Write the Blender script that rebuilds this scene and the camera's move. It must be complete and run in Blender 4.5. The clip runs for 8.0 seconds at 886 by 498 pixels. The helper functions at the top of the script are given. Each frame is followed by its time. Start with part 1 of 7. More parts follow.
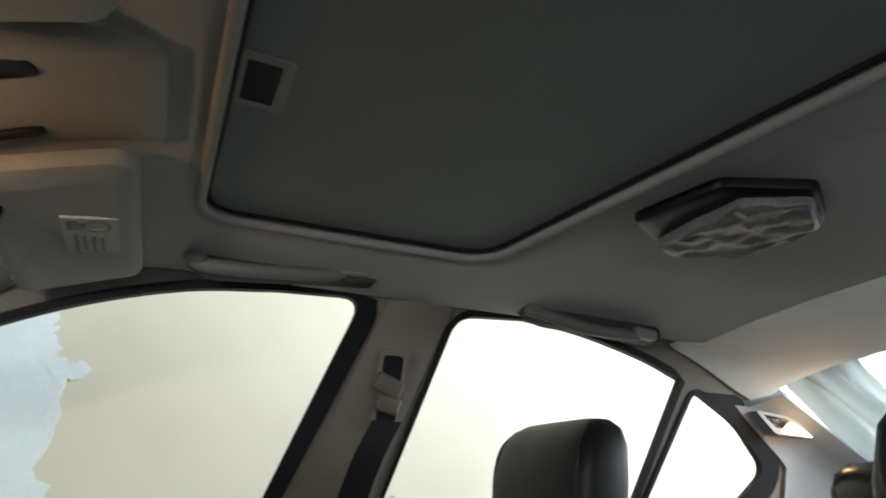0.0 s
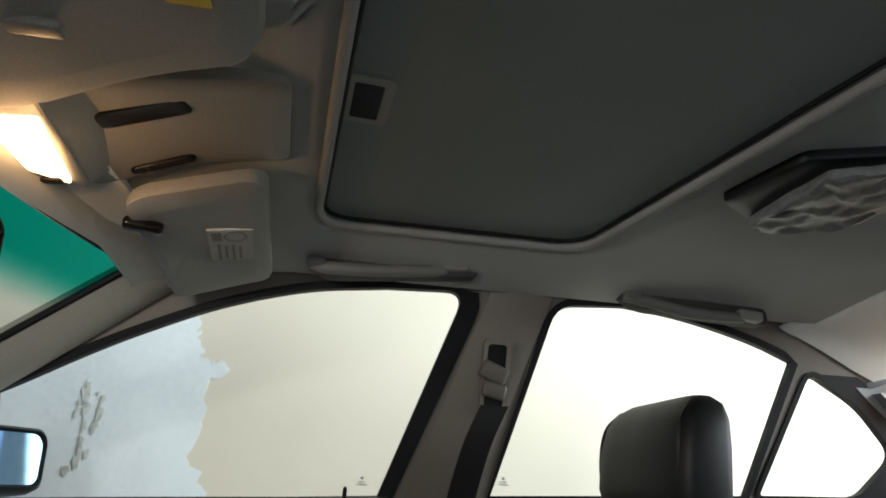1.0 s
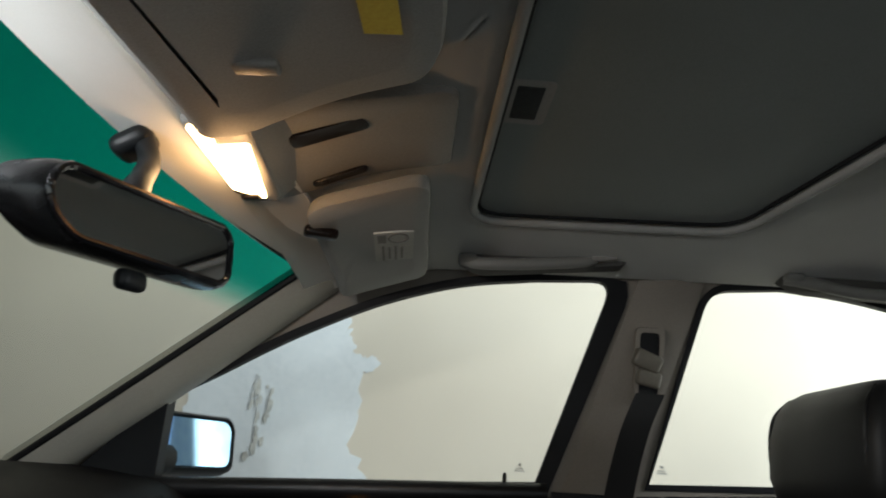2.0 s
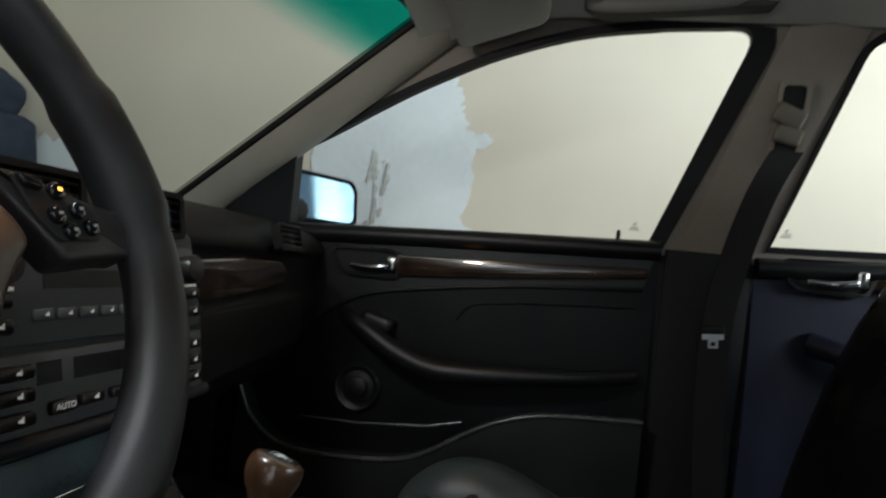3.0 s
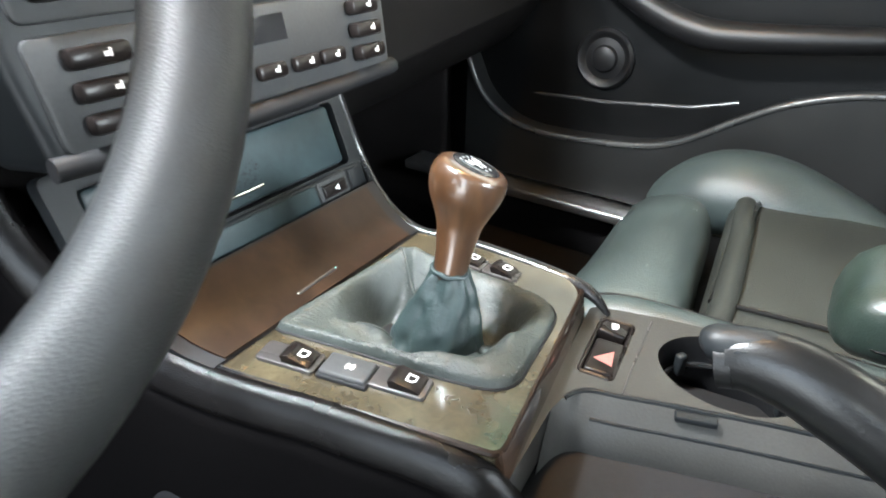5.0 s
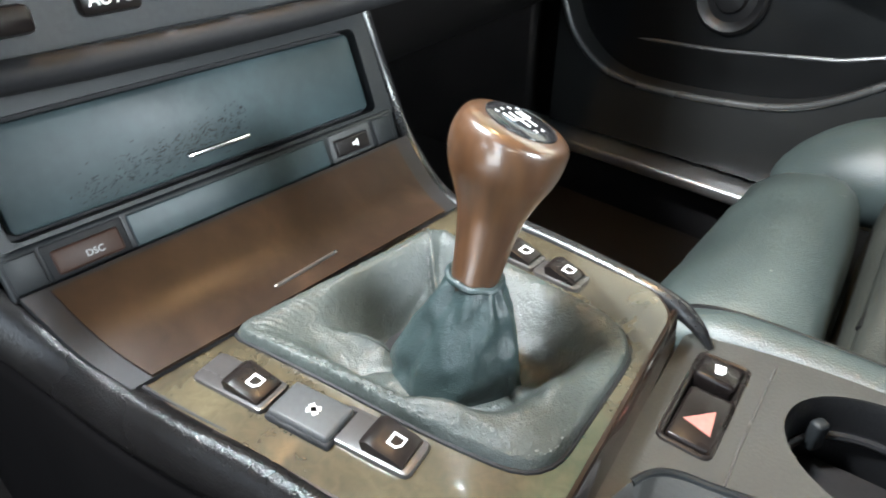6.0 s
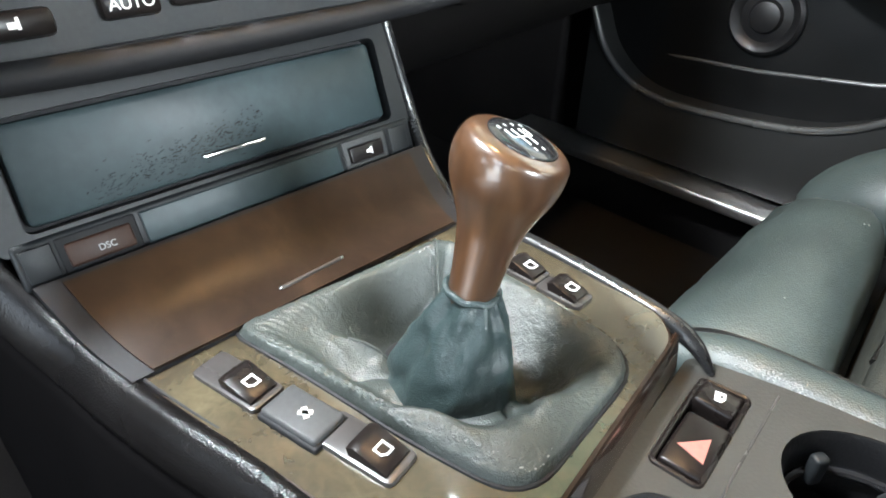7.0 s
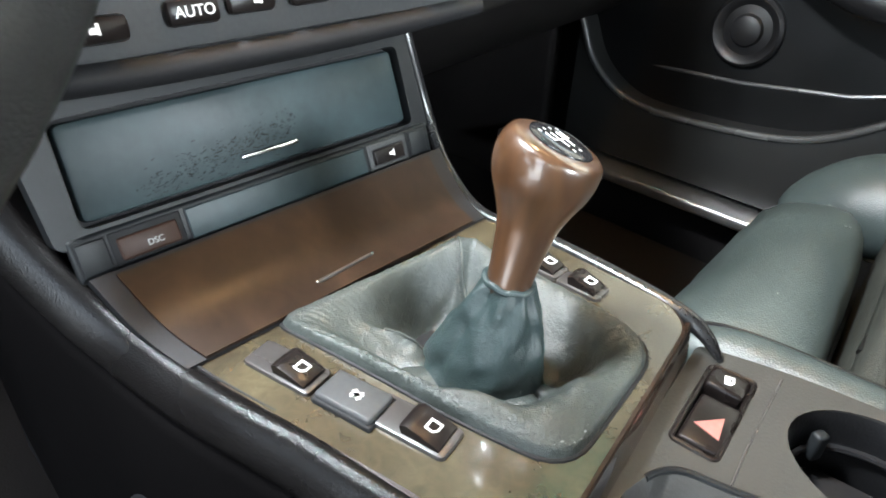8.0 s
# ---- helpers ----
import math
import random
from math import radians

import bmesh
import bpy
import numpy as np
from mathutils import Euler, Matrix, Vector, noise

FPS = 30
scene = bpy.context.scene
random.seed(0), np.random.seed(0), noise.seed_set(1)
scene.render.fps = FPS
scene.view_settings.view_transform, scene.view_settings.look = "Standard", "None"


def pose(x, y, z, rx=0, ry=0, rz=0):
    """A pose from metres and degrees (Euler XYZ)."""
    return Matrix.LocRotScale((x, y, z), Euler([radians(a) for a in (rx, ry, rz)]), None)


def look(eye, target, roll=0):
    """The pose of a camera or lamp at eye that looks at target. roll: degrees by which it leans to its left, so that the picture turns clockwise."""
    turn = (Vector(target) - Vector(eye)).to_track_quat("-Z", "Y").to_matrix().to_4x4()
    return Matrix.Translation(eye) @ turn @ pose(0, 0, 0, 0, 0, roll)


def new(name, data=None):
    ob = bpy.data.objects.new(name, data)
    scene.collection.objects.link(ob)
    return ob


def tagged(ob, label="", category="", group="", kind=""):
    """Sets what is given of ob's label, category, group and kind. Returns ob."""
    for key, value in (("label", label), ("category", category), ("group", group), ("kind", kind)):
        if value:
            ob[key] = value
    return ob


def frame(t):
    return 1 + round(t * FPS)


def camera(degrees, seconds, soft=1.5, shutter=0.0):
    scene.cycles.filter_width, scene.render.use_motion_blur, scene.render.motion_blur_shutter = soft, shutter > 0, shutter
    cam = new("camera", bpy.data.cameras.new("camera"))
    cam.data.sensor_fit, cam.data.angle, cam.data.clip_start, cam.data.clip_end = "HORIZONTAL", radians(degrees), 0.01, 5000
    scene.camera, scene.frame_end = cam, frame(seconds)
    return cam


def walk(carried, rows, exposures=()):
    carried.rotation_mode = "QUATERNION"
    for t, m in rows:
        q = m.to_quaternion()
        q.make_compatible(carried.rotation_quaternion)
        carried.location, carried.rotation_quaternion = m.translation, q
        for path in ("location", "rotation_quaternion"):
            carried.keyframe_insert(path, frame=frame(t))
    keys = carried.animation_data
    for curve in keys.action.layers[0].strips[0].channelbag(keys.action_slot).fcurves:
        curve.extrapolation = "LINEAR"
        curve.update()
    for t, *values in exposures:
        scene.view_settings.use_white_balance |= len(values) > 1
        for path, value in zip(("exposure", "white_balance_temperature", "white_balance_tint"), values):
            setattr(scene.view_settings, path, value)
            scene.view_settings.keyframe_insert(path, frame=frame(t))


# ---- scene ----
cam = camera(70.8, 8.0, soft=1.8, shutter=0.25)
PATH = [
    (0, (0.288, -0.352, 1.007), (0.855, 1.436, 1.699), 3.1),
    (0.5, (0.268, -0.396, 0.993), (0.565, 1.449, 1.706), 4.4),
    (1, (0.282, -0.406, 0.973), (0.533, 1.456, 1.659), 3.3),
    (1.2, (0.272, -0.408, 0.97), (0.499, 1.453, 1.668), 3.4),
    (2.3, (0.223, -0.439, 0.942), (-0.02, 1.462, 1.514), 6.1),
    (2.5, (0.222, -0.432, 0.919), (-0.059, 1.502, 1.343), 7.7),
    (2.8, (0.219, -0.423, 0.873), (-0.081, 1.545, 1.074), 7.0),
    (3, (0.216, -0.409, 0.859), (-0.183, 1.55, 0.905), 6.6),
    (3.2, (0.213, -0.381, 0.86), (-0.277, 1.557, 0.794), 6.2),
    (3.5, (0.207, -0.352, 0.863), (-0.279, 1.581, 0.69), 5.7),
    (3.7, (0.203, -0.353, 0.866), (-0.399, 1.526, 0.556), 4.1),
    (4, (0.195, -0.356, 0.868), (-0.644, 1.381, 0.337), 1.8),
    (4.3, (0.189, -0.331, 0.868), (-0.716, 1.297, 0.14), 1.5),
    (4.5, (0.189, -0.314, 0.864), (-0.743, 1.263, 0.06), 1.9),
    (4.7, (0.183, -0.288, 0.849), (-0.742, 1.242, -0.047), 2.1),
    (5.8, (0.15, -0.141, 0.79), (-0.902, 1.157, -0.309), -0.5),
    (6, (0.137, -0.135, 0.784), (-0.973, 1.096, -0.334), 0.2),
    (6.2, (0.135, -0.127, 0.780), (-1.005, 1.038, -0.377), 0.5),
    (6.5, (0.141, -0.121, 0.779), (-0.983, 1.072, -0.366), 1.8),
    (7, (0.145, -0.128, 0.787), (-1.035, 1.052, -0.315), 1.4),
    (7.5, (0.144, -0.132, 0.786), (-1.022, 1.06, -0.319), 2.2),
    (8, (0.139, -0.16, 0.792), (-0.991, 1.087, -0.29), 3.0),
]
EXPOSURES = [(0.0, 0.42, 6500, 10), (1.2, 0.44, 6500, 10), (2.5, 0.06, 6500, 10), (3.2, 0.12, 6500, 10), (3.6, 0.36, 6600, 11), (4.0, 0.78, 6700, 12), (4.35, 2.60, 6700, 12), (4.6, 3.22, 6500, 10), (5.8, 3.14, 6300, 8), (8.0, 3.02, 6350, 9)]
walk(cam, [(t, look(eye, target, roll)) for t, eye, target, roll in PATH], EXPOSURES)

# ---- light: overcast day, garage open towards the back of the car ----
world = bpy.data.worlds.new("world")
scene.world = world
world.use_nodes = True
wn = world.node_tree.nodes
sky = wn.new("ShaderNodeTexSky")
sky.sky_type = "NISHITA"
sky.sun_disc = False
sky.sun_elevation, sky.sun_rotation = radians(48), radians(100)
wn["Background"].inputs["Strength"].default_value = 0.10
world.node_tree.links.new(sky.outputs["Color"], wn["Background"].inputs["Color"])
sun_data = bpy.data.lights.new("sun", "SUN")
sun_data.energy, sun_data.angle, sun_data.color = 0.7, radians(12), (1.0, 0.96, 0.9)
sun = new("sun", sun_data)
sun.matrix_world = look((7, -5, 9), (0, 0, 0))


def area_lamp(name, eye, target, w, h, watts, color):
    d = bpy.data.lights.new(name, "AREA")
    d.shape, d.size, d.size_y, d.energy, d.color = "RECTANGLE", w, h, watts, color
    o = new(name, d)
    o.matrix_world = look(eye, target)
    return o


def point_lamp(name, place, watts, radius, color):
    d = bpy.data.lights.new(name, "POINT")
    d.energy, d.shadow_soft_size, d.color = watts, radius, color
    o = new(name, d)
    o.location = place
    return o


# daylight in the garage's open end; fill lamps added at the gateway and doorway beside the driver
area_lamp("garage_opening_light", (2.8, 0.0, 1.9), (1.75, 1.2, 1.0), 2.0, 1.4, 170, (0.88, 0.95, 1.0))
area_lamp("gate_fill_light", (0.6, -2.25, 1.15), (0.4, 0.3, 1.15), 2.6, 2.0, 16, (0.90, 0.96, 1.0))
area_lamp("doorway_fill_light", (0.46, -0.80, 1.12), (0.08, 0.20, 0.60), 0.80, 0.30, 0.12, (0.90, 0.97, 1.0))
# key lamp added just inside the windscreen for an unseen source ahead
area_lamp("windscreen_key_light", (-0.185, -0.190, 1.19), (0.03, 0.03, 0.62), 0.12, 0.06, 3.35, (0.93, 0.97, 1.0))
area_lamp("map_light_panel", (-0.028, 0.140, 1.2285), (-0.020, 0.130, 0.60), 0.03, 0.13, 0.12, (1.0, 0.70, 0.40))
point_lamp("map_light_bulb", (-0.022, 0.140, 1.212), 0.39, 0.012, (1.0, 0.56, 0.24))
_d = bpy.data.lights.new("map_light_beam", "SPOT")
_d.energy, _d.color, _d.spot_size, _d.spot_blend, _d.shadow_soft_size = 20.0, (1.0, 0.44, 0.14), math.radians(30), 1.0, 0.012
_o = new("map_light_beam", _d)
_o.matrix_world = look((0.005, 0.088, 1.226), (-0.060, -0.235, 0.925))
point_lamp("pillar_light_bulb", (1.31, 0.565, 1.115), 0.10, 0.01, (1.0, 0.62, 0.3))


# ---- materials ----
def material(name, base, rough=0.5, metal=0.0, spread=0.25, scale=6.0, fine=220.0, bump=0.15, spec=0.5, coat=0.0, detail=None, rough_spread=0.12, sheen=0.0):
    """Base colour broken up by a coarse and a fine noise, fine relief, worn gloss."""
    m = bpy.data.materials.new(name)
    m.use_nodes = True
    n, l = m.node_tree.nodes, m.node_tree.links
    b = n["Principled BSDF"]
    co = n.new("ShaderNodeTexCoord")
    big, small = n.new("ShaderNodeTexNoise"), n.new("ShaderNodeTexNoise")
    big.inputs["Scale"].default_value, big.inputs["Detail"].default_value = scale, 5
    small.inputs["Scale"].default_value, small.inputs["Detail"].default_value = fine, 3
    for t in (big, small):
        l.new(co.outputs["Object"], t.inputs["Vector"])
    mix = n.new("ShaderNodeMix")
    mix.data_type = "RGBA"
    mix.inputs["A"].default_value = (*[c * (1 - spread) for c in base], 1)
    mix.inputs["B"].default_value = (*([min(1, c * (1 + spread)) for c in base] if detail is None else detail), 1)
    ramp = n.new("ShaderNodeMapRange")
    ramp.inputs["From Min"].default_value, ramp.inputs["From Max"].default_value = 0.3, 0.7
    l.new(big.outputs["Fac"], ramp.inputs["Value"])
    l.new(ramp.outputs["Result"], mix.inputs["Factor"])
    mul = n.new("ShaderNodeMix")
    mul.data_type, mul.blend_type = "RGBA", "OVERLAY"
    mul.inputs["Factor"].default_value = 0.25
    l.new(mix.outputs["Result"], mul.inputs["A"])
    l.new(small.outputs["Fac"], mul.inputs["B"])
    l.new(mul.outputs["Result"], b.inputs["Base Color"])
    rr = n.new("ShaderNodeMapRange")
    rr.inputs["To Min"].default_value, rr.inputs["To Max"].default_value = max(0.02, rough - rough_spread), min(1, rough + rough_spread)
    l.new(big.outputs["Fac"], rr.inputs["Value"])
    l.new(rr.outputs["Result"], b.inputs["Roughness"])
    b.inputs["Metallic"].default_value = metal
    b.inputs["Specular IOR Level"].default_value = spec
    b.inputs["Coat Weight"].default_value = coat
    b.inputs["Coat Roughness"].default_value = 0.06
    b.inputs["Sheen Weight"].default_value = sheen
    if bump:
        bp = n.new("ShaderNodeBump")
        bp.inputs["Strength"].default_value, bp.inputs["Distance"].default_value = bump, 0.0006
        l.new(small.outputs["Fac"], bp.inputs["Height"])
        l.new(bp.outputs["Normal"], b.inputs["Normal"])
    return m


def leather(name, base, rough=0.42, grain=800.0, bump=0.3, spec=0.5, creases=45.0, deep=0.2):
    """Leather with cell grain, creases and rubbed gloss."""
    m = material(name, base, rough, 0, 0.3, 9.0, grain, 0, spec, rough_spread=0.14)
    n, l = m.node_tree.nodes, m.node_tree.links
    co = n["Texture Coordinate"]
    cells, crease = n.new("ShaderNodeTexVoronoi"), n.new("ShaderNodeTexNoise")
    cells.inputs["Scale"].default_value = grain
    crease.inputs["Scale"].default_value, crease.inputs["Detail"].default_value, crease.inputs["Distortion"].default_value = creases, 6, 1.2
    for t in (cells, crease):
        l.new(co.outputs["Object"], t.inputs["Vector"])
    one, two = n.new("ShaderNodeBump"), n.new("ShaderNodeBump")
    one.inputs["Strength"].default_value, one.inputs["Distance"].default_value = bump, 0.0007
    two.inputs["Strength"].default_value, two.inputs["Distance"].default_value = bump * deep, 0.0012
    l.new(crease.outputs["Fac"], two.inputs["Height"])
    l.new(cells.outputs["Distance"], one.inputs["Height"])
    l.new(two.outputs["Normal"], one.inputs["Normal"])
    l.new(one.outputs["Normal"], n["Principled BSDF"].inputs["Normal"])
    return m


def burl(name, dark, light, rough=0.1, scale=16.0, stretch=(1, 1, 1), swirl=2.2):
    """Lacquered burl veneer."""
    m = bpy.data.materials.new(name)
    m.use_nodes = True
    n, l = m.node_tree.nodes, m.node_tree.links
    b = n["Principled BSDF"]
    co, mp = n.new("ShaderNodeTexCoord"), n.new("ShaderNodeMapping")
    mp.inputs["Scale"].default_value = stretch
    l.new(co.outputs["Object"], mp.inputs["Vector"])
    a, c = n.new("ShaderNodeTexNoise"), n.new("ShaderNodeTexNoise")
    a.inputs["Scale"].default_value, a.inputs["Detail"].default_value, a.inputs["Distortion"].default_value = scale, 7, swirl
    c.inputs["Scale"].default_value, c.inputs["Detail"].default_value, c.inputs["Distortion"].default_value = scale * 5, 5, 1.0
    for t in (a, c):
        l.new(mp.outputs["Vector"], t.inputs["Vector"])
    ramp = n.new("ShaderNodeValToRGB")
    e = ramp.color_ramp.elements
    e[0].position, e[0].color = 0.32, (*dark, 1)
    e[1].position, e[1].color = 0.7, (*light, 1)
    k = e.new(0.52)
    k.color = (*[(p * 0.6 + q * 0.4) for p, q in zip(dark, light)], 1)
    l.new(a.outputs["Fac"], ramp.inputs["Fac"])
    mix = n.new("ShaderNodeMix")
    mix.data_type, mix.blend_type = "RGBA", "OVERLAY"
    mix.inputs["Factor"].default_value = 0.5
    l.new(ramp.outputs["Color"], mix.inputs["A"])
    l.new(c.outputs["Fac"], mix.inputs["B"])
    l.new(mix.outputs["Result"], b.inputs["Base Color"])
    b.inputs["Roughness"].default_value = rough + 0.2
    b.inputs["Coat Weight"].default_value, b.inputs["Coat Roughness"].default_value = 0.36, rough
    return m


def glass(name, color=(0.97, 0.985, 0.97)):
    """Thin clear pane: passes light straight, reflects by angle."""
    m = bpy.data.materials.new(name)
    m.use_nodes = True
    n, l = m.node_tree.nodes, m.node_tree.links
    n.remove(n["Principled BSDF"])
    t, g, x, f, p, q = n.new("ShaderNodeBsdfTransparent"), n.new("ShaderNodeBsdfGlossy"), n.new("ShaderNodeMixShader"), n.new("ShaderNodeLayerWeight"), n.new("ShaderNodeMath"), n.new("ShaderNodeMath")
    t.inputs["Color"].default_value = (*color, 1)
    g.inputs["Roughness"].default_value = 0.02
    f.inputs["Blend"].default_value = 0.5
    p.operation, p.inputs[1].default_value = "POWER", 5.0
    q.operation, q.inputs[1].default_value, q.inputs[2].default_value = "MULTIPLY_ADD", 0.45, 0.005
    l.new(f.outputs["Facing"], p.inputs[0])
    l.new(p.outputs["Value"], q.inputs[0])
    l.new(q.outputs["Value"], x.inputs["Fac"])
    l.new(t.outputs["BSDF"], x.inputs[1])
    l.new(g.outputs["BSDF"], x.inputs[2])
    l.new(x.outputs["Shader"], n["Material Output"].inputs["Surface"])
    return m


def glow(name, color, strength):
    m = bpy.data.materials.new(name)
    m.use_nodes = True
    b = m.node_tree.nodes["Principled BSDF"]
    b.inputs["Base Color"].default_value = (*color, 1)
    b.inputs["Emission Color"].default_value = (*color, 1)
    b.inputs["Emission Strength"].default_value = strength
    return m


LINER = material("headliner_cloth", (0.80, 0.80, 0.76), 0.9, 0, 0.10, 3.0, 900, 0.35, 0.2, sheen=0.2)
SUNCLOTH = material("sunroof_cloth", (0.205, 0.225, 0.215), 0.92, 0, 0.10, 3.0, 900, 0.4, 0.2, sheen=0.1)
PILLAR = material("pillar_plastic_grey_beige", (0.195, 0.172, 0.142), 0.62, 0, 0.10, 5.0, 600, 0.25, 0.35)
VISOR = material("visor_vinyl_grey", (0.32, 0.317, 0.297), 0.7, 0, 0.08, 5.0, 700, 0.3, 0.3)
GREYPLASTIC = material("overhead_plastic_grey", (0.25, 0.24, 0.22), 0.5, 0, 0.07, 6.0, 500, 0.15, 0.4)
# far blacker than the shoulder leather: shade on this side is put in
KNEE = material("knee_panel_shade_black", (0.0024, 0.0021, 0.0022), 0.85, 0, 0.25, 9.0, 500, 0.3, 0.03)
HOLLOW = material("painted_recess_shade", (0.060, 0.061, 0.058), 0.95, 0, 0.1, 20, 300, 0.0, 0.02)
HANDLEGREY = material("grab_handle_grey", (0.165, 0.163, 0.150), 0.55, 0, 0.08, 8.0, 600, 0.15, 0.35)
# handle recess: its shade is put into this darker grey
RECESS = material("shaded_recess_grey", (0.060, 0.058, 0.053), 0.7, 0, 0.1, 8.0, 600, 0.2, 0.2)
RUBBER = material("black_rubber", (0.009, 0.009, 0.010), 0.6, 0, 0.3, 8.0, 300, 0.1, 0.2)
SOFT = material("black_soft_plastic", (0.006, 0.006, 0.0065), 0.40, 0, 0.25, 7.0, 650, 0.4, 0.3)
DASH = material("dash_dark_grey_plastic", (0.0045, 0.0040, 0.0039), 0.62, 0, 0.2, 6.0, 650, 0.5, 0.10)
PANEL = material("grey_black_control_panel", (0.036, 0.037, 0.038), 0.46, 0, 0.15, 8.0, 500, 0.1, 0.25)
# paler copy of the pillar plastic: windscreen daylight put into its colour
APILLAR = material("windscreen_lit_pillar_plastic", (0.33, 0.32, 0.275), 0.55, 0, 0.10, 5.0, 600, 0.25, 0.4)
SATIN = material("satin_black_plastic", (0.009, 0.0102, 0.0112), 0.44, 0, 0.2, 8.0, 500, 0.08, 0.22)
# teal base stands for the sky reflected in the drawer front
SCUFFED = material("scuffed_plastic_sky_tint", (0.024, 0.036, 0.039), 0.40, 0, 0.35, 14.0, 160, 0.12, 0.22, rough_spread=0.16)
GLOSS = material("gloss_black_plastic", (0.012, 0.012, 0.013), 0.10, 0, 0.2, 8.0, 300, 0.0, 0.5)
GLOSSEDGE = material("polished_black_edge", (0.012, 0.012, 0.0125), 0.26, 0, 0.2, 12.0, 500, 0.05, 0.4)
BUTTON = material("button_black_plastic", (0.0085, 0.0066, 0.0062), 0.30, 0, 0.2, 20.0, 500, 0.05, 0.18)
# warm lamp light mirrored by the key is put into its brown
BROWNKEY = material("warm_reflection_key", (0.036, 0.019, 0.0135), 0.42, 0, 0.25, 40.0, 500, 0.05, 0.15)
GREYTRIM = material("grey_switch_base", (0.034, 0.031, 0.030), 0.3, 0, 0.12, 20.0, 400, 0.08, 0.5)
HIDE = leather("black_leather", (0.006, 0.0058, 0.0058), 0.30, 1000, 0.08, 0.36)
PADHIDE = leather("console_pad_leather", (0.0040, 0.0036, 0.0036), 0.25, 1300, 0.22, 0.20)
# greener and paler than the black leather: reflected windows put into the colour
SEATHIDE = leather("green_reflection_seat_leather", (0.034, 0.045, 0.044), 0.40, 900, 0.34, 0.5, 60.0, 0.9)
TRAYBLACK = material("brown_black_tray_plastic", (0.026, 0.0250, 0.0228), 0.5, 0, 0.25, 9.0, 600, 0.2, 0.4)
BOOTHIDE = leather("gaiter_leather", (0.035, 0.041, 0.038), 0.38, 1500, 0.36, 0.42, 190.0, 1.6)
SLEEVEHIDE = leather("teal_sleeve_leather", (0.018, 0.029, 0.029), 0.38, 1500, 0.30, 0.5, 150.0, 1.3)
HEADHIDE = leather("headrest_leather", (0.010, 0.010, 0.0098), 0.52, 900, 0.15, 0.30)
CUSHIONHIDE = leather("olive_black_cushion_leather", (0.022, 0.024, 0.021), 0.48, 900, 0.30, 0.4)
# green of the armrest's highlights is put into the leather colour
ARMHIDE = leather("green_black_armrest_leather", (0.018, 0.027, 0.022), 0.34, 900, 0.16, 0.5)
RED = material("red_plastic", (0.30, 0.03, 0.03), 0.4, 0, 0.1, 20, 300, 0.0, 0.4)
WHEELHIDE = leather("steering_wheel_leather", (0.036, 0.032, 0.031), 0.36, 1000, 0.10)
# worn grey leather; the rim's bluish sheen is put in as well
RIMHIDE = leather("worn_rim_leather_sheen", (0.034, 0.036, 0.038), 0.46, 1200, 0.16, 0.28)
_m = next(x for x in RIMHIDE.node_tree.nodes if x.type == "MIX")
_m.inputs["A"].default_value = (0.015, 0.010, 0.007, 1)
HUBHIDE = leather("hub_leather", (0.060, 0.057, 0.060), 0.44, 1000, 0.12, 0.35)
DOORHIDE = leather("door_leather", (0.0034, 0.0036, 0.0038), 0.42, 800, 0.22)
# bluish daylight on the rear doors is put into this leather
REARHIDE = leather("daylight_blue_rear_door_leather", (0.011, 0.014, 0.029), 0.5, 800, 0.2, 0.3)
# brighter than the other soft plastic: light on the pocket is in it
POCKET = material("lit_pocket_plastic", (0.014, 0.0145, 0.0145), 0.36, 0, 0.2, 9.0, 500, 0.2, 0.4)
# pale base stands for the bright highlight along the rolled edges
LIP = material("pocket_edge_highlight", (0.045, 0.046, 0.046), 0.28, 0, 0.1, 12.0, 500, 0.05, 0.6)
DOORHIDE.node_tree.nodes["Principled BSDF"].inputs["Specular IOR Level"].default_value = 0.16
WOOD = burl("console_burl_wood", (0.029, 0.0230, 0.0140), (0.058, 0.048, 0.028), 0.06, 34, swirl=0.5)
WOOD.node_tree.nodes["Principled BSDF"].inputs["Coat Weight"].default_value = 0.5
LIDWOOD = burl("ashtray_burl_wood", (0.012, 0.0065, 0.004), (0.026, 0.0145, 0.0085), 0.25, 12)
LIDWOOD.node_tree.nodes["Principled BSDF"].inputs["Specular IOR Level"].default_value = 0.12
LIDWOOD.node_tree.nodes["Principled BSDF"].inputs["Coat Weight"].default_value = 0.06
DOORWOOD = burl("door_burl_wood", (0.010, 0.006, 0.004), (0.040, 0.022, 0.013), 0.04, 26, swirl=1.0)
DOORWOOD.node_tree.nodes["Principled BSDF"].inputs["Coat Weight"].default_value = 0.9
KNOBWOOD = burl("knob_wood", (0.027, 0.0118, 0.0052), (0.066, 0.0305, 0.0125), 0.14, 26, (1, 1, 0.18))
KNOBWOOD.node_tree.nodes["Principled BSDF"].inputs["Coat Weight"].default_value = 1.0
CHROME = material("chrome", (0.75, 0.75, 0.76), 0.14, 1.0, 0.05, 10, 300, 0.0, 0.5, rough_spread=0.06)
STEEL = material("brushed_steel", (0.72, 0.72, 0.72), 0.36, 1.0, 0.1, 10, 300, 0.05, 0.5)
# tint deepened: reflected sky is added to the mirror's own blue
BLUEMIRROR = material("sky_tinted_mirror", (0.30, 0.52, 0.76), 0.03, 1.0, 0.01, 3, 50, 0.0, 0.5, rough_spread=0.01)
MIRROR = material("mirror_silver", (0.86, 0.88, 0.9), 0.03, 1.0, 0.01, 3, 50, 0.0, 0.5, rough_spread=0.01)
WHITE = material("white_print", (0.8, 0.8, 0.78), 0.5, 0, 0.05, 20, 300, 0.0, 0.4)
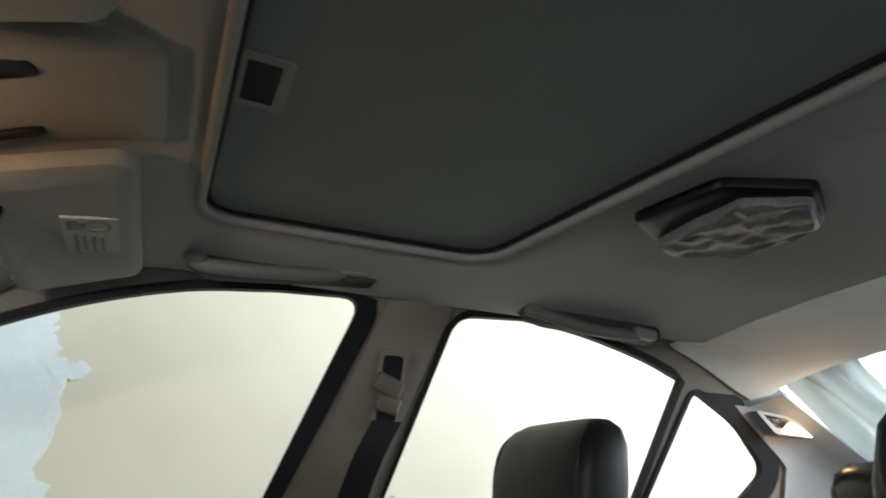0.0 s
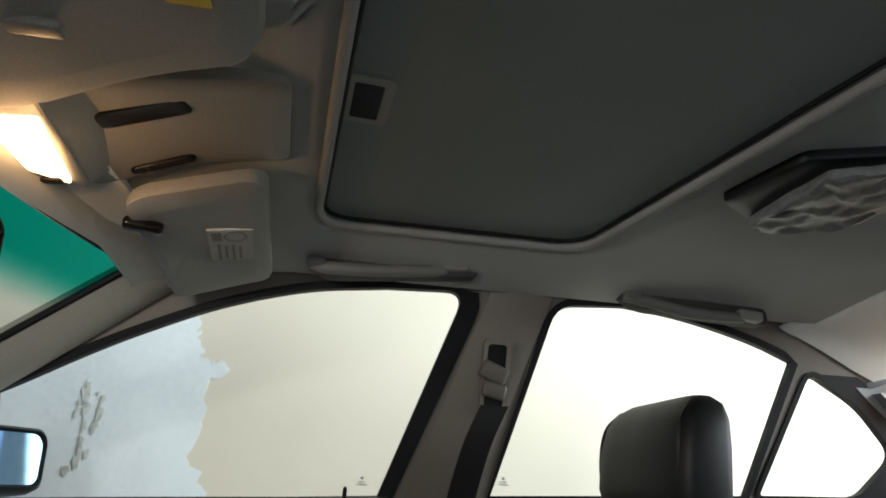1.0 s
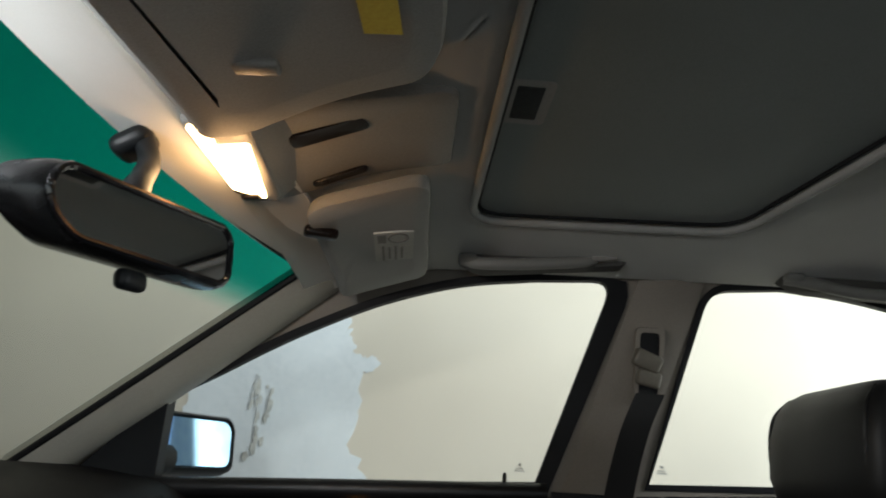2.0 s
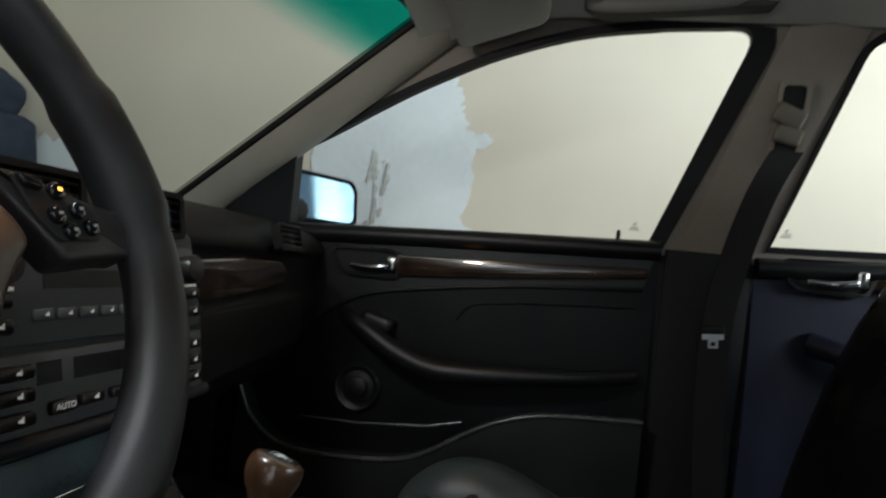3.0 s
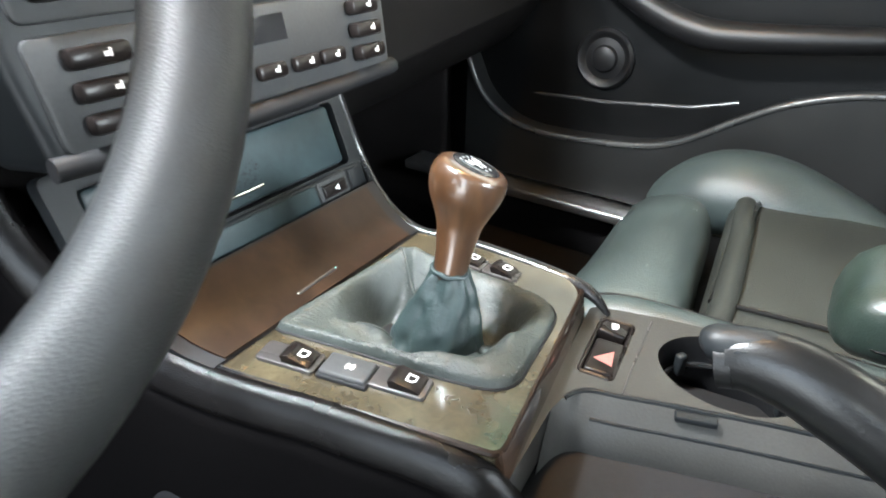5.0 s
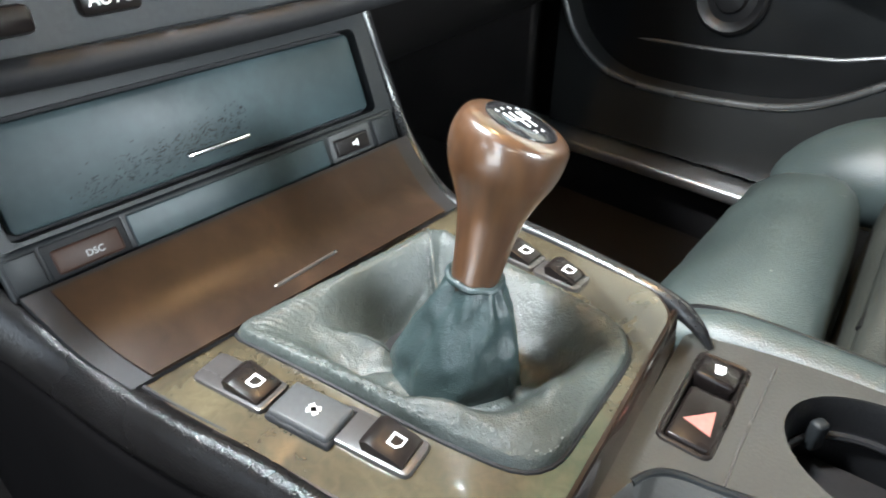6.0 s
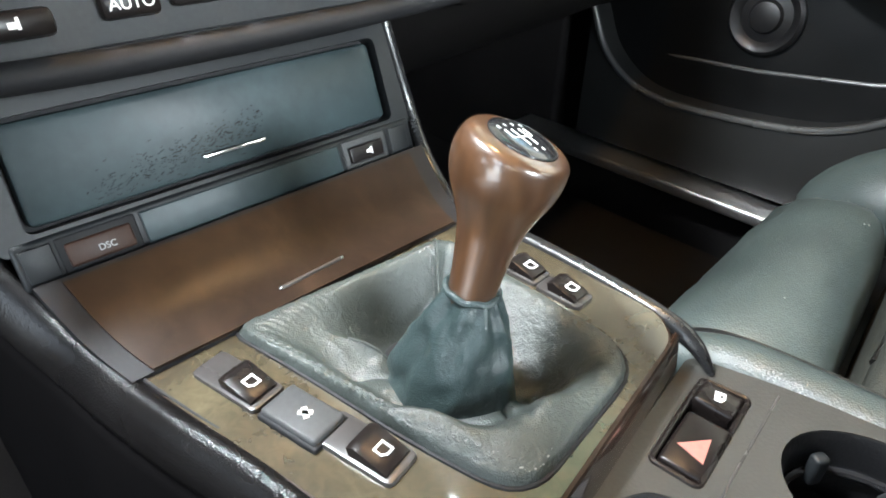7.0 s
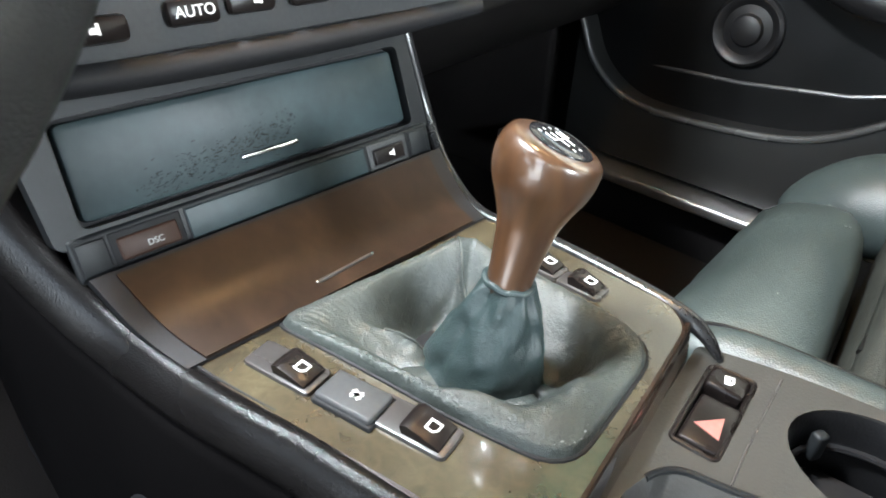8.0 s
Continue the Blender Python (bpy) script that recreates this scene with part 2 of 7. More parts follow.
DIMWHITE = material("worn_grey_print", (0.42, 0.42, 0.41), 0.5, 0, 0.1, 60, 300, 0.0, 0.4)
RUBBED = material("rubbed_pale_leather", (0.16, 0.168, 0.16), 0.6, 0, 0.2, 60, 300, 0.0, 0.3)
PAPER = material("label_paper", (0.42, 0.41, 0.37), 0.7, 0, 0.08, 20, 300, 0.1, 0.3)
INK = material("label_ink", (0.20, 0.19, 0.17), 0.7, 0, 0.1, 20, 300, 0.0, 0.3)
YELLOW = material("label_yellow", (0.7, 0.55, 0.08), 0.6, 0, 0.08, 20, 300, 0.0, 0.3)
PINK = material("faded_red_print", (0.27, 0.10, 0.085), 0.5, 0, 0.12, 60, 300, 0.05, 0.4)
BLUE = material("roundel_blue", (0.03, 0.16, 0.50), 0.2, 0, 0.05, 20, 300, 0.0, 0.5)
PAINT = material("dark_blue_car_paint", (0.018, 0.024, 0.055), 0.25, 0.3, 0.1, 4, 400, 0.02, 0.5, coat=0.8)
CARPET = material("black_carpet", (0.010, 0.009, 0.009), 0.95, 0, 0.3, 12, 500, 0.8, 0.2)
BELT = material("seat_belt_webbing", (0.009, 0.0085, 0.0083), 0.7, 0, 0.15, 12, 800, 0.4, 0.3)
BEIGE = material("beige_plastic", (0.115, 0.102, 0.080), 0.5, 0, 0.08, 12, 400, 0.08, 0.4)
WRAP = material("crumpled_clear_film", (0.20, 0.20, 0.195), 0.45, 0, 0.2, 25, 200, 0.4, 0.6)
PLASTER = material("cream_plaster", (0.60, 0.555, 0.465), 0.9, 0, 0.09, 1.6, 900, 0.3, 0.2)
PEELED = material("peeled_blue_white_paint", (0.68, 0.73, 0.75), 0.85, 0, 0.12, 3.0, 90, 0.5, 0.2)
MOULD = material("mould_stain", (0.50, 0.51, 0.48), 0.95, 0, 0.35, 30, 200, 0.3, 0.2)
CONCRETE = material("concrete", (0.32, 0.31, 0.29), 0.9, 0, 0.2, 1.5, 60, 0.6, 0.2)
LIME = material("lime_cloth", (0.52, 0.62, 0.06), 0.85, 0, 0.12, 10, 400, 0.3, 0.2)
NAVY = material("navy_cloth", (0.018, 0.024, 0.038), 0.8, 0, 0.4, 14, 300, 0.4, 0.2)
DRAPE = material("white_drape_cloth", (0.70, 0.72, 0.73), 0.85, 0, 0.06, 10, 400, 0.3, 0.2)
_n, _l = DRAPE.node_tree.nodes, DRAPE.node_tree.links
_thin, _blend = _n.new("ShaderNodeBsdfTranslucent"), _n.new("ShaderNodeMixShader")
_thin.inputs["Color"].default_value = (0.62, 0.66, 0.68, 1)
_blend.inputs["Fac"].default_value = 0.55
_l.new(_n["Principled BSDF"].outputs["BSDF"], _blend.inputs[1])
_l.new(_thin.outputs["BSDF"], _blend.inputs[2])
_l.new(_blend.outputs["Shader"], _n["Material Output"].inputs["Surface"])
REARPILLAR = material("pillar_plastic_pale_grey", (0.30, 0.31, 0.315), 0.6, 0, 0.08, 5.0, 600, 0.25, 0.35)
LAMP = glow("lit_map_light", (1.0, 0.66, 0.32), 10)
LAMPDIM = glow("lit_pillar_light", (1.0, 0.72, 0.42), 5)
AMBER = glow("amber_backlight", (1.0, 0.40, 0.06), 3.6)
PANE = glass("window_glass")
SMOKE = glass("smoked_lens", (0.5, 0.48, 0.46))

# windscreen with a green-blue shade band along its top
SCREEN = glass("windscreen_glass")
_n, _l = SCREEN.node_tree.nodes, SCREEN.node_tree.links
_co, _sep, _mr, _mx = _n.new("ShaderNodeTexCoord"), _n.new("ShaderNodeSeparateXYZ"), _n.new("ShaderNodeMapRange"), _n.new("ShaderNodeMix")
_mx.data_type = "RGBA"
_mx.inputs["A"].default_value, _mx.inputs["B"].default_value = (0.96, 0.98, 0.95, 1), (0.05, 0.62, 0.545, 1)
_mr.interpolation_type = "SMOOTHSTEP"
_mr.inputs["From Min"].default_value, _mr.inputs["From Max"].default_value = 1.160, 1.212
_l.new(_co.outputs["Object"], _sep.inputs["Vector"])
_l.new(_sep.outputs["Z"], _mr.inputs["Value"])
_l.new(_mr.outputs["Result"], _mx.inputs["Factor"])
_l.new(_mx.outputs["Result"], next(x for x in _n if x.type == "BSDF_TRANSPARENT").inputs["Color"])


# ---- building helpers ----
def finish(name, bm, mat, smooth=38):
    me = bpy.data.meshes.new(name)
    bmesh.ops.recalc_face_normals(bm, faces=bm.faces)
    bm.to_mesh(me)
    bm.free()
    if mat:
        me.materials.append(mat)
    me.polygons.foreach_set("use_smooth", [True] * len(me.polygons))
    me.set_sharp_from_angle(angle=radians(smooth))
    return new(name, me)


def thing(name, label, category, base=(0, 0, 0), group="", kind=""):
    o = new(name)
    o.location = base
    return tagged(o, label, category, group, kind)


def part(name, bm, mat, parent, label="", smooth=38):
    """One mesh under a thing or a part, built in world coordinates."""
    o = finish(name, bm, mat, smooth)
    o.parent = parent
    if parent.parent is None:
        o.matrix_parent_inverse = Matrix.Translation(-parent.location)
    return tagged(o, label)


def solo(name, bm, mat, label="", category="", group="", kind="", smooth=38):
    return tagged(finish(name, bm, mat, smooth), label, category, group, kind)


def plane(o, ux, uy):
    """Matrix whose x and y run along ux and uy, z along their cross product."""
    ux, uy = Vector(ux).normalized(), Vector(uy)
    uz = ux.cross(uy).normalized()
    uy = uz.cross(ux)
    m = Matrix((ux, uy, uz)).transposed().to_4x4()
    m.translation = o
    return m


def merge(*bms):
    out = bms[0]
    for b in bms[1:]:
        me = bpy.data.meshes.new("tmp")
        b.to_mesh(me)
        b.free()
        out.from_mesh(me)
        bpy.data.meshes.remove(me)
    return out


def rbox(size, m, bevel=0.004, seg=3):
    bm = bmesh.new()
    bmesh.ops.create_cube(bm, size=1)
    bmesh.ops.scale(bm, vec=size, verts=bm.verts)
    if bevel:
        bmesh.ops.bevel(bm, geom=bm.edges[:], offset=min(bevel, min(size) * 0.49), segments=seg, affect="EDGES", profile=0.5)
    bmesh.ops.transform(bm, matrix=m, verts=bm.verts)
    return bm


def box(x0, x1, y0, y1, z0, z1, bevel=0.004, seg=3):
    return rbox((x1 - x0, y1 - y0, z1 - z0), Matrix.Translation(((x0 + x1) / 2, (y0 + y1) / 2, (z0 + z1) / 2)), bevel, seg)


def curve(pts, n=8, closed=False):
    """Smooth line through points."""
    p = [Vector(q) for q in pts]
    k, out = len(p), []
    for i in range(k if closed else k - 1):
        a = p[(i - 1) % k] if closed or i else p[0] * 2 - p[1]
        b, c = p[i], p[(i + 1) % k]
        d = p[(i + 2) % k] if closed or i + 2 < k else p[-1] * 2 - p[-2]
        for j in range(n):
            t = j / n
            out.append(0.5 * ((2 * b) + (c - a) * t + (2 * a - 5 * b + 4 * c - d) * t * t + (3 * b - a - 3 * c + d) * t ** 3))
    if not closed:
        out.append(p[-1])
    return out


def rounded(pts, r, n=5):
    """Polygon with rounded corners; r a number or one per corner."""
    p, out = [Vector(q) for q in pts], []
    k = len(p)
    rs = r if isinstance(r, (list, tuple)) else [r] * k
    for i in range(k):
        a, b, c = p[i - 1], p[i], p[(i + 1) % k]
        u, v = (a - b), (c - b)
        d = min(rs[i], u.length * 0.48, v.length * 0.48)
        s, e = b + u.normalized() * d, b + v.normalized() * d
        for j in range(n + 1):
            t = j / n
            out.append(s * (1 - t) ** 2 + b * 2 * t * (1 - t) + e * t * t)
    return out


def skin(loops, cap0=True, cap1=True, ring=True):
    """Surface through loops of equal length."""
    bm = bmesh.new()
    vs = [[bm.verts.new(q) for q in lp] for lp in loops]
    k = len(vs[0])
    for a, b in zip(vs, vs[1:]):
        for i in range(k if ring else k - 1):
            j = (i + 1) % k
            bm.faces.new((a[i], a[j], b[j], b[i]))
    if ring and cap0:
        bm.faces.new(vs[0][::-1])
    if ring and cap1:
        bm.faces.new(vs[-1])
    return bm


def tube(pts, r, seg=10, closed=False, flat=1.0, up=(0, 0, 1)):
    """Round or flattened rod along a line; r a number or one per point."""
    p = [Vector(q) for q in pts]
    k = len(p)
    rs = r if isinstance(r, (list, tuple)) else [r] * k
    loops = []
    for i in range(k):
        a, b = p[i - 1] if (closed or i) else p[i], p[(i + 1) % k] if (closed or i + 1 < k) else p[i]
        d = (b - a).normalized()
        s = d.cross(Vector(up))
        s = s.normalized() if s.length > 1e-4 else d.orthogonal().normalized()
        w = s.cross(d)
        loops.append([p[i] + (s * math.cos(t) + w * math.sin(t) * flat) * rs[i] for t in [2 * math.pi * q / seg for q in range(seg)]])
    if closed:
        loops.append(loops[0])
        bm = skin(loops, False, False)
        bmesh.ops.remove_doubles(bm, verts=bm.verts, dist=1e-6)
        return bm
    return skin(loops)


def prism(outline, m, depth, bevel=0.0, seg=2):
    """Outline in the plane of m, raised by depth along its z, with a rounded upper edge."""
    pts = [Vector((q[0], q[1], 0)) for q in outline]
    area = sum(a.x * b.y - b.x * a.y for a, b in zip(pts, pts[1:] + pts[:1]))
    if area < 0:
        pts.reverse()
    k, loops = len(pts), []
    nrm = []
    for i in range(k):
        e = (pts[(i + 1) % k] - pts[i - 1]).normalized()
        nrm.append(Vector((-e.y, e.x, 0)))
    sgn = 1 if depth > 0 else -1
    loops.append([q for q in pts])
    if bevel:
        for j in range(seg + 1):
            t = math.pi / 2 * j / seg
            loops.append([q + n * bevel * (1 - math.cos(t)) + Vector((0, 0, depth - sgn * bevel * (1 - math.sin(t)))) for q, n in zip(pts, nrm)])
    else:
        loops.append([q + Vector((0, 0, depth)) for q in pts])
    bm = skin(loops)
    bmesh.ops.transform(bm, matrix=m, verts=bm.verts)
    return bm


def lathe(profile, m, seg=32, cap=True):
    loops = [[Vector((r * math.cos(t), r * math.sin(t), z)) for t in [2 * math.pi * q / seg for q in range(seg)]] for r, z in profile]
    bm = skin(loops, cap, cap)
    bmesh.ops.transform(bm, matrix=m, verts=bm.verts)
    return bm


def sheet(fn, us, vs, thick=0.0):
    """Grid surface fn(u, v); thickness along its normals."""
    bm = bmesh.new()
    g = [[bm.verts.new(fn(u, v)) for v in vs] for u in us]
    for a, b in zip(g, g[1:]):
        for i in range(len(vs) - 1):
            bm.faces.new((a[i], a[i + 1], b[i + 1], b[i]))
    if thick:
        bmesh.ops.recalc_face_normals(bm, faces=bm.faces)
        bmesh.ops.solidify(bm, geom=bm.faces[:], thickness=thick)
    return bm


def span(a, b, n):
    return [a + (b - a) * i / (n - 1) for i in range(n)]


def plate(outer, holes, to, thick):
    """Flat outline with openings cut through, laid on a surface by to(u, v, depth)."""
    bm = bmesh.new()
    es = []
    for lp in (outer, *holes):
        v = [bm.verts.new((q[0], q[1], 0)) for q in lp]
        es += [bm.edges.new((a, b)) for a, b in zip(v, v[1:] + v[:1])]
    bmesh.ops.triangle_fill(bm, use_beauty=True, use_dissolve=False, edges=es, normal=(0, 0, 1))
    r = bmesh.ops.extrude_face_region(bm, geom=bm.faces[:])
    back = {e for e in r["geom"] if isinstance(e, bmesh.types.BMVert)}
    for v in bm.verts:
        v.co = to(v.co.x, v.co.y, thick if v in back else 0.0)
    return bm


def outset(pts, w):
    """Outline moved outwards by w(point) or w."""
    p = [Vector((q[0], q[1])) for q in pts]
    s = sum(a.x * b.y - b.x * a.y for a, b in zip(p, p[1:] + p[:1]))
    out = []
    for i, q in enumerate(p):
        e = (p[(i + 1) % len(p)] - p[i - 1]).normalized()
        n = Vector((e.y, -e.x)) * (1 if s > 0 else -1)
        out.append(q + n * (w(q) if callable(w) else w))
    return out


def words(body, size, m, mat, name, parent, label=""):
    """Raised lettering as a mesh part."""
    c = bpy.data.curves.new("lettering", "FONT")
    c.body, c.size, c.extrude, c.align_x, c.align_y = body, size, 0.0002, "CENTER", "CENTER"
    o = bpy.data.objects.new("lettering", c)
    scene.collection.objects.link(o)
    bpy.context.view_layer.update()
    me = bpy.data.meshes.new_from_object(o.evaluated_get(bpy.context.evaluated_depsgraph_get()))
    bpy.data.objects.remove(o)
    bm = bmesh.new()
    bm.from_mesh(me)
    bpy.data.meshes.remove(me)
    bmesh.ops.transform(bm, matrix=m, verts=bm.verts)
    return part(name, bm, mat, parent, label)


def side_y(z):
    """Half width of the cabin at height z."""
    return 0.695 if z < 0.94 else 0.695 - 0.27 * (z - 0.94)
# ---- the garage ----
solo("ground", box(-30, 30, -30, 30, -0.3, 0.0, 0), CONCRETE, "grey concrete ground under the car", "ground", kind="structure")
wall_r = solo("wall_east", box(-6, 9, 1.21, 1.45, 0, 3.4, 0), PLASTER, "cream plastered garage wall with peeling paint", "wall", kind="structure")
solo("wall_north", box(-3.6, -3.36, -2.6, 1.21, 0, 3.4, 0), PLASTER, "cream plastered end wall of the garage", "wall", kind="structure")
left_outline = [(-3.36, 0), (4, 0), (4, 3.4), (-3.36, 3.4)]
# unseen gateway, added to let daylight in from the driver's side
left_gate = [(-0.7, 0.02), (1.9, 0.02), (1.9, 2.6), (-0.7, 2.6)]
solo("wall_west", plate(left_outline, [left_gate], lambda u, v, d: (u, -2.4 - d, v), 0.2), PLASTER, "unseen plastered garage wall with an added open gateway", "wall", kind="structure")
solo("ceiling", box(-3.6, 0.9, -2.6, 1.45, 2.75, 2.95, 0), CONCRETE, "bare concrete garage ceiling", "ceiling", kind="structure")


rnd = random.Random(7)


def ragged(x0, x1, z0, z1, seed, rough, n=90):
    """Outline of a patch where a coat of paint has come away."""
    out = []
    base_ = rounded([(x0, z0, 0), (x1, z0, 0), (x1, z1, 0), (x0, z1, 0)], (x1 - x0) * 0.3, n // 8)
    ring = []
    for a_, b_ in zip(base_, base_[1:] + base_[:1]):
        k_ = max(1, int((b_ - a_).length / ((x1 - x0 + z1 - z0) / n)))
        ring += [a_.lerp(b_, i_ / k_) for i_ in range(k_)]
    for q in ring:
        d = noise.noise(Vector((q.x * 9, q.y * 9, seed))) * rough * 1.2 + noise.noise(Vector((q.x * 38, q.y * 38, seed + 3))) * rough * 0.75 + noise.noise(Vector((q.x * 120, q.y * 120, seed + 7))) * rough * 0.4
        c = Vector(((x0 + x1) / 2, (z0 + z1) / 2, 0))
        out.append(q + (q - c).normalized() * d)
    return out


for k, (x0, x1, z0, z1, rg) in enumerate([(-0.52, -0.060, 0.30, 1.27, 0.05), (-0.30, -0.115, 1.14, 1.325, 0.05), (-0.10, -0.012, 1.155, 1.225, 0.028), (-1.46, -1.24, 0.80, 1.10, 0.04), (-0.16, -0.13, 1.345, 1.36, 0.006)]):
    part("peeled_patch", plate(ragged(x0, x1, z0, z1, k * 5.3, rg), [], lambda u, v, d, k=k: (u, 1.2095 - d - 0.0004 * k, v), 0.001), PEELED, wall_r, "bluish white peeled paint patch")
for k, (x0, x1, z0, z1) in enumerate([(-0.338, -0.330, 1.06, 1.16), (-0.322, -0.312, 0.95, 1.11), (-0.296, -0.289, 1.03, 1.12), (-0.345, -0.32, 0.93, 0.95), (-0.310, -0.285, 0.97, 0.985)]):
    flecks = []
    for j in range(int((z1 - z0) * 170) + 3):
        zc = z0 + (z1 - z0) * rnd.random()
        xc = (x0 + x1) / 2 + 0.010 * noise.noise(Vector((zc * 22, k * 4.1, 0))) + rnd.gauss(0, 0.003)
        a_, b_ = 0.0012 + 0.003 * rnd.random(), 0.003 + 0.008 * rnd.random()
        flecks.append(plate(ragged(xc - a_, xc + a_, zc - b_, zc + b_, j * 2.3 + k, 0.0016, 24), [], lambda u, v, d, j=j: (u, 1.2068 - d - 0.00002 * j, v), 0.0006))
    part("stain", merge(*flecks), MOULD, wall_r, "grey mould streak")

rail = thing("hanging_cloth", "lime green cloth hung from a dark rod on the garage wall", "cloth", (-1.6, 1.1, 1.9))
for _x in (-1.9, -1.42):
    part("bracket", tube([(_x, 1.12, 1.89), (_x, 1.215, 1.89)], 0.008, 8), RUBBER, rail)
part("rod", tube([(-1.95, 1.12, 1.895), (-1.37, 1.12, 1.888)], 0.012, 10), RUBBER, rail)
part("cloth", sheet(lambda u, v: (u, 1.12 + 0.02 * math.sin(u * 60) * (1.90 - v) * 2, v), span(-1.88, -1.39, 26), span(1.55, 1.884, 8), 0.004), LIME, rail)
heap = thing("cloth_heap", "dark navy bundle of folded cloth standing against the wall", "bundle", (-1.62, 1.05, 0))
for k, (x, z, w, h) in enumerate([(-1.52, 0.45, 0.36, 0.9), (-1.48, 1.02, 0.26, 0.26), (-1.52, 1.20, 0.2, 0.16)]):
    b = rbox((w, 0.24, h), Matrix.Translation((x, 1.07, z)), 0.07, 4)
    bmesh.ops.subdivide_edges(b, edges=b.edges[:], cuts=1, use_grid_fill=True)
    for v in b.verts:
        v.co += Vector(noise.noise_vector(v.co * 14)) * 0.02
    part("bundle", b, NAVY, heap)

# ---- car shell: roof, sides, floor ----
FW = curve([(-0.300, 1.035), (-0.225, 1.072), (-0.130, 1.124), (-0.045, 1.166), (0.07, 1.214), (0.2, 1.250), (0.33, 1.266)], 5)
FRONT_WIN = [(q[0], q[1]) for q in [Vector((*p[:2], 0)) for p in FW]] + [tuple(q[:2]) for q in rounded([(0.33, 1.266, 0), (0.462, 1.272, 0), (0.345, 0.938, 0)], 0.035)[6:12]] + [(0.345, 0.938), (-0.305, 0.899)]
RW = rounded([(0.533, 0.947, 0), (0.624, 1.264, 0), (0.745, 1.272, 0)], 0.035)[6:12]
RW2 = curve([(0.745, 1.272), (0.83, 1.264), (0.91, 1.250), (1.0, 1.228), (1.072, 1.203)], 4)
REAR_WIN = [(0.533, 0.947)] + [tuple(q[:2]) for q in RW] + [tuple(q[:2]) for q in RW2] + [(0.993, 0.970)]
QUARTER = [tuple(q[:2]) for q in rounded([(1.020, 0.972, 0), (1.108, 1.186, 0), (1.210, 1.134, 0), (1.288, 1.055, 0), (1.215, 0.979, 0)], [0.008, 0.02, 0.03, 0.03, 0.02])]


def widen(q):
    """Door frame width round the front window: broad and dark behind the pane."""
    return 0.034 if q.x > 0.34 and q.y < 1.262 else 0.013


FRAME_F = [(q.x, q.y) for q in outset(FRONT_WIN, widen)]
FRAME_R = [(q.x, q.y) for q in outset(REAR_WIN, 0.012)]
FRAME_Q = [(q.x, q.y) for q in outset(QUARTER, lambda q: 0.044 if q.x > 1.13 else 0.010)]
SIDE = [(-0.56, 0.885), (-0.36, 0.884), (0.0, 0.905), (0.36, 0.926), (0.9, 0.955), (1.30, 0.965), (1.72, 0.955), (1.72, 0.985), (1.50, 1.095), (1.33, 1.18), (1.25, 1.225), (1.15, 1.27), (0.9, 1.315), (0.5, 1.325), (0.2, 1.315), (0.03, 1.285), (-0.10, 1.215), (-0.22, 1.135), (-0.36, 1.045), (-0.50, 0.955)]

for sgn, nm in ((1, "wall_right"), (-1, "wall_left")):
    def lay(u, v, d, s=sgn):
        return (u, s * (side_y(v) + d), v)

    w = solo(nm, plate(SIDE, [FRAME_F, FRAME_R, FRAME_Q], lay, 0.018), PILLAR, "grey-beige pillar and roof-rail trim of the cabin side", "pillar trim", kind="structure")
    for k, (hole, frm, label) in enumerate(((FRONT_WIN, FRAME_F, "front door window in a black rubber frame"), (REAR_WIN, FRAME_R, "rear door window in a black rubber frame"), (QUARTER, FRAME_Q, "small rear quarter window in a dark frame"))):
        win = thing(f"window_{k + 1 + (0 if sgn > 0 else 3)}", label, "window", (hole[0][0], sgn * 0.69, 0.94), kind="structure")
        part("window_frame", plate(frm, [hole], lambda u, v, d, s=sgn: (u, s * (side_y(v) - 0.004 + d), v), 0.016), RUBBER, win)
        pane = part("pane", plate([(q.x, q.y) for q in outset(hole, 0.006)], [], lambda u, v, d, s=sgn: (u, s * (side_y(v) + 0.004 + d), v), 0.004), PANE, win)
        pane.visible_shadow = False
        if k < 2 and sgn > 0:
            x = (0.318, 0.557)[k]
            for j, (dx, dz, a, h) in enumerate(((0, 0.010, 0.018, 0.0020), (0, 0.014, 0.013, 0.0018), (0, 0.020, 0.005, 0.004))):
                part("etched_mark", rbox((a, 0.0006, h), Matrix.Translation((x + dx, 0.6975, 0.944 + 0.012 * k + dz)), 0), DIMWHITE, win)


def roof_z(x, y):
    return 1.305 - 0.030 * (abs(y) / 0.58) ** 3 - 1.0 * max(0, 0.20 - x) ** 2 - 0.09 * max(0, x - 0.75) ** 2


HOLE = rounded([(0.220, 0.408, 0), (0.597, 0.408, 0), (0.745, -0.36, 0), (0.292, -0.36, 0)], [0.045, 0.05, 0.05, 0.045], 8)
mid = sum(HOLE, Vector()) / len(HOLE)


def to_edge(q):
    d, best = q - mid, 9
    for a, lim in ((d.x, (-0.055 - mid.x, 1.105 - mid.x)), (d.y, (-0.59 - mid.y, 0.59 - mid.y))):
        if abs(a) > 1e-6:
            best = min(best, (lim[1] if a > 0 else lim[0]) / a)
    return mid + d * best


dense = []
for a, b in zip(HOLE, HOLE[1:] + HOLE[:1]):
    k = max(1, int((b - a).length / 0.03))
    dense += [a.lerp(b, i / k) for i in range(k)]
rings = []
for j in range(15):
    t = (j / 14) ** 1.2
    lp = []
    for q in dense:
        p = q.lerp(to_edge(q), t)
        lip = 0.018 * max(0, 1 - (p - q).length / 0.030) ** 2
        lp.append((p.x, p.y, roof_z(p.x, p.y) + lip))
    rings.append(lp)
bm = skin(rings, False, False)
bmesh.ops.solidify(bm, geom=bm.faces[:], thickness=-0.012)
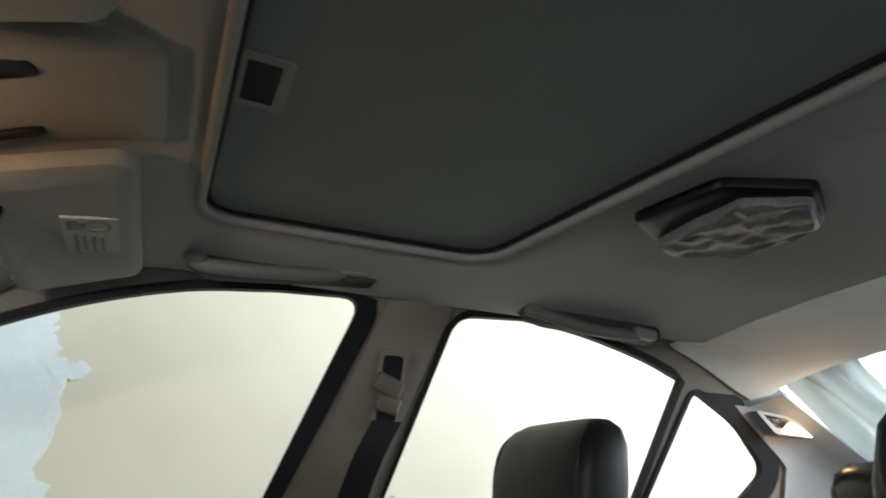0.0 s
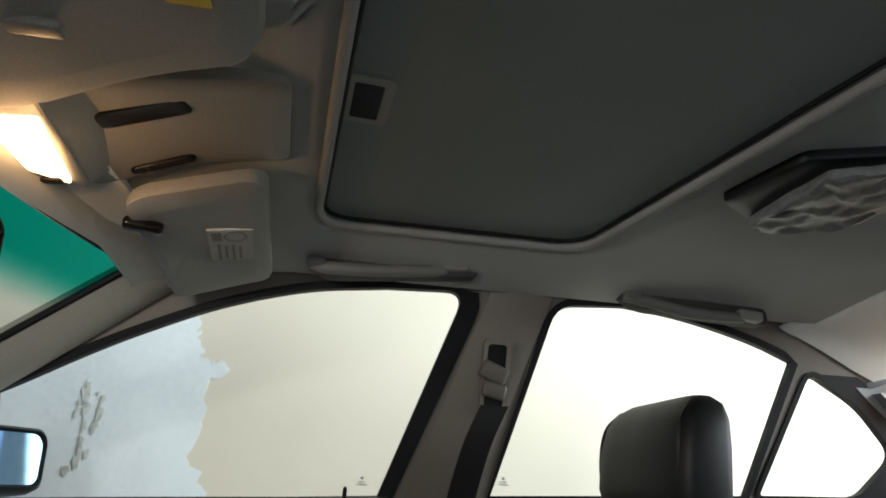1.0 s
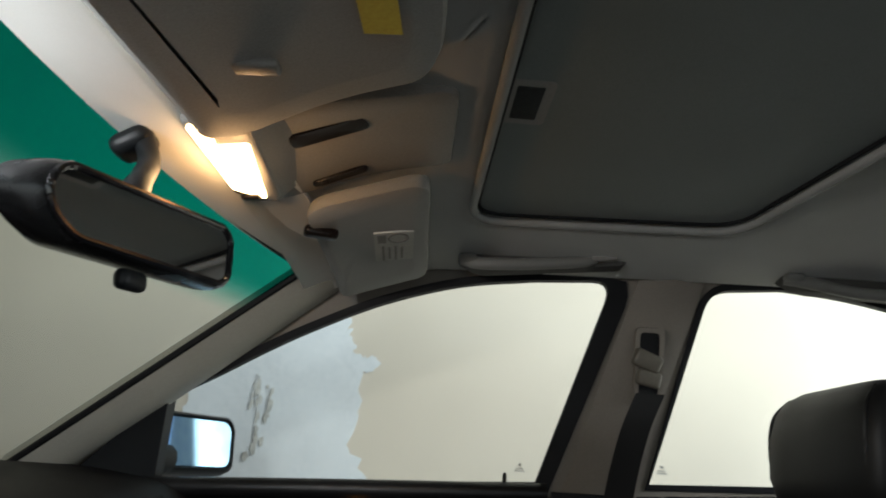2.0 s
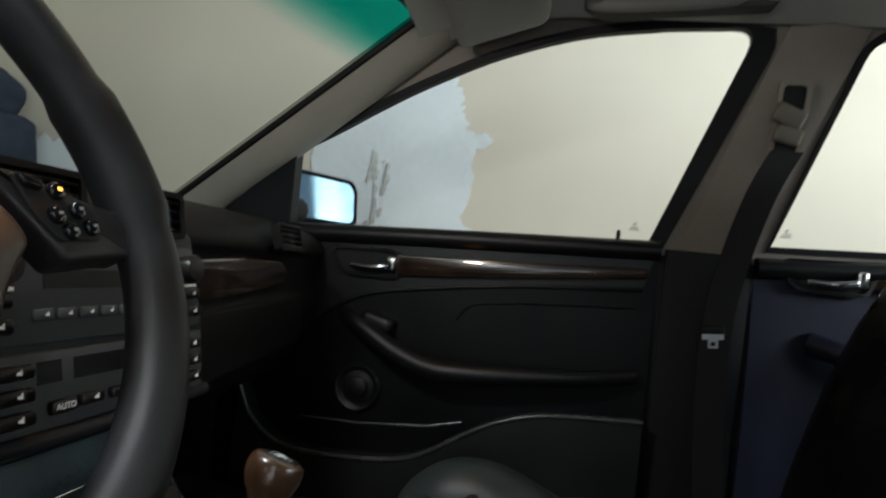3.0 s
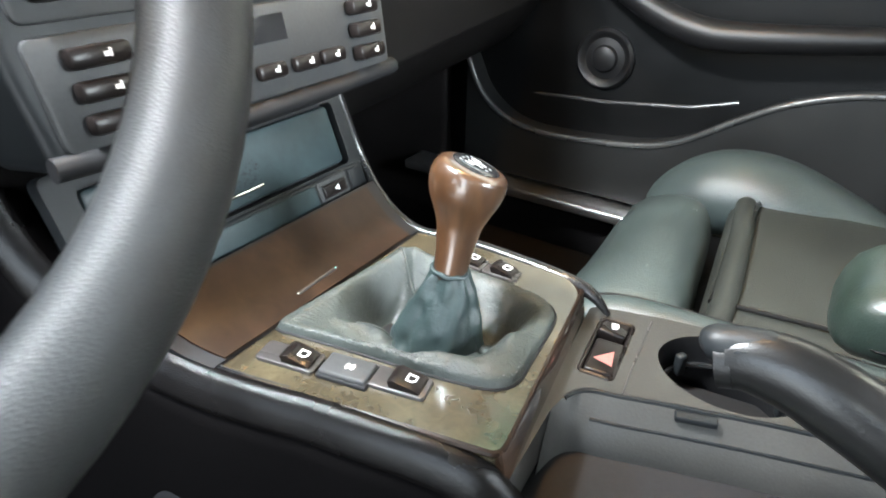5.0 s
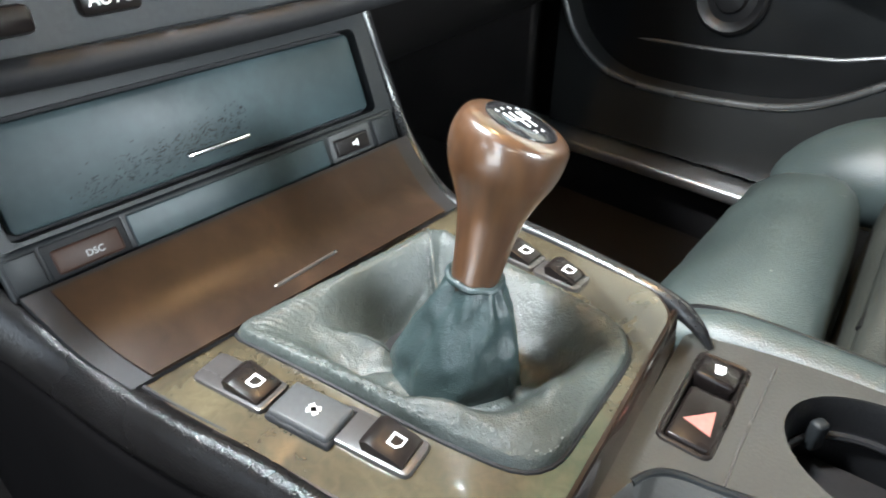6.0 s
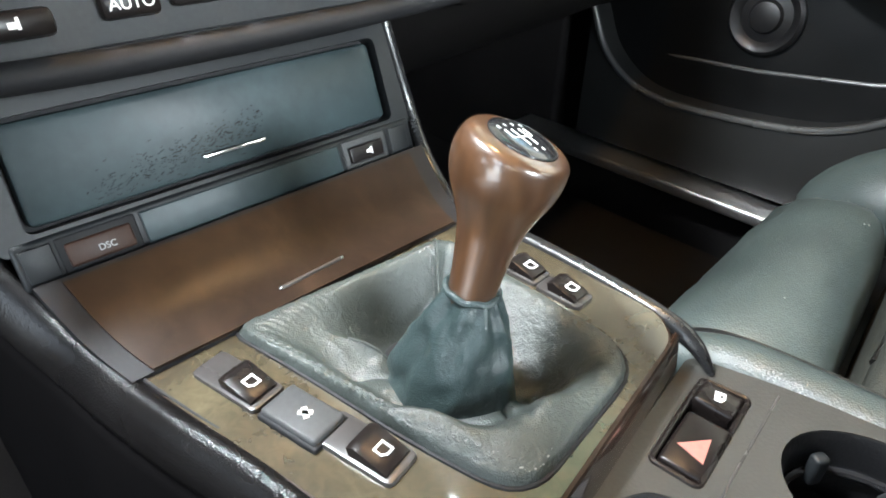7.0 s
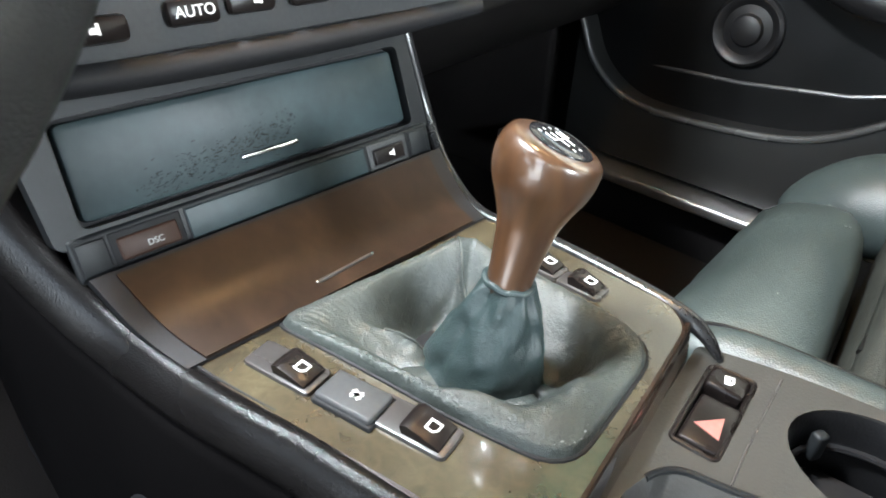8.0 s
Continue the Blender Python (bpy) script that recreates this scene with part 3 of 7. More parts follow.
solo("headliner", bm, LINER, "grey cloth headliner of the car roof", "headliner", kind="structure")
solo("roof_panel", sheet(lambda u, v: (u, v, 1.385 - 0.05 * (abs(v) / 0.6) ** 3 - 0.7 * max(0, 0.15 - u) ** 2 - 0.16 * max(0, u - 0.75) ** 2), span(-0.1, 1.43, 24), span(-0.62, 0.62, 18), 0.01), PAINT, "dark blue painted steel car roof", "car roof", kind="structure")
for s in (1, -1):
    solo("roof_edge_trim", skin([[(x, s * 0.575, roof_z(x, 0.59) + 0.012), (x, s * 0.60, roof_z(x, 0.59) + 0.004), (x, s * 0.66, roof_z(x, 0.59) + 0.03), (x, s * 0.60, 1.37 - 0.7 * max(0, 0.15 - x) ** 2)] for x in span(-0.08, 1.14, 26)]), LINER, "grey cloth roof edge above the windows", "trim", kind="structure")

sunroof = thing("sunroof", "closed sunroof with a dark grey cloth shade panel", "sunroof", (0.4, 0.02, 1.31))
part("shade_panel", plate([(q.x, q.y) for q in outset([(q.x, q.y) for q in HOLE], 0.01)], [], lambda u, v, d: (u, v, 1.316 - 0.02 * (abs(v) / 0.5) ** 3 + d), 0.012), SUNCLOTH, sunroof)
rim = [(q.x, q.y, roof_z(q.x, q.y) + 0.001) for q in outset([(q.x, q.y) for q in HOLE], 0.006)]
part("edge_bead", tube(rim, 0.0060, 10, True), VISOR, sunroof, "grey edge bead round the opening")
part("gap_seal", tube([(q.x, q.y, 1.3135 - 0.02 * (abs(q.y) / 0.5) ** 3) for q in [p_ + (mid - p_).normalized() * 0.003 for p_ in HOLE]], 0.0026, 8, True), RUBBER, sunroof, "black seal in the gap")
HM = plane((0.264, 0.118, 1.3145), (0.993, 0.09, 0), (0.09, -0.993, 0))
part("pull_frame", plate([tuple(q[:2]) for q in rounded([(-0.021, -0.04, 0), (0.030, -0.04, 0), (0.030, 0.04, 0), (-0.021, 0.04, 0)], 0.008)], [[tuple(q[:2]) for q in rounded([(-0.008, -0.030, 0), (0.020, -0.030, 0), (0.020, 0.030, 0), (-0.008, 0.030, 0)], 0.005)]], lambda u, v, d: HM @ Vector((u, v, d)), 0.006), GREYPLASTIC, sunroof, "recessed grey pull handle frame")
# flat dark plate stands for the shade inside the pull
part("pull_shade_plate", rbox((0.0275, 0.060, 0.0020), HM @ Matrix.Translation((0.006, 0, 0.0056)), 0.001), HOLLOW, sunroof, "dark plate for the shade in the pull")

# windscreen and its surround
def screen_at(u, v):
    """u from -1 to 1 across, v from 0 at the dash to 1 at the roof."""
    y = u * (0.625 - 0.095 * v)
    return Vector((-0.53 + 0.475 * v - 0.075 * (1 - u * u), y, 0.912 + 0.332 * v + 0.006 * (1 - u * u)))


ws = thing("windscreen", "laminated windscreen with a green shade band along the top", "windscreen", (-0.5, 0, 0.92), kind="structure")
pane = part("pane", sheet(screen_at, span(-1, 1, 24), span(0, 1, 16), 0.004), SCREEN, ws)
pane.visible_shadow = False
part("seal", tube([screen_at(1, v) + Vector((0.006, -0.002, -0.002)) for v in span(0, 1, 14)], 0.006, 8), RUBBER, ws, "black rubber edge seal")
part("seal", tube([screen_at(-1, v) + Vector((0.006, 0.002, -0.002)) for v in span(0, 1, 14)], 0.006, 8), RUBBER, ws)
part("seal", tube([screen_at(u, 1) + Vector((0.004, 0, -0.002)) for u in span(-1, 1, 20)], 0.006, 8), RUBBER, ws)
for s in (1, -1):
    loops = []
    for v in span(-0.04, 1.04, 18):
        a = screen_at(s, v)
        b = Vector((a.x + 0.075 - 0.02 * v, s * (side_y(a.z + 0.005) - 0.002), a.z + 0.005))
        m_ = (a + b) / 2
        loops.append([a + Vector((0.008, -s * 0.004, -0.004)), m_ + Vector((0.018, -s * 0.014, -0.012)), b + Vector((0.004, -s * 0.006, -0.010)), b + Vector((0.0, s * 0.02, 0.0)), a + Vector((-0.02, s * 0.04, 0.02)), a + Vector((-0.006, s * 0.012, 0.008))])
    solo("pillar_trim", skin(loops), APILLAR, "slanting windscreen pillar trim, daylight in its pale grey-beige", "pillar trim", kind="structure", smooth=60)
solo("header_trim", skin([[(-0.052 + dx - 0.075 * (1 - u * u) * k, u * 0.56, z) for dx, z, k in ((0.0, 1.240, 1), (0.03, 1.2395, 0.6), (0.075, 1.2585, 0.2), (0.075, 1.280, 0.2), (0.0, 1.27, 1))] for u in span(-1, 1, 22)]), LINER, "grey cloth front edge of the roof", "trim", kind="structure")

# floor, firewall, rear bulkhead
solo("floor", box(-0.95, 1.5, -0.72, 0.72, 0.27, 0.30, 0), CARPET, "black carpeted car floor", "floor", kind="structure")
solo("firewall", box(-0.98, -0.93, -0.72, 0.72, 0.28, 0.92, 0), CARPET, "black carpeted footwell front", "firewall", kind="structure")
solo("bonnet", sheet(lambda u, v: (u, v, 0.90 - 0.10 * ((-u - 0.6) / 1.0) ** 2 - 0.06 * (abs(v) / 0.75) ** 3), span(-1.75, -0.60, 14), span(-0.75, 0.75, 14), 0.01), PAINT, "dark blue painted car bonnet", "bonnet", kind="structure")
for s in (1, -1):
    solo("sill_strip", box(-0.45, 0.95, s * 0.635 - 0.03, s * 0.635 + 0.03, 0.395, 0.412, 0.005), STEEL, "brushed metal door sill strip", "sill", kind="structure")
    if s < 0:
        solo("lower_side", box(-0.95, -0.44, -0.76, -0.70, 0.2, 0.885, 0.0), PAINT, "dark blue lower car body side", "car body", kind="structure")
        solo("door_sill", box(-0.44, 0.50, -0.76, -0.66, 0.2, 0.40, 0.01), PAINT, "dark blue sill under the open door", "car body", kind="structure")
    solo("sill_trim", box(-0.40, 1.2, min(s * 0.664, s * 0.699), max(s * 0.664, s * 0.699), 0.29, 0.398, 0.006), CARPET, "black carpeted inner sill", "trim", kind="structure")
    solo("door_jamb", box(0.335, 0.53, min(s * 0.6885, s * 0.699), max(s * 0.6885, s * 0.699), 0.40, 0.915, 0.002), RUBBER, "black rubber-edged door jamb", "trim", kind="structure")
    solo("kick_panel", box(-0.95, -0.40, min(s * 0.66, s * 0.695), max(s * 0.66, s * 0.695), 0.29, 0.90, 0.01), CARPET, "black carpeted footwell side", "trim", kind="structure")
    solo("lower_side", box(-0.95 if s > 0 else 0.50, 1.5, min(s * 0.70, s * 0.76), max(s * 0.70, s * 0.76), 0.2, 0.90, 0.0), PAINT, "dark blue lower car body side", "car body", kind="structure")


# ---- doors ----
def door(sgn, x0, x1, front):
    """Inner door panel: upper roll, wood strip, handle, inset, pull bar, pocket."""
    s = sgn
    dz = 0.0 if front else 0.03
    d = thing("front_door" if front else "rear_door", ("black leather front door panel with burl wood strip and chrome handle" if front else "black rear door panel with wood strip and chrome handle"), "car door", (x0, s * 0.7, 0.4))

    def lay(u, v, dd):
        bulge = 0.012 * math.sin(max(0, min(1, (v - 0.38) / 0.5)) * math.pi)
        return (u, s * (0.700 - bulge - dd), v)

    out = [(x0, 0.40), (x0, 0.885 + dz), (x1, 0.927 + dz), (x1 + (0.0 if front else 0.05), 0.40)]
    dense_out = []
    for a, b in zip(out, out[1:] + out[:1]):
        dense_out += [(a[0] + (b[0] - a[0]) * i / 14, a[1] + (b[1] - a[1]) * i / 14) for i in range(14)]
    part("panel", plate(dense_out, [], lay, 0.012), DOORHIDE if front else REARHIDE, d)
    # rounded shoulder under the window
    roll = curve([(x0, s * 0.682, 0.880 + dz), ((x0 + x1) / 2, s * 0.682, 0.902 + dz), (x1, s * 0.682, 0.921 + dz)], 10)
    part("shoulder", tube(roll, 0.019, 14, False, 0.9), SOFT, d, "soft black shoulder under the window")
    M = plane((0, s * 0.678, 0), (1, 0, 0), (0, 0, 1))
    dep = -0.010 if s < 0 else 0.010
    if front:
        strip = [(-0.088, 0.866), (0.10, 0.874), (0.345, 0.889), (0.345, 0.872), (0.10, 0.845), (-0.02, 0.833), (-0.088, 0.829)]
        hx, hz = -0.125, 0.846
    else:
        strip = [(0.68, 0.925), (1.05, 0.935), (1.05, 0.912), (0.68, 0.892)]
        hx, hz = 0.63, 0.905
    part("wood_strip", prism([tuple(q[:2]) for q in rounded([(*q, 0) for q in strip], 0.006)], M, dep, 0.004), DOORWOOD, d, "glossy dark burl wood strip")
    bowl = [tuple(q[:2]) for q in rounded([(hx - 0.085, hz + 0.02, 0), (hx + 0.045, hz + 0.023, 0), (hx + 0.045, hz - 0.02, 0), (hx - 0.06, hz - 0.02, 0)], 0.018)]
    part("handle_bowl", plate([(q.x, q.y) for q in outset(bowl, 0.006)], [bowl], lambda u, v, dd: (u, s * (0.682 - dd), v), 0.012), GLOSS, d)
    part("bowl_back", prism(bowl, plane((0, s * 0.6795, 0), (1, 0, 0), (0, 0, 1)), dep * 0.2), RUBBER, d)
    part("handle", merge(tube(curve([(hx - 0.045, s * 0.668, hz - 0.008), (hx - 0.005, s * 0.660, hz - 0.009), (hx + 0.022, s * 0.662, hz - 0.004)], 6), [0.0045] * 6 + [0.006] * 7, 10), rbox((0.016, 0.010, 0.026), Matrix.Translation((hx + 0.031, s * 0.664, hz + 0.002)), 0.004)), CHROME, d, "chrome door release handle")
    for k in range(3):
        part("amber_mark", rbox((0.005, 0.001, 0.008), plane((0.040 + 0.008 * k if front else 0.70 + 0.009 * k, s * 0.6665, 0.866 if front else 0.913), (1, 0, 0), (0.35, 0, 1)), 0), AMBER, d, "small amber backlit mark")
    if front:
        part("lock_pin", lathe([(0.0035, 0), (0.0035, 0.02), (0.0025, 0.024), (0.0005, 0.025)], Matrix.Translation((0.292, s * 0.683, 0.925)), 10), RUBBER, d)
        # leather inset with its welt, and the pull bar
        top = curve([(-0.257, 0.699), (-0.243, 0.719), (-0.202, 0.752), (-0.155, 0.781), (-0.084, 0.801), (0.09, 0.829), (0.22, 0.843), (0.34, 0.853)], 6)
        low = curve([(-0.257, 0.699), (-0.19, 0.705), (-0.12, 0.705), (-0.05, 0.690), (0.02, 0.682), (0.12, 0.69), (0.33, 0.715)], 6)
        inset = [tuple(q[:2]) for q in top] + [tuple(q[:2]) for q in reversed(low[1:])]
        part("inset", plate(inset, [], lambda u, v, dd: (u, s * (0.690 - dd), v), 0.007), DOORHIDE, d, "black leather door inset")
        part("upper_panel", plate([tuple(q[:2]) for q in top] + [(0.358, 0.918), (0.1, 0.905), (-0.2, 0.888), (-0.40, 0.876), (-0.40, 0.80), (-0.33, 0.745)], [], lambda u, v, dd: (u, s * (0.690 - dd), v), 0.009), SOFT, d, "smooth black upper door panel")
        part("welt", tube([(q[0], s * 0.680, q[1]) for q in top], 0.0036, 8), SOFT, d, "raised welt above the inset")
        inner = curve([(0.03, 0.76), (0.055, 0.79), (0.10, 0.80), (0.2, 0.81), (0.33, 0.82)], 5)
        part("crease", tube([(q[0], s * 0.683, q[1]) for q in inner], 0.0022, 6), HIDE, d)
        bar = curve([(-0.175, s * 0.672, 0.752), (-0.135, s * 0.640, 0.738), (-0.06, s * 0.628, 0.700), (0.0, s * 0.622, 0.682), (0.05, s * 0.622, 0.680), (0.15, s * 0.626, 0.688), (0.26, s * 0.635, 0.700), (0.34, s * 0.66, 0.712)], 6)
        k = len(bar)
        part("pull_bar", tube(bar, [0.011 + 0.007 * math.sin(math.pi * min(1, i / (k - 1) * 1.1)) for i in range(k)], 14, False, 1.05), SOFT, d, "curved black door pull and armrest")
        part("pull_foot", rbox((0.06, 0.03, 0.04), plane((-0.105, s * 0.668, 0.742), (1, 0, -0.25), (0.25, 0, 1)), 0.01), SOFT, d)
        SM = plane((-0.135, s * 0.688, 0.618), (1, 0, 0), (0, 0, 1))
        if s < 0:
            SM = SM @ Matrix.Rotation(math.pi, 4, "X")
        SM = SM @ Matrix.Rotation(math.pi, 4, "X") if s > 0 and (SM.to_3x3() @ Vector((0, 0, 1))).y > 0 else SM
        part("speaker", lathe([(0.044, 0), (0.044, 0.008), (0.040, 0.012), (0.036, 0.011), (0.030, 0.004), (0.020, 0.006), (0.0175, 0.011), (0.012, 0.013), (0.002, 0.014)], SM, 36), SOFT, d, "round black door speaker")
        # map pocket
        lip = curve([(-0.345, 0.60), (-0.315, 0.545), (-0.26, 0.508), (-0.18, 0.500), (-0.06, 0.510), (0.005, 0.530), (0.07, 0.572), (0.13, 0.605), (0.21, 0.628), (0.358, 0.641)], 6)
        pocket = [tuple(q[:2]) for q in lip] + [(0.358, 0.42), (-0.345, 0.42)]
        part("pocket", plate(pocket, [], lambda u, v, dd: (u, s * (0.690 - dd), v), 0.050), POCKET, d, "black plastic map pocket")
        part("pocket_lip", tube([(q[0], s * 0.640, q[1] + 0.002) for q in lip], 0.0045, 10), LIP, d, "shiny rolled edge of the map pocket, highlight in its colour")
        part("crease", tube([(x, s * 0.687, z) for x, z in [(-0.26, 0.548), (-0.13, 0.553), (0.0, 0.568), (0.06, 0.585)]], 0.0026, 8), LIP, d)
    else:
        bar = curve([(0.60, s * 0.68, 0.80), (0.66, s * 0.645, 0.785), (0.80, s * 0.63, 0.77), (1.0, s * 0.64, 0.79), (1.08, s * 0.68, 0.80)], 6)
        part("pull_bar", tube(bar, 0.018, 12), REARHIDE, d)
    return d


for s in (1, -1):
    d_ = door(s, -0.42, 0.362, True)
    if s < 0:
        # this door is out of view; set open so the fill lamps reach inside
        d_.rotation_euler = (0, 0, radians(-58))
        tagged(d_, "unseen black leather driver's door, swung open to admit light")
    door(s, 0.512, 1.16, False)
    solo("mirror_triangle", plate([tuple(q[:2]) for q in rounded([(-0.45, 0.898, 0), (-0.292, 1.042, 0), (-0.302, 0.90, 0)], 0.008)], [], lambda u, v, d, s=s: (u, s * (0.676 + d + max(0, v - 0.94) * -0.27), v), 0.03), SATIN, "black plastic triangle inside the mirror mount", "mirror trim", kind="structure")
    solo("pillar_lower_trim", skin([[(0.372 - 0.0 + 0.33 * max(0, z - 0.93) * 1.06, s * (side_y(z) - 0.012), z), (0.44 + 0.33 * max(0, z - 0.93), s * (side_y(z) - 0.030), z), (0.505 + 0.33 * max(0, z - 0.93), s * (side_y(z) - 0.012), z), (0.505 + 0.33 * max(0, z - 0.93), s * (side_y(z) + 0.01), z), (0.372 + 0.33 * max(0, z - 0.93) * 1.06, s * (side_y(z) + 0.01), z)] for z in (0.38, 0.5, 0.65, 0.8, 0.90, 0.925)]), RUBBER, "black lower trim of the middle pillar", "pillar trim", kind="structure")
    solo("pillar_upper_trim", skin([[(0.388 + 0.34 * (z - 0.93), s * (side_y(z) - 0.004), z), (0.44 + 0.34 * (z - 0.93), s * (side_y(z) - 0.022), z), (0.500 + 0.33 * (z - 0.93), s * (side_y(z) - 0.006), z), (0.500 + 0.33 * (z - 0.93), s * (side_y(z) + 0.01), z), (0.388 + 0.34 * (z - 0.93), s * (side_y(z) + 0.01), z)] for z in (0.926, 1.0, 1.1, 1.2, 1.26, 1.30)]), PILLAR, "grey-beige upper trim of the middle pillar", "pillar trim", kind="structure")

# ---- seat belt on the passenger's pillar ----
belt = thing("seat_belt", "dark webbing seat belt with a beige height adjuster", "seat belt", (0.45, 0.62, 0.6))
BM = plane((0.517, 0.613, 1.135), (1, 0, 0), (0.31, -0.255, 0.95))
part("adjuster_slot", plate([tuple(q[:2]) for q in rounded([(-0.022, -0.06, 0), (0.024, -0.06, 0), (0.024, 0.06, 0), (-0.022, 0.06, 0)], 0.01)], [[tuple(q[:2]) for q in rounded([(-0.015, -0.052, 0), (0.017, -0.052, 0), (0.017, 0.052, 0), (-0.015, 0.052, 0)], 0.008)]], lambda u, v, d: BM @ Vector((u, v, -0.002 + d)), 0.008), PILLAR, belt)
part("slot_back", rbox((0.034, 0.106, 0.002), BM @ Matrix.Translation((0.001, 0, 0.002)), 0), RUBBER, belt)
sgn_b = -1 if (BM.to_3x3() @ Vector((0, 0, 1))).y > 0 else 1
part("adjuster", merge(rbox((0.046, 0.030, 0.018), BM @ Matrix.Translation((-0.004, 0.006, 0.012 * sgn_b)) @ Matrix.Rotation(radians(-22), 4, "Z"), 0.006), rbox((0.040, 0.026, 0.016), BM @ Matrix.Translation((-0.002, -0.022, 0.016 * sgn_b)) @ Matrix.Rotation(radians(-12), 4, "Z"), 0.006)), BEIGE, belt, "beige plastic belt height adjuster")
strap = curve([BM @ Vector((0, -0.045, 0.022 * sgn_b)), (0.492, 0.618, 1.02), (0.470, 0.640, 0.92), (0.455, 0.652, 0.80), (0.462, 0.660, 0.62), (0.48, 0.66, 0.45)], 6)
part("webbing", skin([[q + Vector((-0.023, 0, 0)), q + Vector((0.023, 0, 0)), q + Vector((0.023, 0.0015, 0)), q + Vector((-0.023, 0.0015, 0))] for q in strap]), BELT, belt)
TM = plane((0.449, 0.645, 0.796), (1, 0, 0.1), (-0.1, 0, 1)) @ Matrix.Diagonal((0.62, 0.62, 1, 1))
part("tongue", merge(plate([(-0.026, -0.012), (0.026, -0.012), (0.026, 0.018), (-0.026, 0.018)], [[(-0.018, 0.004), (0.018, 0.004), (0.018, 0.012), (-0.018, 0.012)]], lambda u, v, d: TM @ Vector((u, v, d)), 0.003), plate([(-0.012, -0.034), (0.012, -0.034), (0.012, -0.010), (-0.012, -0.010)], [[(-0.006, -0.028), (0.006, -0.028), (0.006, -0.018), (-0.006, -0.018)]], lambda u, v, d: TM @ Vector((u, v, d)), 0.003)), STEEL, belt, "steel belt tongue")
part("tongue_grip", rbox((0.056, 0.012, 0.022), TM @ Matrix.Translation((0, 0.012, 0)) @ Matrix.Rotation(radians(90), 4, "X"), 0.005), RUBBER, belt)

# ---- roof fittings ----
def under(x, y, d=0.0):
    return Vector((x, y, roof_z(x, y) - d))


def roof_slab(outline, thick, bevel, drop=0.0, n=5, r=0.015):
    """Flat fitting fixed under the roof, following its fall."""
    o = rounded([(*q, 0) for q in outline], r, n)
    if sum(a.x * b.y - b.x * a.y for a, b in zip(o, o[1:] + o[:1])) < 0:
        o.reverse()
    c = sum(o, Vector()) / len(o)
    loops = []
    for k, (ins, dd) in enumerate(((0, -0.006), (0, thick - bevel), (bevel * 0.3, thick - bevel * 0.3), (bevel, thick))):
        loops.append([under(p.x, p.y, drop + dd) for p in [q + (c - q).normalized() * ins for q in o]])
    for f_ in (0.25, 0.5, 0.75, 0.95):
        loops.append([under(p.x, p.y, drop + thick) for p in [q.lerp(c, f_) for q in o]])
    return skin(loops)


over = thing("overhead_console", "grey overhead console with a lit map light and dark switches", "overhead console", (0.06, 0.18, 1.28))
part("body", roof_slab([(0.203, 0.088), (0.191, 0.236), (0.10, 0.250), (-0.010, 0.262), (-0.050, 0.20), (-0.045, 0.052)], 0.008, 0.003), GREYPLASTIC, over)
lens = [(-0.046, 0.060), (-0.021, 0.058), (-0.032, 0.098), (0.004, 0.091), (-0.019, 0.222), (-0.051, 0.198)]
part("lamp_housing", prism([tuple(q[:2]) for q in rounded([(-0.052, 0.052, 0), (0.016, 0.048, 0), (-0.006, 0.236, 0), (-0.058, 0.222, 0)], 0.012)], Matrix.Translation((0, 0, 1.268)), -0.032, 0.006, 3), GREYPLASTIC, over, "grey lamp surround")
part("map_light", prism([tuple(q[:2]) for q in rounded([(*q, 0) for q in lens], 0.005)], Matrix.Translation((0, 0, 1.2365)), -0.004, 0.0015), LAMP, over, "glowing warm map light lens")
part("lamp_shoulder", skin([[(x0_, y_, 1.2372), (x0_ + 0.030, y_, 1.2700), (x0_ + 0.030, y_, 1.279), (x0_ - 0.02, y_, 1.268), (x0_ - 0.02, y_, 1.2372)] for y_, x0_ in ((0.050, 0.014), (0.11, 0.006), (0.18, -0.003), (0.236, -0.011))]), GREYPLASTIC, over, "sloping shoulder behind the lamp")
for pts in ([(0.024, 0.130), (0.106, 0.116), (0.109, 0.141), (0.027, 0.155)], [(0.026, 0.236), (0.092, 0.222), (0.094, 0.235), (0.028, 0.249)]):
    part("switch", roof_slab(pts, 0.004, 0.002, 0.0075, 4, 0.006), BUTTON, over, "dark rocker switch")
part("lamp_key", rbox((0.022, 0.009, 0.006), Matrix.Translation((-0.034, 0.214, 1.2315)) @ Matrix.Rotation(-0.25, 4, "Z"), 0.002), BUTTON, over)


def visor(name, pts, label):
    v = thing("sun_visor", label, "sun visor", under(*pts[0], 0.03))
    o = rounded([(*q, 0) for q in pts], 0.028, 6)
    if sum(a.x * b.y - b.x * a.y for a, b in zip(o, o[1:] + o[:1])) < 0:
        o.reverse()
    c = sum(o, Vector()) / len(o)
    loops = [[under(p.x, p.y, dd) for p in [q + (c - q).normalized() * ins for q in o]] for ins, dd in ((0.012, 0.010), (0.003, 0.012), (0, 0.020), (0.003, 0.029), (0.012, 0.033), (0.05, 0.034))]
    for f_ in (0.25, 0.45, 0.65, 0.85, 0.97):
        loops.append([under(p.x, p.y, 0.034) for p in [q.lerp(c, f_) for q in o]])
    part("pad", skin(loops), VISOR, v)
    return v


vr = visor("sun_visor", [(0.168, 0.245), (0.146, 0.56), (0.004, 0.585), (0.006, 0.40), (0.010, 0.270)], "folded grey sun visor with a pale warning label")
part("pivot", rbox((0.045, 0.02, 0.014), Matrix.Translation(under(0.022, 0.325, 0.036)) @ Matrix.Rotation(0.35, 4, "Z"), 0.005), BUTTON, vr, "dark visor pivot")
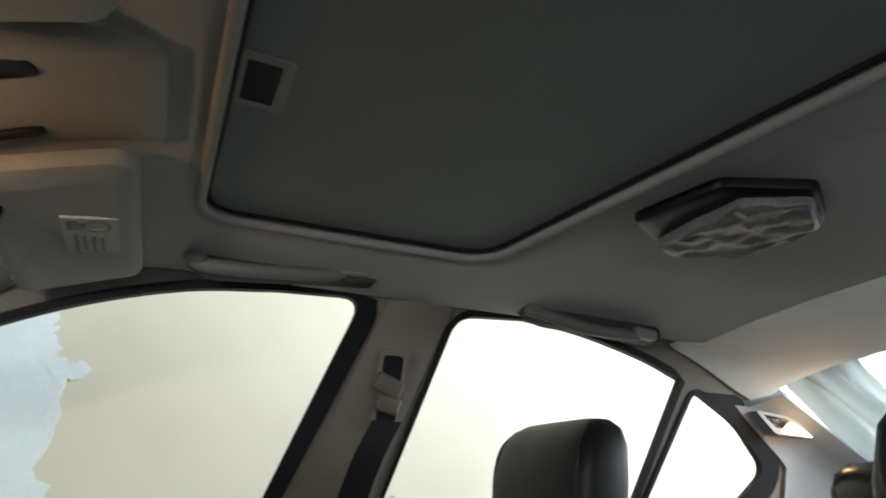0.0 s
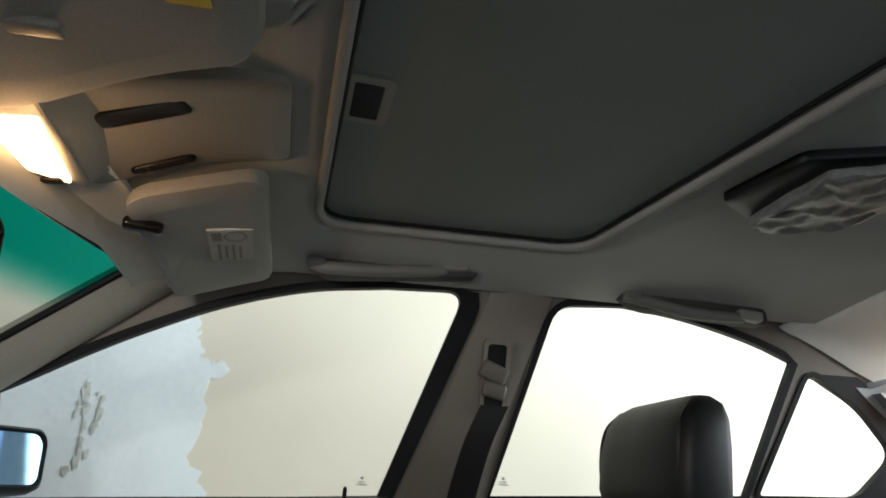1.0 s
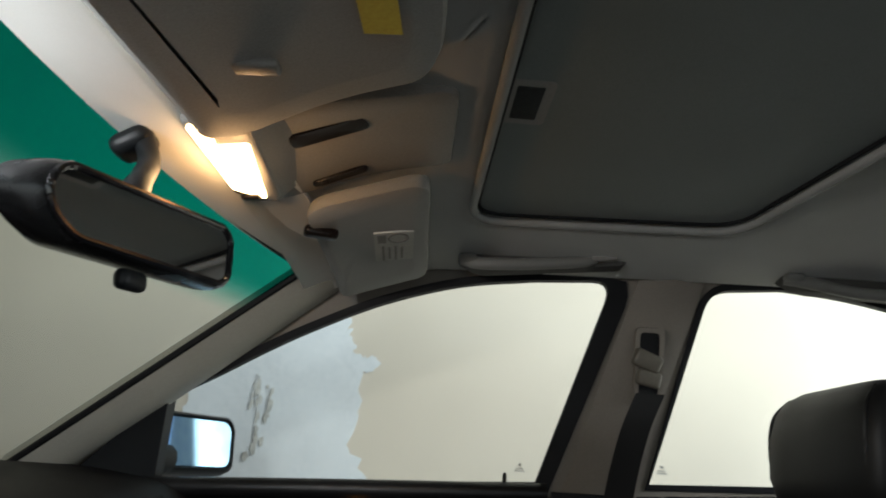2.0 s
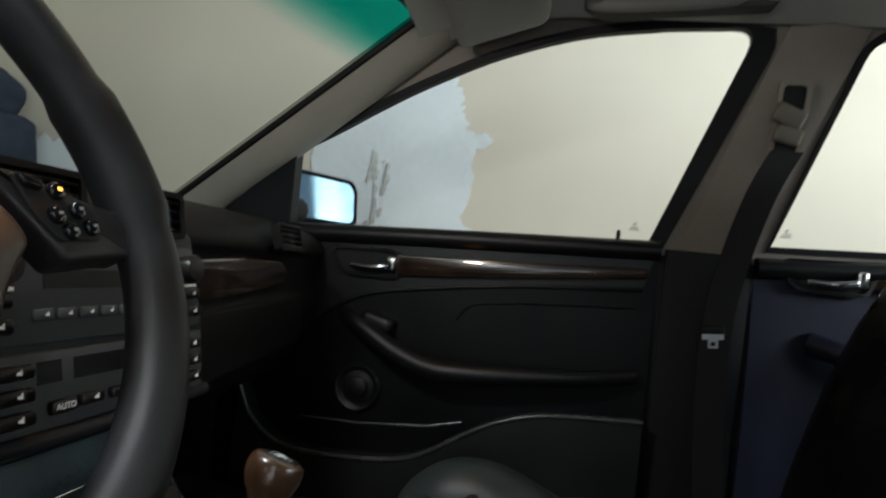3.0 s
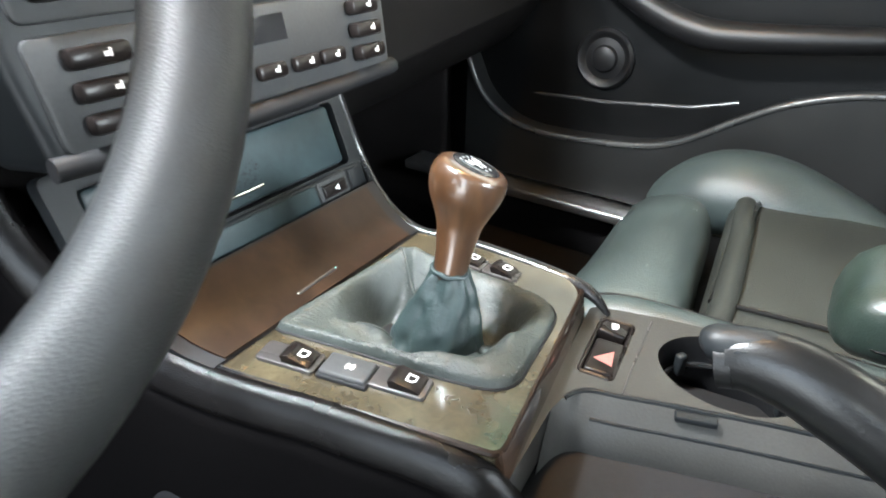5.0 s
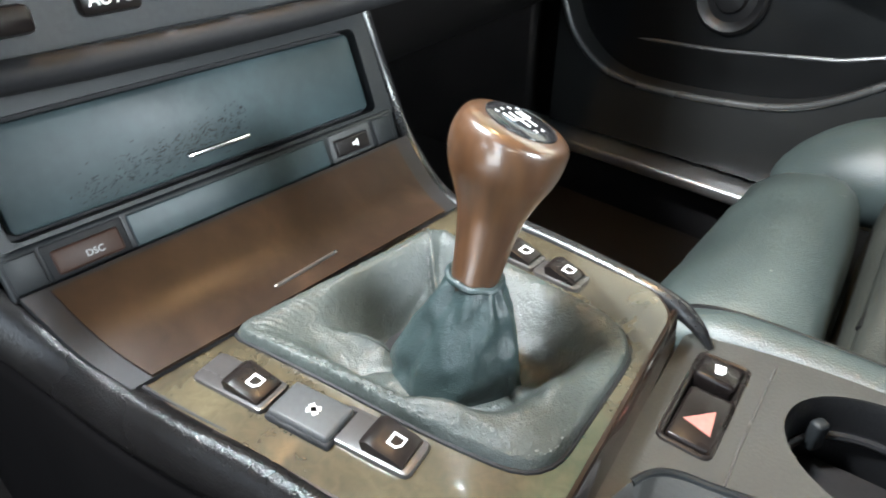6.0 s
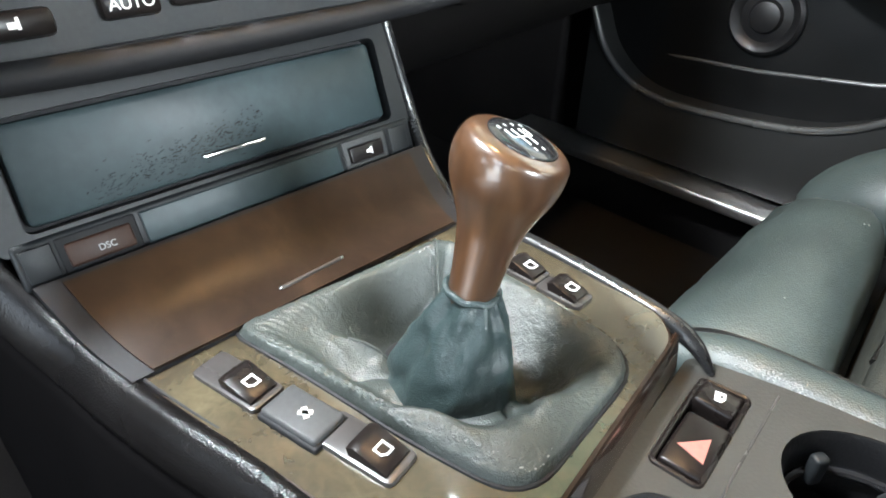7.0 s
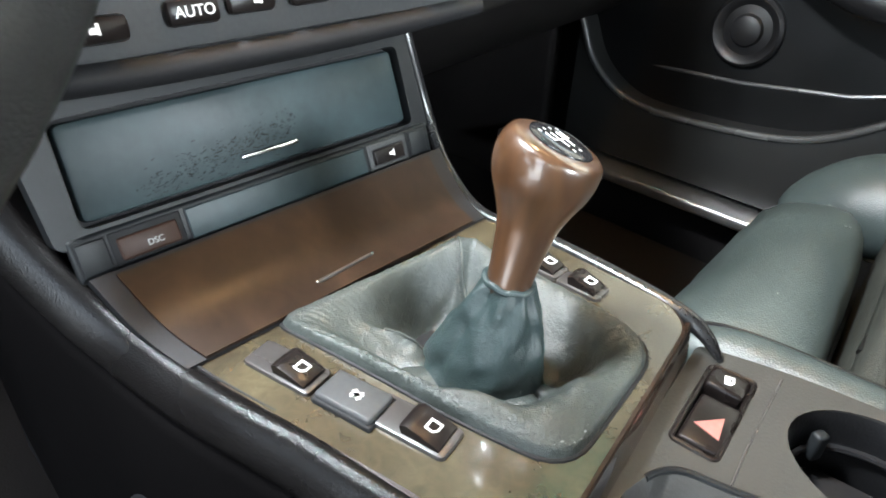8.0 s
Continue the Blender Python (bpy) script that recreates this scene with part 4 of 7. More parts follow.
LM = plane(under(0.107, 0.412, 0.0365), (-0.01, 0.108, -0.0103), (0.053, -0.019, 0.0113))
part("warning_label", rbox((0.095, 0.056, 0.003), LM, 0.0), PAPER, vr, "pale paper warning label")
for k in range(4):
    part("label_print", rbox((0.05 - 0.008 * (k % 2), 0.0035, 0.0008), LM @ Matrix.Translation((0.020, -0.016 + 0.009 * k, 0.0018)), 0), INK, vr)
part("label_print", lathe([(0.015, 0), (0.015, 0.001), (0.012, 0.001), (0.012, 0.0)], LM @ Matrix.Translation((-0.030, 0.006, 0.0015)), 24, False), INK, vr)
part("label_print", rbox((0.026, 0.012, 0.0008), LM @ Matrix.Translation((-0.030, -0.017, 0.0018)), 0), INK, vr)
vl = visor("sun_visor", [(0.192, -0.40), (0.197, -0.05), (0.190, 0.006), (0.172, 0.040), (0.095, 0.058), (0.000, 0.082), (-0.030, 0.070), (-0.035, -0.40)], "folded grey sun visor above the steering wheel")
part("clip", rbox((0.040, 0.016, 0.008), Matrix.Translation(under(0.045, -0.02, 0.036)), 0.003), GREYPLASTIC, vl, "dark visor clip")
LM2 = plane(under(0.148, -0.085, 0.0375), (0, 1, 0), (1, 0, 0))
part("warning_label", rbox((0.09, 0.03, 0.001), LM2, 0.0), YELLOW, vl, "yellow warning label")


def grab(x0, x1, y, z0, z1):
    g = thing("grab_handle", "grey hinged grab handle above the window", "grab handle", (x0, y, z0), group="grab handles above the windows")
    d = x1 - x0
    rec = rounded([(x0 - 0.010, z0 - 0.004, 0), (x0 + 0.015, z0 + 0.022, 0), (x0 + d * 0.6, z0 * 0.4 + z1 * 0.6 + 0.024, 0), (x1 + 0.020, z1 + 0.018, 0), (x1 + 0.022, z1 - 0.014, 0), (x0 + 0.03, z0 - 0.024, 0)], 0.016, 5)
    part("recess", prism([tuple(q[:2]) for q in rec], plane((0, y + 0.032, 0.0), (1, 0, 0), (0, 0, 1)), 0.030, 0.004), RECESS, g, "grey handle recess darkened for its shade")
    bar = curve([(x0 + 0.004, y + 0.012, z0 - 0.002), (x0 + 0.035, y - 0.002, z0 - 0.012), (x0 + d * 0.45, y - 0.006, (z0 + z1) / 2 - 0.016), (x0 + d * 0.78, y - 0.004, z0 * 0.2 + z1 * 0.8 - 0.011), (x1 - 0.03, y, z1 - 0.005)], 6)
    k = len(bar)
    part("bar", tube(bar, [0.0092 - 0.0012 * i / k for i in range(k)], 14, False, 1.15), HANDLEGREY, g)
    part("end_cap", rbox((0.042, 0.024, 0.018), plane((x1 - 0.018, y - 0.002, z1 - 0.002), (1, 0, (z1 - z0) / d), (0, 1, 0)) @ Matrix.Rotation(math.pi, 4, "X"), 0.005), GREYPLASTIC, g, "paler hinge cover")
    part("end_cap", rbox((0.03, 0.020, 0.014), Matrix.Translation((x0 + 0.012, y - 0.002, z0 - 0.004)), 0.006), HANDLEGREY, g)


grab(0.200, 0.447, 0.526, 1.278, 1.290)
grab(0.722, 0.960, 0.545, 1.280, 1.260)

dome = thing("rear_dome_lamp", "rear roof lamp wrapped in crumpled clear film", "roof lamp", (0.76, 0.17, 1.29))
hexa = [(0.690, 0.205), (0.715, 0.095), (0.805, 0.060), (0.870, 0.110), (0.855, 0.220), (0.775, 0.262)]
part("housing", roof_slab(hexa, 0.012, 0.005, 0.0, 3, 0.01), SATIN, dome, "dark lamp housing")
b = roof_slab([(0.740, 0.230), (0.750, 0.105), (0.81, 0.074), (0.866, 0.114), (0.850, 0.218), (0.776, 0.256)], 0.014, 0.006, 0.010, 3, 0.01)
bmesh.ops.subdivide_edges(b, edges=b.edges[:], cuts=3, use_grid_fill=True)
for v in b.verts:
    v.co += Vector(noise.noise_vector(v.co * 55)) * 0.005
part("film", b, WRAP, dome, "crumpled clear film wrap", smooth=15)

# ---- interior mirror ----
im = thing("interior_mirror", "black interior mirror angled to the driver", "mirror", (-0.02, -0.03, 1.11))
IM = plane((-0.012, -0.014, 1.106), (0.17, 0.96, 0.09), (-0.12, -0.08, 1.0))
if (IM.to_3x3() @ Vector((0, 0, 1))).x < 0:
    IM = IM @ Matrix.Rotation(math.pi, 4, "Y")
face = [(-0.135, 0.000), (-0.120, 0.024), (0.118, 0.036), (0.133, 0.022), (0.128, -0.026), (0.112, -0.036), (-0.105, -0.038), (-0.128, -0.022)]
fo = [q * 0.80 for q in rounded([(*q, 0) for q in face], 0.018, 5)]
loops = []
for sc, dz in ((0.90, 0.004), (0.955, 0.006), (1.0, 0.002), (1.02, -0.008), (0.98, -0.018), (0.84, -0.032), (0.6, -0.040), (0.2, -0.043)):
    wedge = 0.014 * math.exp(-((dz + 0.020) / 0.010) ** 2)        # the driver's end runs out to a blunt point
    loops.append([IM @ Vector((q.x * sc - wedge * max(0, -q.x / 0.108) ** 5, q.y * sc + 0.1 * wedge * max(0, -q.x / 0.108) ** 5, dz)) for q in fo])
part("housing", skin(loops, True, True), GLOSSEDGE, im, "black plastic mirror housing")
part("mirror_glass", prism([(q.x * 0.905, q.y * 0.86) for q in fo], IM @ Matrix.Translation((0, 0, 0.0045)), 0.0015), MIRROR, im, "silvered mirror glass")
part("frame_lip", tube([IM @ Vector((q.x * 0.925, q.y * 0.89, 0.006)) for q in fo], 0.003, 8, True), GLOSS, im)
part("dip_lever", rbox((0.026, 0.015, 0.012), IM @ Matrix.Translation((-0.01, -0.040, -0.006)), 0.005), SATIN, im)
part("stem", tube(curve([IM @ Vector((0.02, 0.015, -0.05)), (-0.065, 0.045, 1.170), (-0.080, 0.075, 1.205), (-0.10, 0.085, 1.240)], 6), [0.012] * 6 + [0.010] * 6 + [0.010] * 7, 14), SATIN, im, "mirror foot on the windscreen")
part("stem_cover", rbox((0.04, 0.036, 0.022), plane((-0.104, 0.085, 1.226), (1, 0, 0.6), (0, 1, 0)), 0.012, 4), SATIN, im)

# ---- door mirror ----
dm = thing("door_mirror", "dark blue outside mirror with clear bluish glass", "door mirror", (-0.30, 0.80, 0.96))
DM = plane((-0.297, 0.812, 0.962), (0.528, 0.849, 0.0), (-0.19, 0.118, 0.97))
if (DM.to_3x3() @ Vector((0, 0, 1))).x < 0:
    DM = DM @ Matrix.Rotation(math.pi, 4, "Y")
mo = rounded([(-0.082, 0.05, 0), (0.070, 0.048, 0), (0.082, 0.03, 0), (0.076, -0.048, 0), (-0.082, -0.048, 0)], 0.018, 5)
mo = [Vector((q.x * (1 if DM[1][0] > 0 else -1), q.y, 0)) for q in mo]
part("shell", skin([[DM @ Vector((q.x * sx, q.y * sy, dz)) for q in mo] for sx, sy, dz in ((0.93, 0.90, 0.002), (1.0, 1.0, 0.012), (1.08, 1.12, 0.004), (1.12, 1.18, -0.02), (1.06, 1.1, -0.06), (0.8, 0.8, -0.095), (0.3, 0.3, -0.11))]), SATIN, dm, "dark mirror shell")
part("mirror_glass", prism([(q.x * 0.94, q.y * 0.91) for q in mo], DM @ Matrix.Translation((0, 0, 0.0045)), 0.0015), BLUEMIRROR, dm, "bright bluish mirror glass")
part("foot", tube([(-0.34, 0.70, 0.93), (-0.33, 0.76, 0.93)], 0.028, 12), SATIN, dm)

# ---- dashboard ----
def dash_x(y):
    """How far the dash face falls back towards the doors."""
    return -0.13 * max(0, abs(y - 0.01) - 0.12)


PROFILE = [(-0.62, 0.90), (-0.50, 0.912), (-0.38, 0.913), (-0.28, 0.905), (-0.205, 0.893), (-0.165, 0.872), (-0.155, 0.850), (-0.165, 0.838), (-0.168, 0.79), (-0.160, 0.775), (-0.160, 0.745), (-0.175, 0.690), (-0.215, 0.640), (-0.30, 0.60), (-0.60, 0.58)]
prof = curve([(*q, 0) for q in PROFILE], 3)
dash = thing("dashboard", "dark grey padded dashboard with a burl trim strip", "dashboard", (-0.4, 0, 0.6))
part("moulding", skin([[(q.x + dash_x(y), y, q.y + (0.02 * math.exp(-((y + 0.27) / 0.14) ** 2) if q.y > 0.86 else 0)) for q in prof] for y in span(-0.675, 0.675, 46)]), DASH, dash, smooth=50)
FM = plane((-0.166, 0.13, 0.815), (-0.13, 0.99, 0), (-0.05, 0, 1))
if (FM.to_3x3() @ Vector((0, 0, 1))).x < 0:
    FM = FM @ Matrix.Rotation(math.pi, 4, "X")
fs = 1 if FM[2][1] > 0 else -1
strip = [(0.0, 0.018 * fs), (0.20, 0.024 * fs), (0.33, 0.020 * fs), (0.365, 0.000 * fs), (0.345, -0.016 * fs), (0.20, -0.026 * fs), (0.0, -0.030 * fs)]
part("trim_strip", prism([tuple(q[:2]) for q in rounded([(*q, 0) for q in strip], 0.012)], FM @ Matrix.Translation((0, 0, 0.001)), 0.008, 0.005, 3), DOORWOOD, dash, "high-gloss dark burl trim strip")
part("glovebox_lid", prism([tuple(q[:2]) for q in rounded([(0.03, -0.04 * fs, 0), (0.46, -0.036 * fs, 0), (0.45, -0.115 * fs, 0), (0.05, -0.125 * fs, 0)], 0.02)], FM @ Matrix.Translation((0, 0, -0.004)), 0.012, 0.006, 3), DASH, dash, "black glovebox lid")


def vent(o, ux, uy, w, h, n):
    v = thing("air_vent", "black dashboard air vent with thin slats", "air vent", o)
    M = plane(o, ux, uy)
    if (M.to_3x3() @ Vector((0, 0, 1))).x < 0:
        M = M @ Matrix.Rotation(math.pi, 4, "X")
    a = [tuple(q[:2]) for q in rounded([(-w / 2, -h / 2, 0), (w / 2, -h / 2, 0), (w / 2, h / 2, 0), (-w / 2, h / 2, 0)], 0.006)]
    i = [tuple(q[:2]) for q in rounded([(-w / 2 + 0.005, -h / 2 + 0.005, 0), (w / 2 - 0.005, -h / 2 + 0.005, 0), (w / 2 - 0.005, h / 2 - 0.005, 0), (-w / 2 + 0.005, h / 2 - 0.005, 0)], 0.004)]
    part("frame", plate(a, [i], lambda u, q, d: M @ Vector((u, q, d)), 0.012), DASH, v)
    part("duct", rbox((w - 0.008, h - 0.008, 0.002), M @ Matrix.Translation((0, 0, 0.001)), 0), RUBBER, v)
    for k in range(n):
        part("slat", rbox((w - 0.012, 0.0025, 0.010), M @ Matrix.Translation((0, -h / 2 + h * (k + 1) / (n + 1), 0.006)) @ Matrix.Rotation(0.3, 4, "X"), 0.0008, 1), BUTTON, v)
    return v


vent((-0.190, 0.43, 0.868), (-0.13, 0.99, 0), (-0.3, 0, 1), 0.10, 0.040, 4)
vent((-0.148, -0.055, 0.872), (0, 1, 0), (-0.2, 0, 1), 0.09, 0.042, 4)
vent((-0.148, 0.065, 0.872), (0, 1, 0), (-0.2, 0, 1), 0.09, 0.042, 4)

# ---- centre stack ----
def stack(z):
    return -0.112 - 0.20 * (z - 0.735)


CS = plane((stack(0.735), 0.008, 0.735), (0, 1, 0), (-0.2, 0, 1))      # x across the car, y up the face, z out to the cabin
stk = thing("centre_stack", "black centre stack with radio and climate controls", "centre console", (-0.12, 0.01, 0.70))
part("backing", prism([tuple(q[:2]) for q in rounded([(-0.124, -0.024, 0), (0.122, -0.024, 0), (0.128, 0.05, 0), (0.118, 0.128, 0), (-0.128, 0.128, 0), (-0.130, 0.03, 0)], 0.010)], CS @ Matrix.Translation((0, 0, -0.06)), 0.060, 0.006, 3), SATIN, stk)
part("lower_lip", tube(curve([CS @ Vector((-0.126, -0.019, 0.0)), CS @ Vector((-0.06, -0.0215, 0.003)), CS @ Vector((0.03, -0.0215, 0.003)), CS @ Vector((0.122, -0.019, 0.0))], 8), 0.0058, 12), RUBBER, stk, "rounded lip under the climate panel")
hv = part("climate_panel", prism([tuple(q[:2]) for q in rounded([(-0.118, -0.0155, 0), (0.116, -0.0155, 0), (0.120, 0.036, 0), (-0.121, 0.036, 0)], 0.006)], CS @ Matrix.Translation((0, 0, 0.0)), 0.003, 0.0015), PANEL, stk, "black climate control panel")
rd = part("radio", prism([tuple(q[:2]) for q in rounded([(-0.120, 0.041, 0), (0.119, 0.041, 0), (0.112, 0.112, 0), (-0.122, 0.112, 0)], 0.006)], CS @ Matrix.Translation((0, 0, 0.0)), 0.003, 0.0015), PANEL, stk, "black car radio")


def key(x, y, w, h, parent, d=0.005, mark=True, mat=None, pic=0.0026):
    k = part("button", rbox((w, h, d), CS @ Matrix.Translation((x, y, 0.003 + d / 2)), min(0.0025, h * 0.3), 2), mat or BUTTON, parent)
    if mark:
        part("mark", rbox((pic, pic * 0.8, 0.0004), CS @ Matrix.Translation((x + w * 0.06, y, 0.0032 + d)), 0), WHITE, k)
        part("mark", rbox((pic * 0.4, pic * 1.5, 0.0004), CS @ Matrix.Translation((x + w * 0.06 + pic * 0.7, y + pic * 0.2, 0.0032 + d)), 0), WHITE, k)
    return k


for k in range(3):
    key(-0.092, 0.025 - 0.0145 * k, 0.030, 0.0095, hv, 0.009)
    key(0.092, 0.025 - 0.0145 * k, 0.026, 0.0095, hv, 0.009)
part("display", rbox((0.020, 0.015, 0.001), CS @ Matrix.Translation((-0.058, 0.022, 0.0032)), 0), GLOSS, hv, "small dark display")
part("display", rbox((0.062, 0.015, 0.001), CS @ Matrix.Translation((-0.006, 0.022, 0.0032)), 0), GLOSS, hv, "dark climate display")
kb = key(-0.050, -0.002, 0.022, 0.010, hv, mark=False)
words("AUTO", 0.006, CS @ Matrix.Translation((-0.050, -0.002, 0.0083)), WHITE, "lettering", kb)
for x in (-0.024, 0.006, 0.034, 0.058):
    key(x, -0.001, 0.022, 0.009, hv)
part("display", rbox((0.110, 0.013, 0.001), CS @ Matrix.Translation((-0.005, 0.084, 0.0035)), 0), RUBBER, rd, "dark radio display")
part("slot", rbox((0.15, 0.003, 0.001), CS @ Matrix.Translation((-0.005, 0.104, 0.0035)), 0), RUBBER, rd, "thin disc slot")
for k, x in enumerate(span(-0.062, 0.058, 7)):
    key(x, 0.060, 0.0165, 0.008, rd, 0.0028, pic=0.0020, mat=PANEL)
for sx in (-1, 1):
    part("volume_knob", lathe([(0.013, 0), (0.013, 0.010), (0.0115, 0.013), (0.004, 0.0135)], CS @ Matrix.Translation((sx * 0.098, 0.092, 0.003)), 28), BUTTON, rd, "round black knob")
    for y in (0.054, 0.070):
        key(sx * 0.100, y, 0.024, 0.010, rd, 0.006)
    part("edge_trim", rbox((0.026, 0.004, 0.003), CS @ Matrix.Translation((sx * 0.098, 0.077, 0.0045)), 0.001), STEEL, rd, "bright metal edge")

# storage drawer, switch row and ashtray lid under the climate panel
DR = plane((-0.137, 0.0, 0.668), (0, 1, 0), (-0.016, 0, 0.043))
low = thing("storage_drawer", "scuffed black storage drawer with a thin chrome bar", "drawer", (-0.13, 0, 0.66))
part("surround", plate([tuple(q[:2]) for q in rounded([(-0.110, -0.030, 0), (0.110, -0.030, 0), (0.107, 0.034, 0), (-0.112, 0.034, 0)], 0.006)], [[tuple(q[:2]) for q in rounded([(-0.098, -0.0235, 0), (0.098, -0.0235, 0), (0.098, 0.0235, 0), (-0.096, 0.0235, 0)], 0.005)]], lambda u, v, d: DR @ Vector((u, v, 0.003 - d)), 0.012), SATIN, low)
part("front", prism([tuple(q[:2]) for q in rounded([(-0.0955, -0.0215, 0), (0.0955, -0.0215, 0), (0.0955, 0.0215, 0), (-0.0935, 0.0215, 0)], 0.004)], DR @ Matrix.Translation((0, 0, -0.007)), 0.007, 0.002), SCUFFED, low, "scuffed satin drawer front")
part("gap", rbox((0.20, 0.05, 0.002), DR @ Matrix.Translation((0, 0, -0.0085)), 0), RUBBER, low)
scr = random.Random(11)
marks = []
for k in range(430):
    u_ = scr.random() ** 0.8
    sx_, sy_ = -0.070 + 0.090 * u_, -0.016 + 0.013 * u_ + scr.gauss(0, 0.0036)
    if -0.02 < sy_ < 0.016:
        marks.append(rbox((0.0006 + 0.0020 * scr.random() ** 2, 0.00016 + 0.00040 * scr.random() ** 2, 0.0001), DR @ Matrix.Translation((sx_, sy_, 0.0001)) @ Matrix.Rotation(scr.gauss(0.2, 0.3), 4, "Z"), 0))
tagged(part("scuffing", merge(*marks), RUBBER, low, "fine dark scuff marks"), kind="stuff")
part("chrome_bar", rbox((0.034, 0.0026, 0.003), DR @ Matrix.Translation((0.000, -0.0135, 0.001)), 0.001), CHROME, low, "thin chrome bar")
RM = plane((-0.1195, 0.0, 0.6365), (0, 1, 0), (-0.35, 0, 1))
row = thing("switch_row", "row of flat dark switches under the drawer", "switch panel", (-0.12, 0, 0.637))
part("base", rbox((0.214, 0.0205, 0.006), RM @ Matrix.Translation((0.001, 0, -0.004)), 0.002), SATIN, row)
for a0_, a1_, mat_, nm_ in ((-0.104, -0.0915, SATIN, "blank"), (-0.0545, 0.0545, SCUFFED, "blank"), (0.0905, 0.1035, SATIN, "blank")):
    part("gap", rbox((a1_ - a0_ + 0.0012, 0.0162, 0.0005), RM @ Matrix.Translation(((a0_ + a1_) / 2, 0, -0.0009)), 0), RUBBER, row)
    part(nm_, rbox((a1_ - a0_, 0.0150, 0.002), RM @ Matrix.Translation(((a0_ + a1_) / 2, 0, -0.0009)), 0.0006), mat_, row, "flat blank cover")
part("frame", rbox((0.0335, 0.0165, 0.003), RM @ Matrix.Translation((-0.0735, 0, -0.0020)), 0.001), RUBBER, row)
ds = part("switch", rbox((0.0275, 0.0105, 0.005), RM @ Matrix.Translation((-0.0735, -0.0004, -0.0013)) @ Matrix.Rotation(radians(-4), 4, "X"), 0.0012), BROWNKEY, row, "traction control switch, lamp reflection in its brown")
words("DSC", 0.0040, RM @ Matrix.Translation((-0.0715, -0.0012, 0.0014)) @ Matrix.Rotation(radians(-4), 4, "X"), DIMWHITE, "lettering", ds)
part("frame", rbox((0.0305, 0.0165, 0.003), RM @ Matrix.Translation((0.0725, 0, -0.0020)), 0.001), PANEL, row)
part("well", rbox((0.0245, 0.0102, 0.001), RM @ Matrix.Translation((0.0725, -0.0004, -0.0008)), 0.0), RUBBER, row)
sn = part("switch", rbox((0.0235, 0.0090, 0.004), RM @ Matrix.Translation((0.0725, -0.0004, -0.0010)), 0.001), BUTTON, row, "dark speaker switch")
part("mark", prism([(0.067, 0.0009), (0.0688, 0.0009), (0.0708, 0.0023), (0.0708, -0.0023), (0.0688, -0.0009), (0.067, -0.0009)], RM @ Matrix.Translation((0.005, -0.0004, 0.0010)), 0.0003), WHITE, sn)

lid = thing("ashtray_lid", "curved brown burl wood ashtray lid", "ashtray", (-0.09, 0, 0.615))


def lid_at(u, v):
    """u across, v from the switch row (0) down to the console (1)."""
    x = -0.1125 + 0.049 * v
    return Vector((x, -0.094 + 0.012 * v + (0.190 - 0.020 * v) * u, 0.6275 - 0.0245 * v - 0.0055 * math.sin(math.pi * v)))


part("veneer", sheet(lid_at, span(0, 1, 24), span(0, 1, 10), -0.005), LIDWOOD, lid)
part("surround", sheet(lambda u, v: lid_at(u, v) + Vector((0, 0, -0.0025)), span(-0.050, 1.06, 24), span(-0.06, 1.0, 10), -0.006), RUBBER, lid, "dark frame round the lid")
part("groove", tube([lid_at(u, 0.02) + Vector((0, 0, 0.0002)) for u in span(0.012, 0.988, 12)] + [lid_at(1, v) + Vector((0, 0.0006, 0.0002)) for v in span(0.06, 1, 9)], 0.0017, 8), RUBBER, lid, "black gap round the lid")
part("groove", tube([lid_at(0.012, 0.02) + Vector((0, 0, 0.0002))] + [lid_at(0, v) + Vector((0, -0.0006, 0.0002)) for v in span(0.06, 1, 9)], 0.0017, 8), RUBBER, lid)
part("pull_bar", rbox((0.0018, 0.036, 0.0020), Matrix.Translation((-0.0725, 0.0005, 0.6098)) @ Matrix.Rotation(0.04, 4, "Z"), 0.0007), GREYTRIM, lid, "thin grey pull bar")
for e_ in (-1, 1):
    part("bar_end", rbox((0.0020, 0.0022, 0.0022), Matrix.Translation((-0.0725 - 0.0007 * e_, 0.0005 + 0.018 * e_, 0.6100)), 0.0008), CHROME, lid, "bright bar end")

# ---- centre console ----
cons = thing("centre_console", "black centre console with a burl wood top plate", "centre console", (0.0, 0.01, 0.30))


def console_section(x):
    f = max(0, min(1, (x + 0.12) / 0.21))
    yl, yr = -0.112 + 0.058 * f, 0.112 + 0.002 * f
    zt = 0.598 - 0.016 * max(0, min(1, (x - 0.0) / 0.09)) if x < -0.075 else 0.572
    if x > 0.088:
        zt, yl, yr = 0.548, -0.052, 0.118 + 0.10 * min(0.2, x - 0.088)
    return [(x, yl, zt - 0.012), (x, yl + 0.012, zt), (x, yr - 0.010, zt), (x, yr, zt - 0.010), (x, yr + 0.012, 0.45), (x, yr + 0.02, 0.29), (x, yl - 0.02, 0.29), (x, yl - 0.012, 0.45)]


part("body", skin([console_section(x) for x in (-0.40, -0.20, -0.12, -0.0751, -0.0749, -0.03, 0.0, 0.03, 0.06, 0.0879, 0.0881, 0.12, 0.2, 0.3, 0.42, 0.6)]), RUBBER, cons, smooth=45)
def left_section(q):
    """Leather edge beside the wood: a rounded shoulder."""
    rows_ = [(0.012, -0.020), (0.002, -0.006), (0.0, 0.0002), (-0.003, 0.0022), (-0.0075, 0.0018), (-0.0115, -0.0012), (-0.0148, -0.0065), (-0.0168, -0.0140), (-0.0170, -0.0170), (-0.012, -0.019), (0.008, -0.022)]
    return [(q.x + 0.16 * dy, q.y + dy, q.z + dz) for dy, dz in rows_]


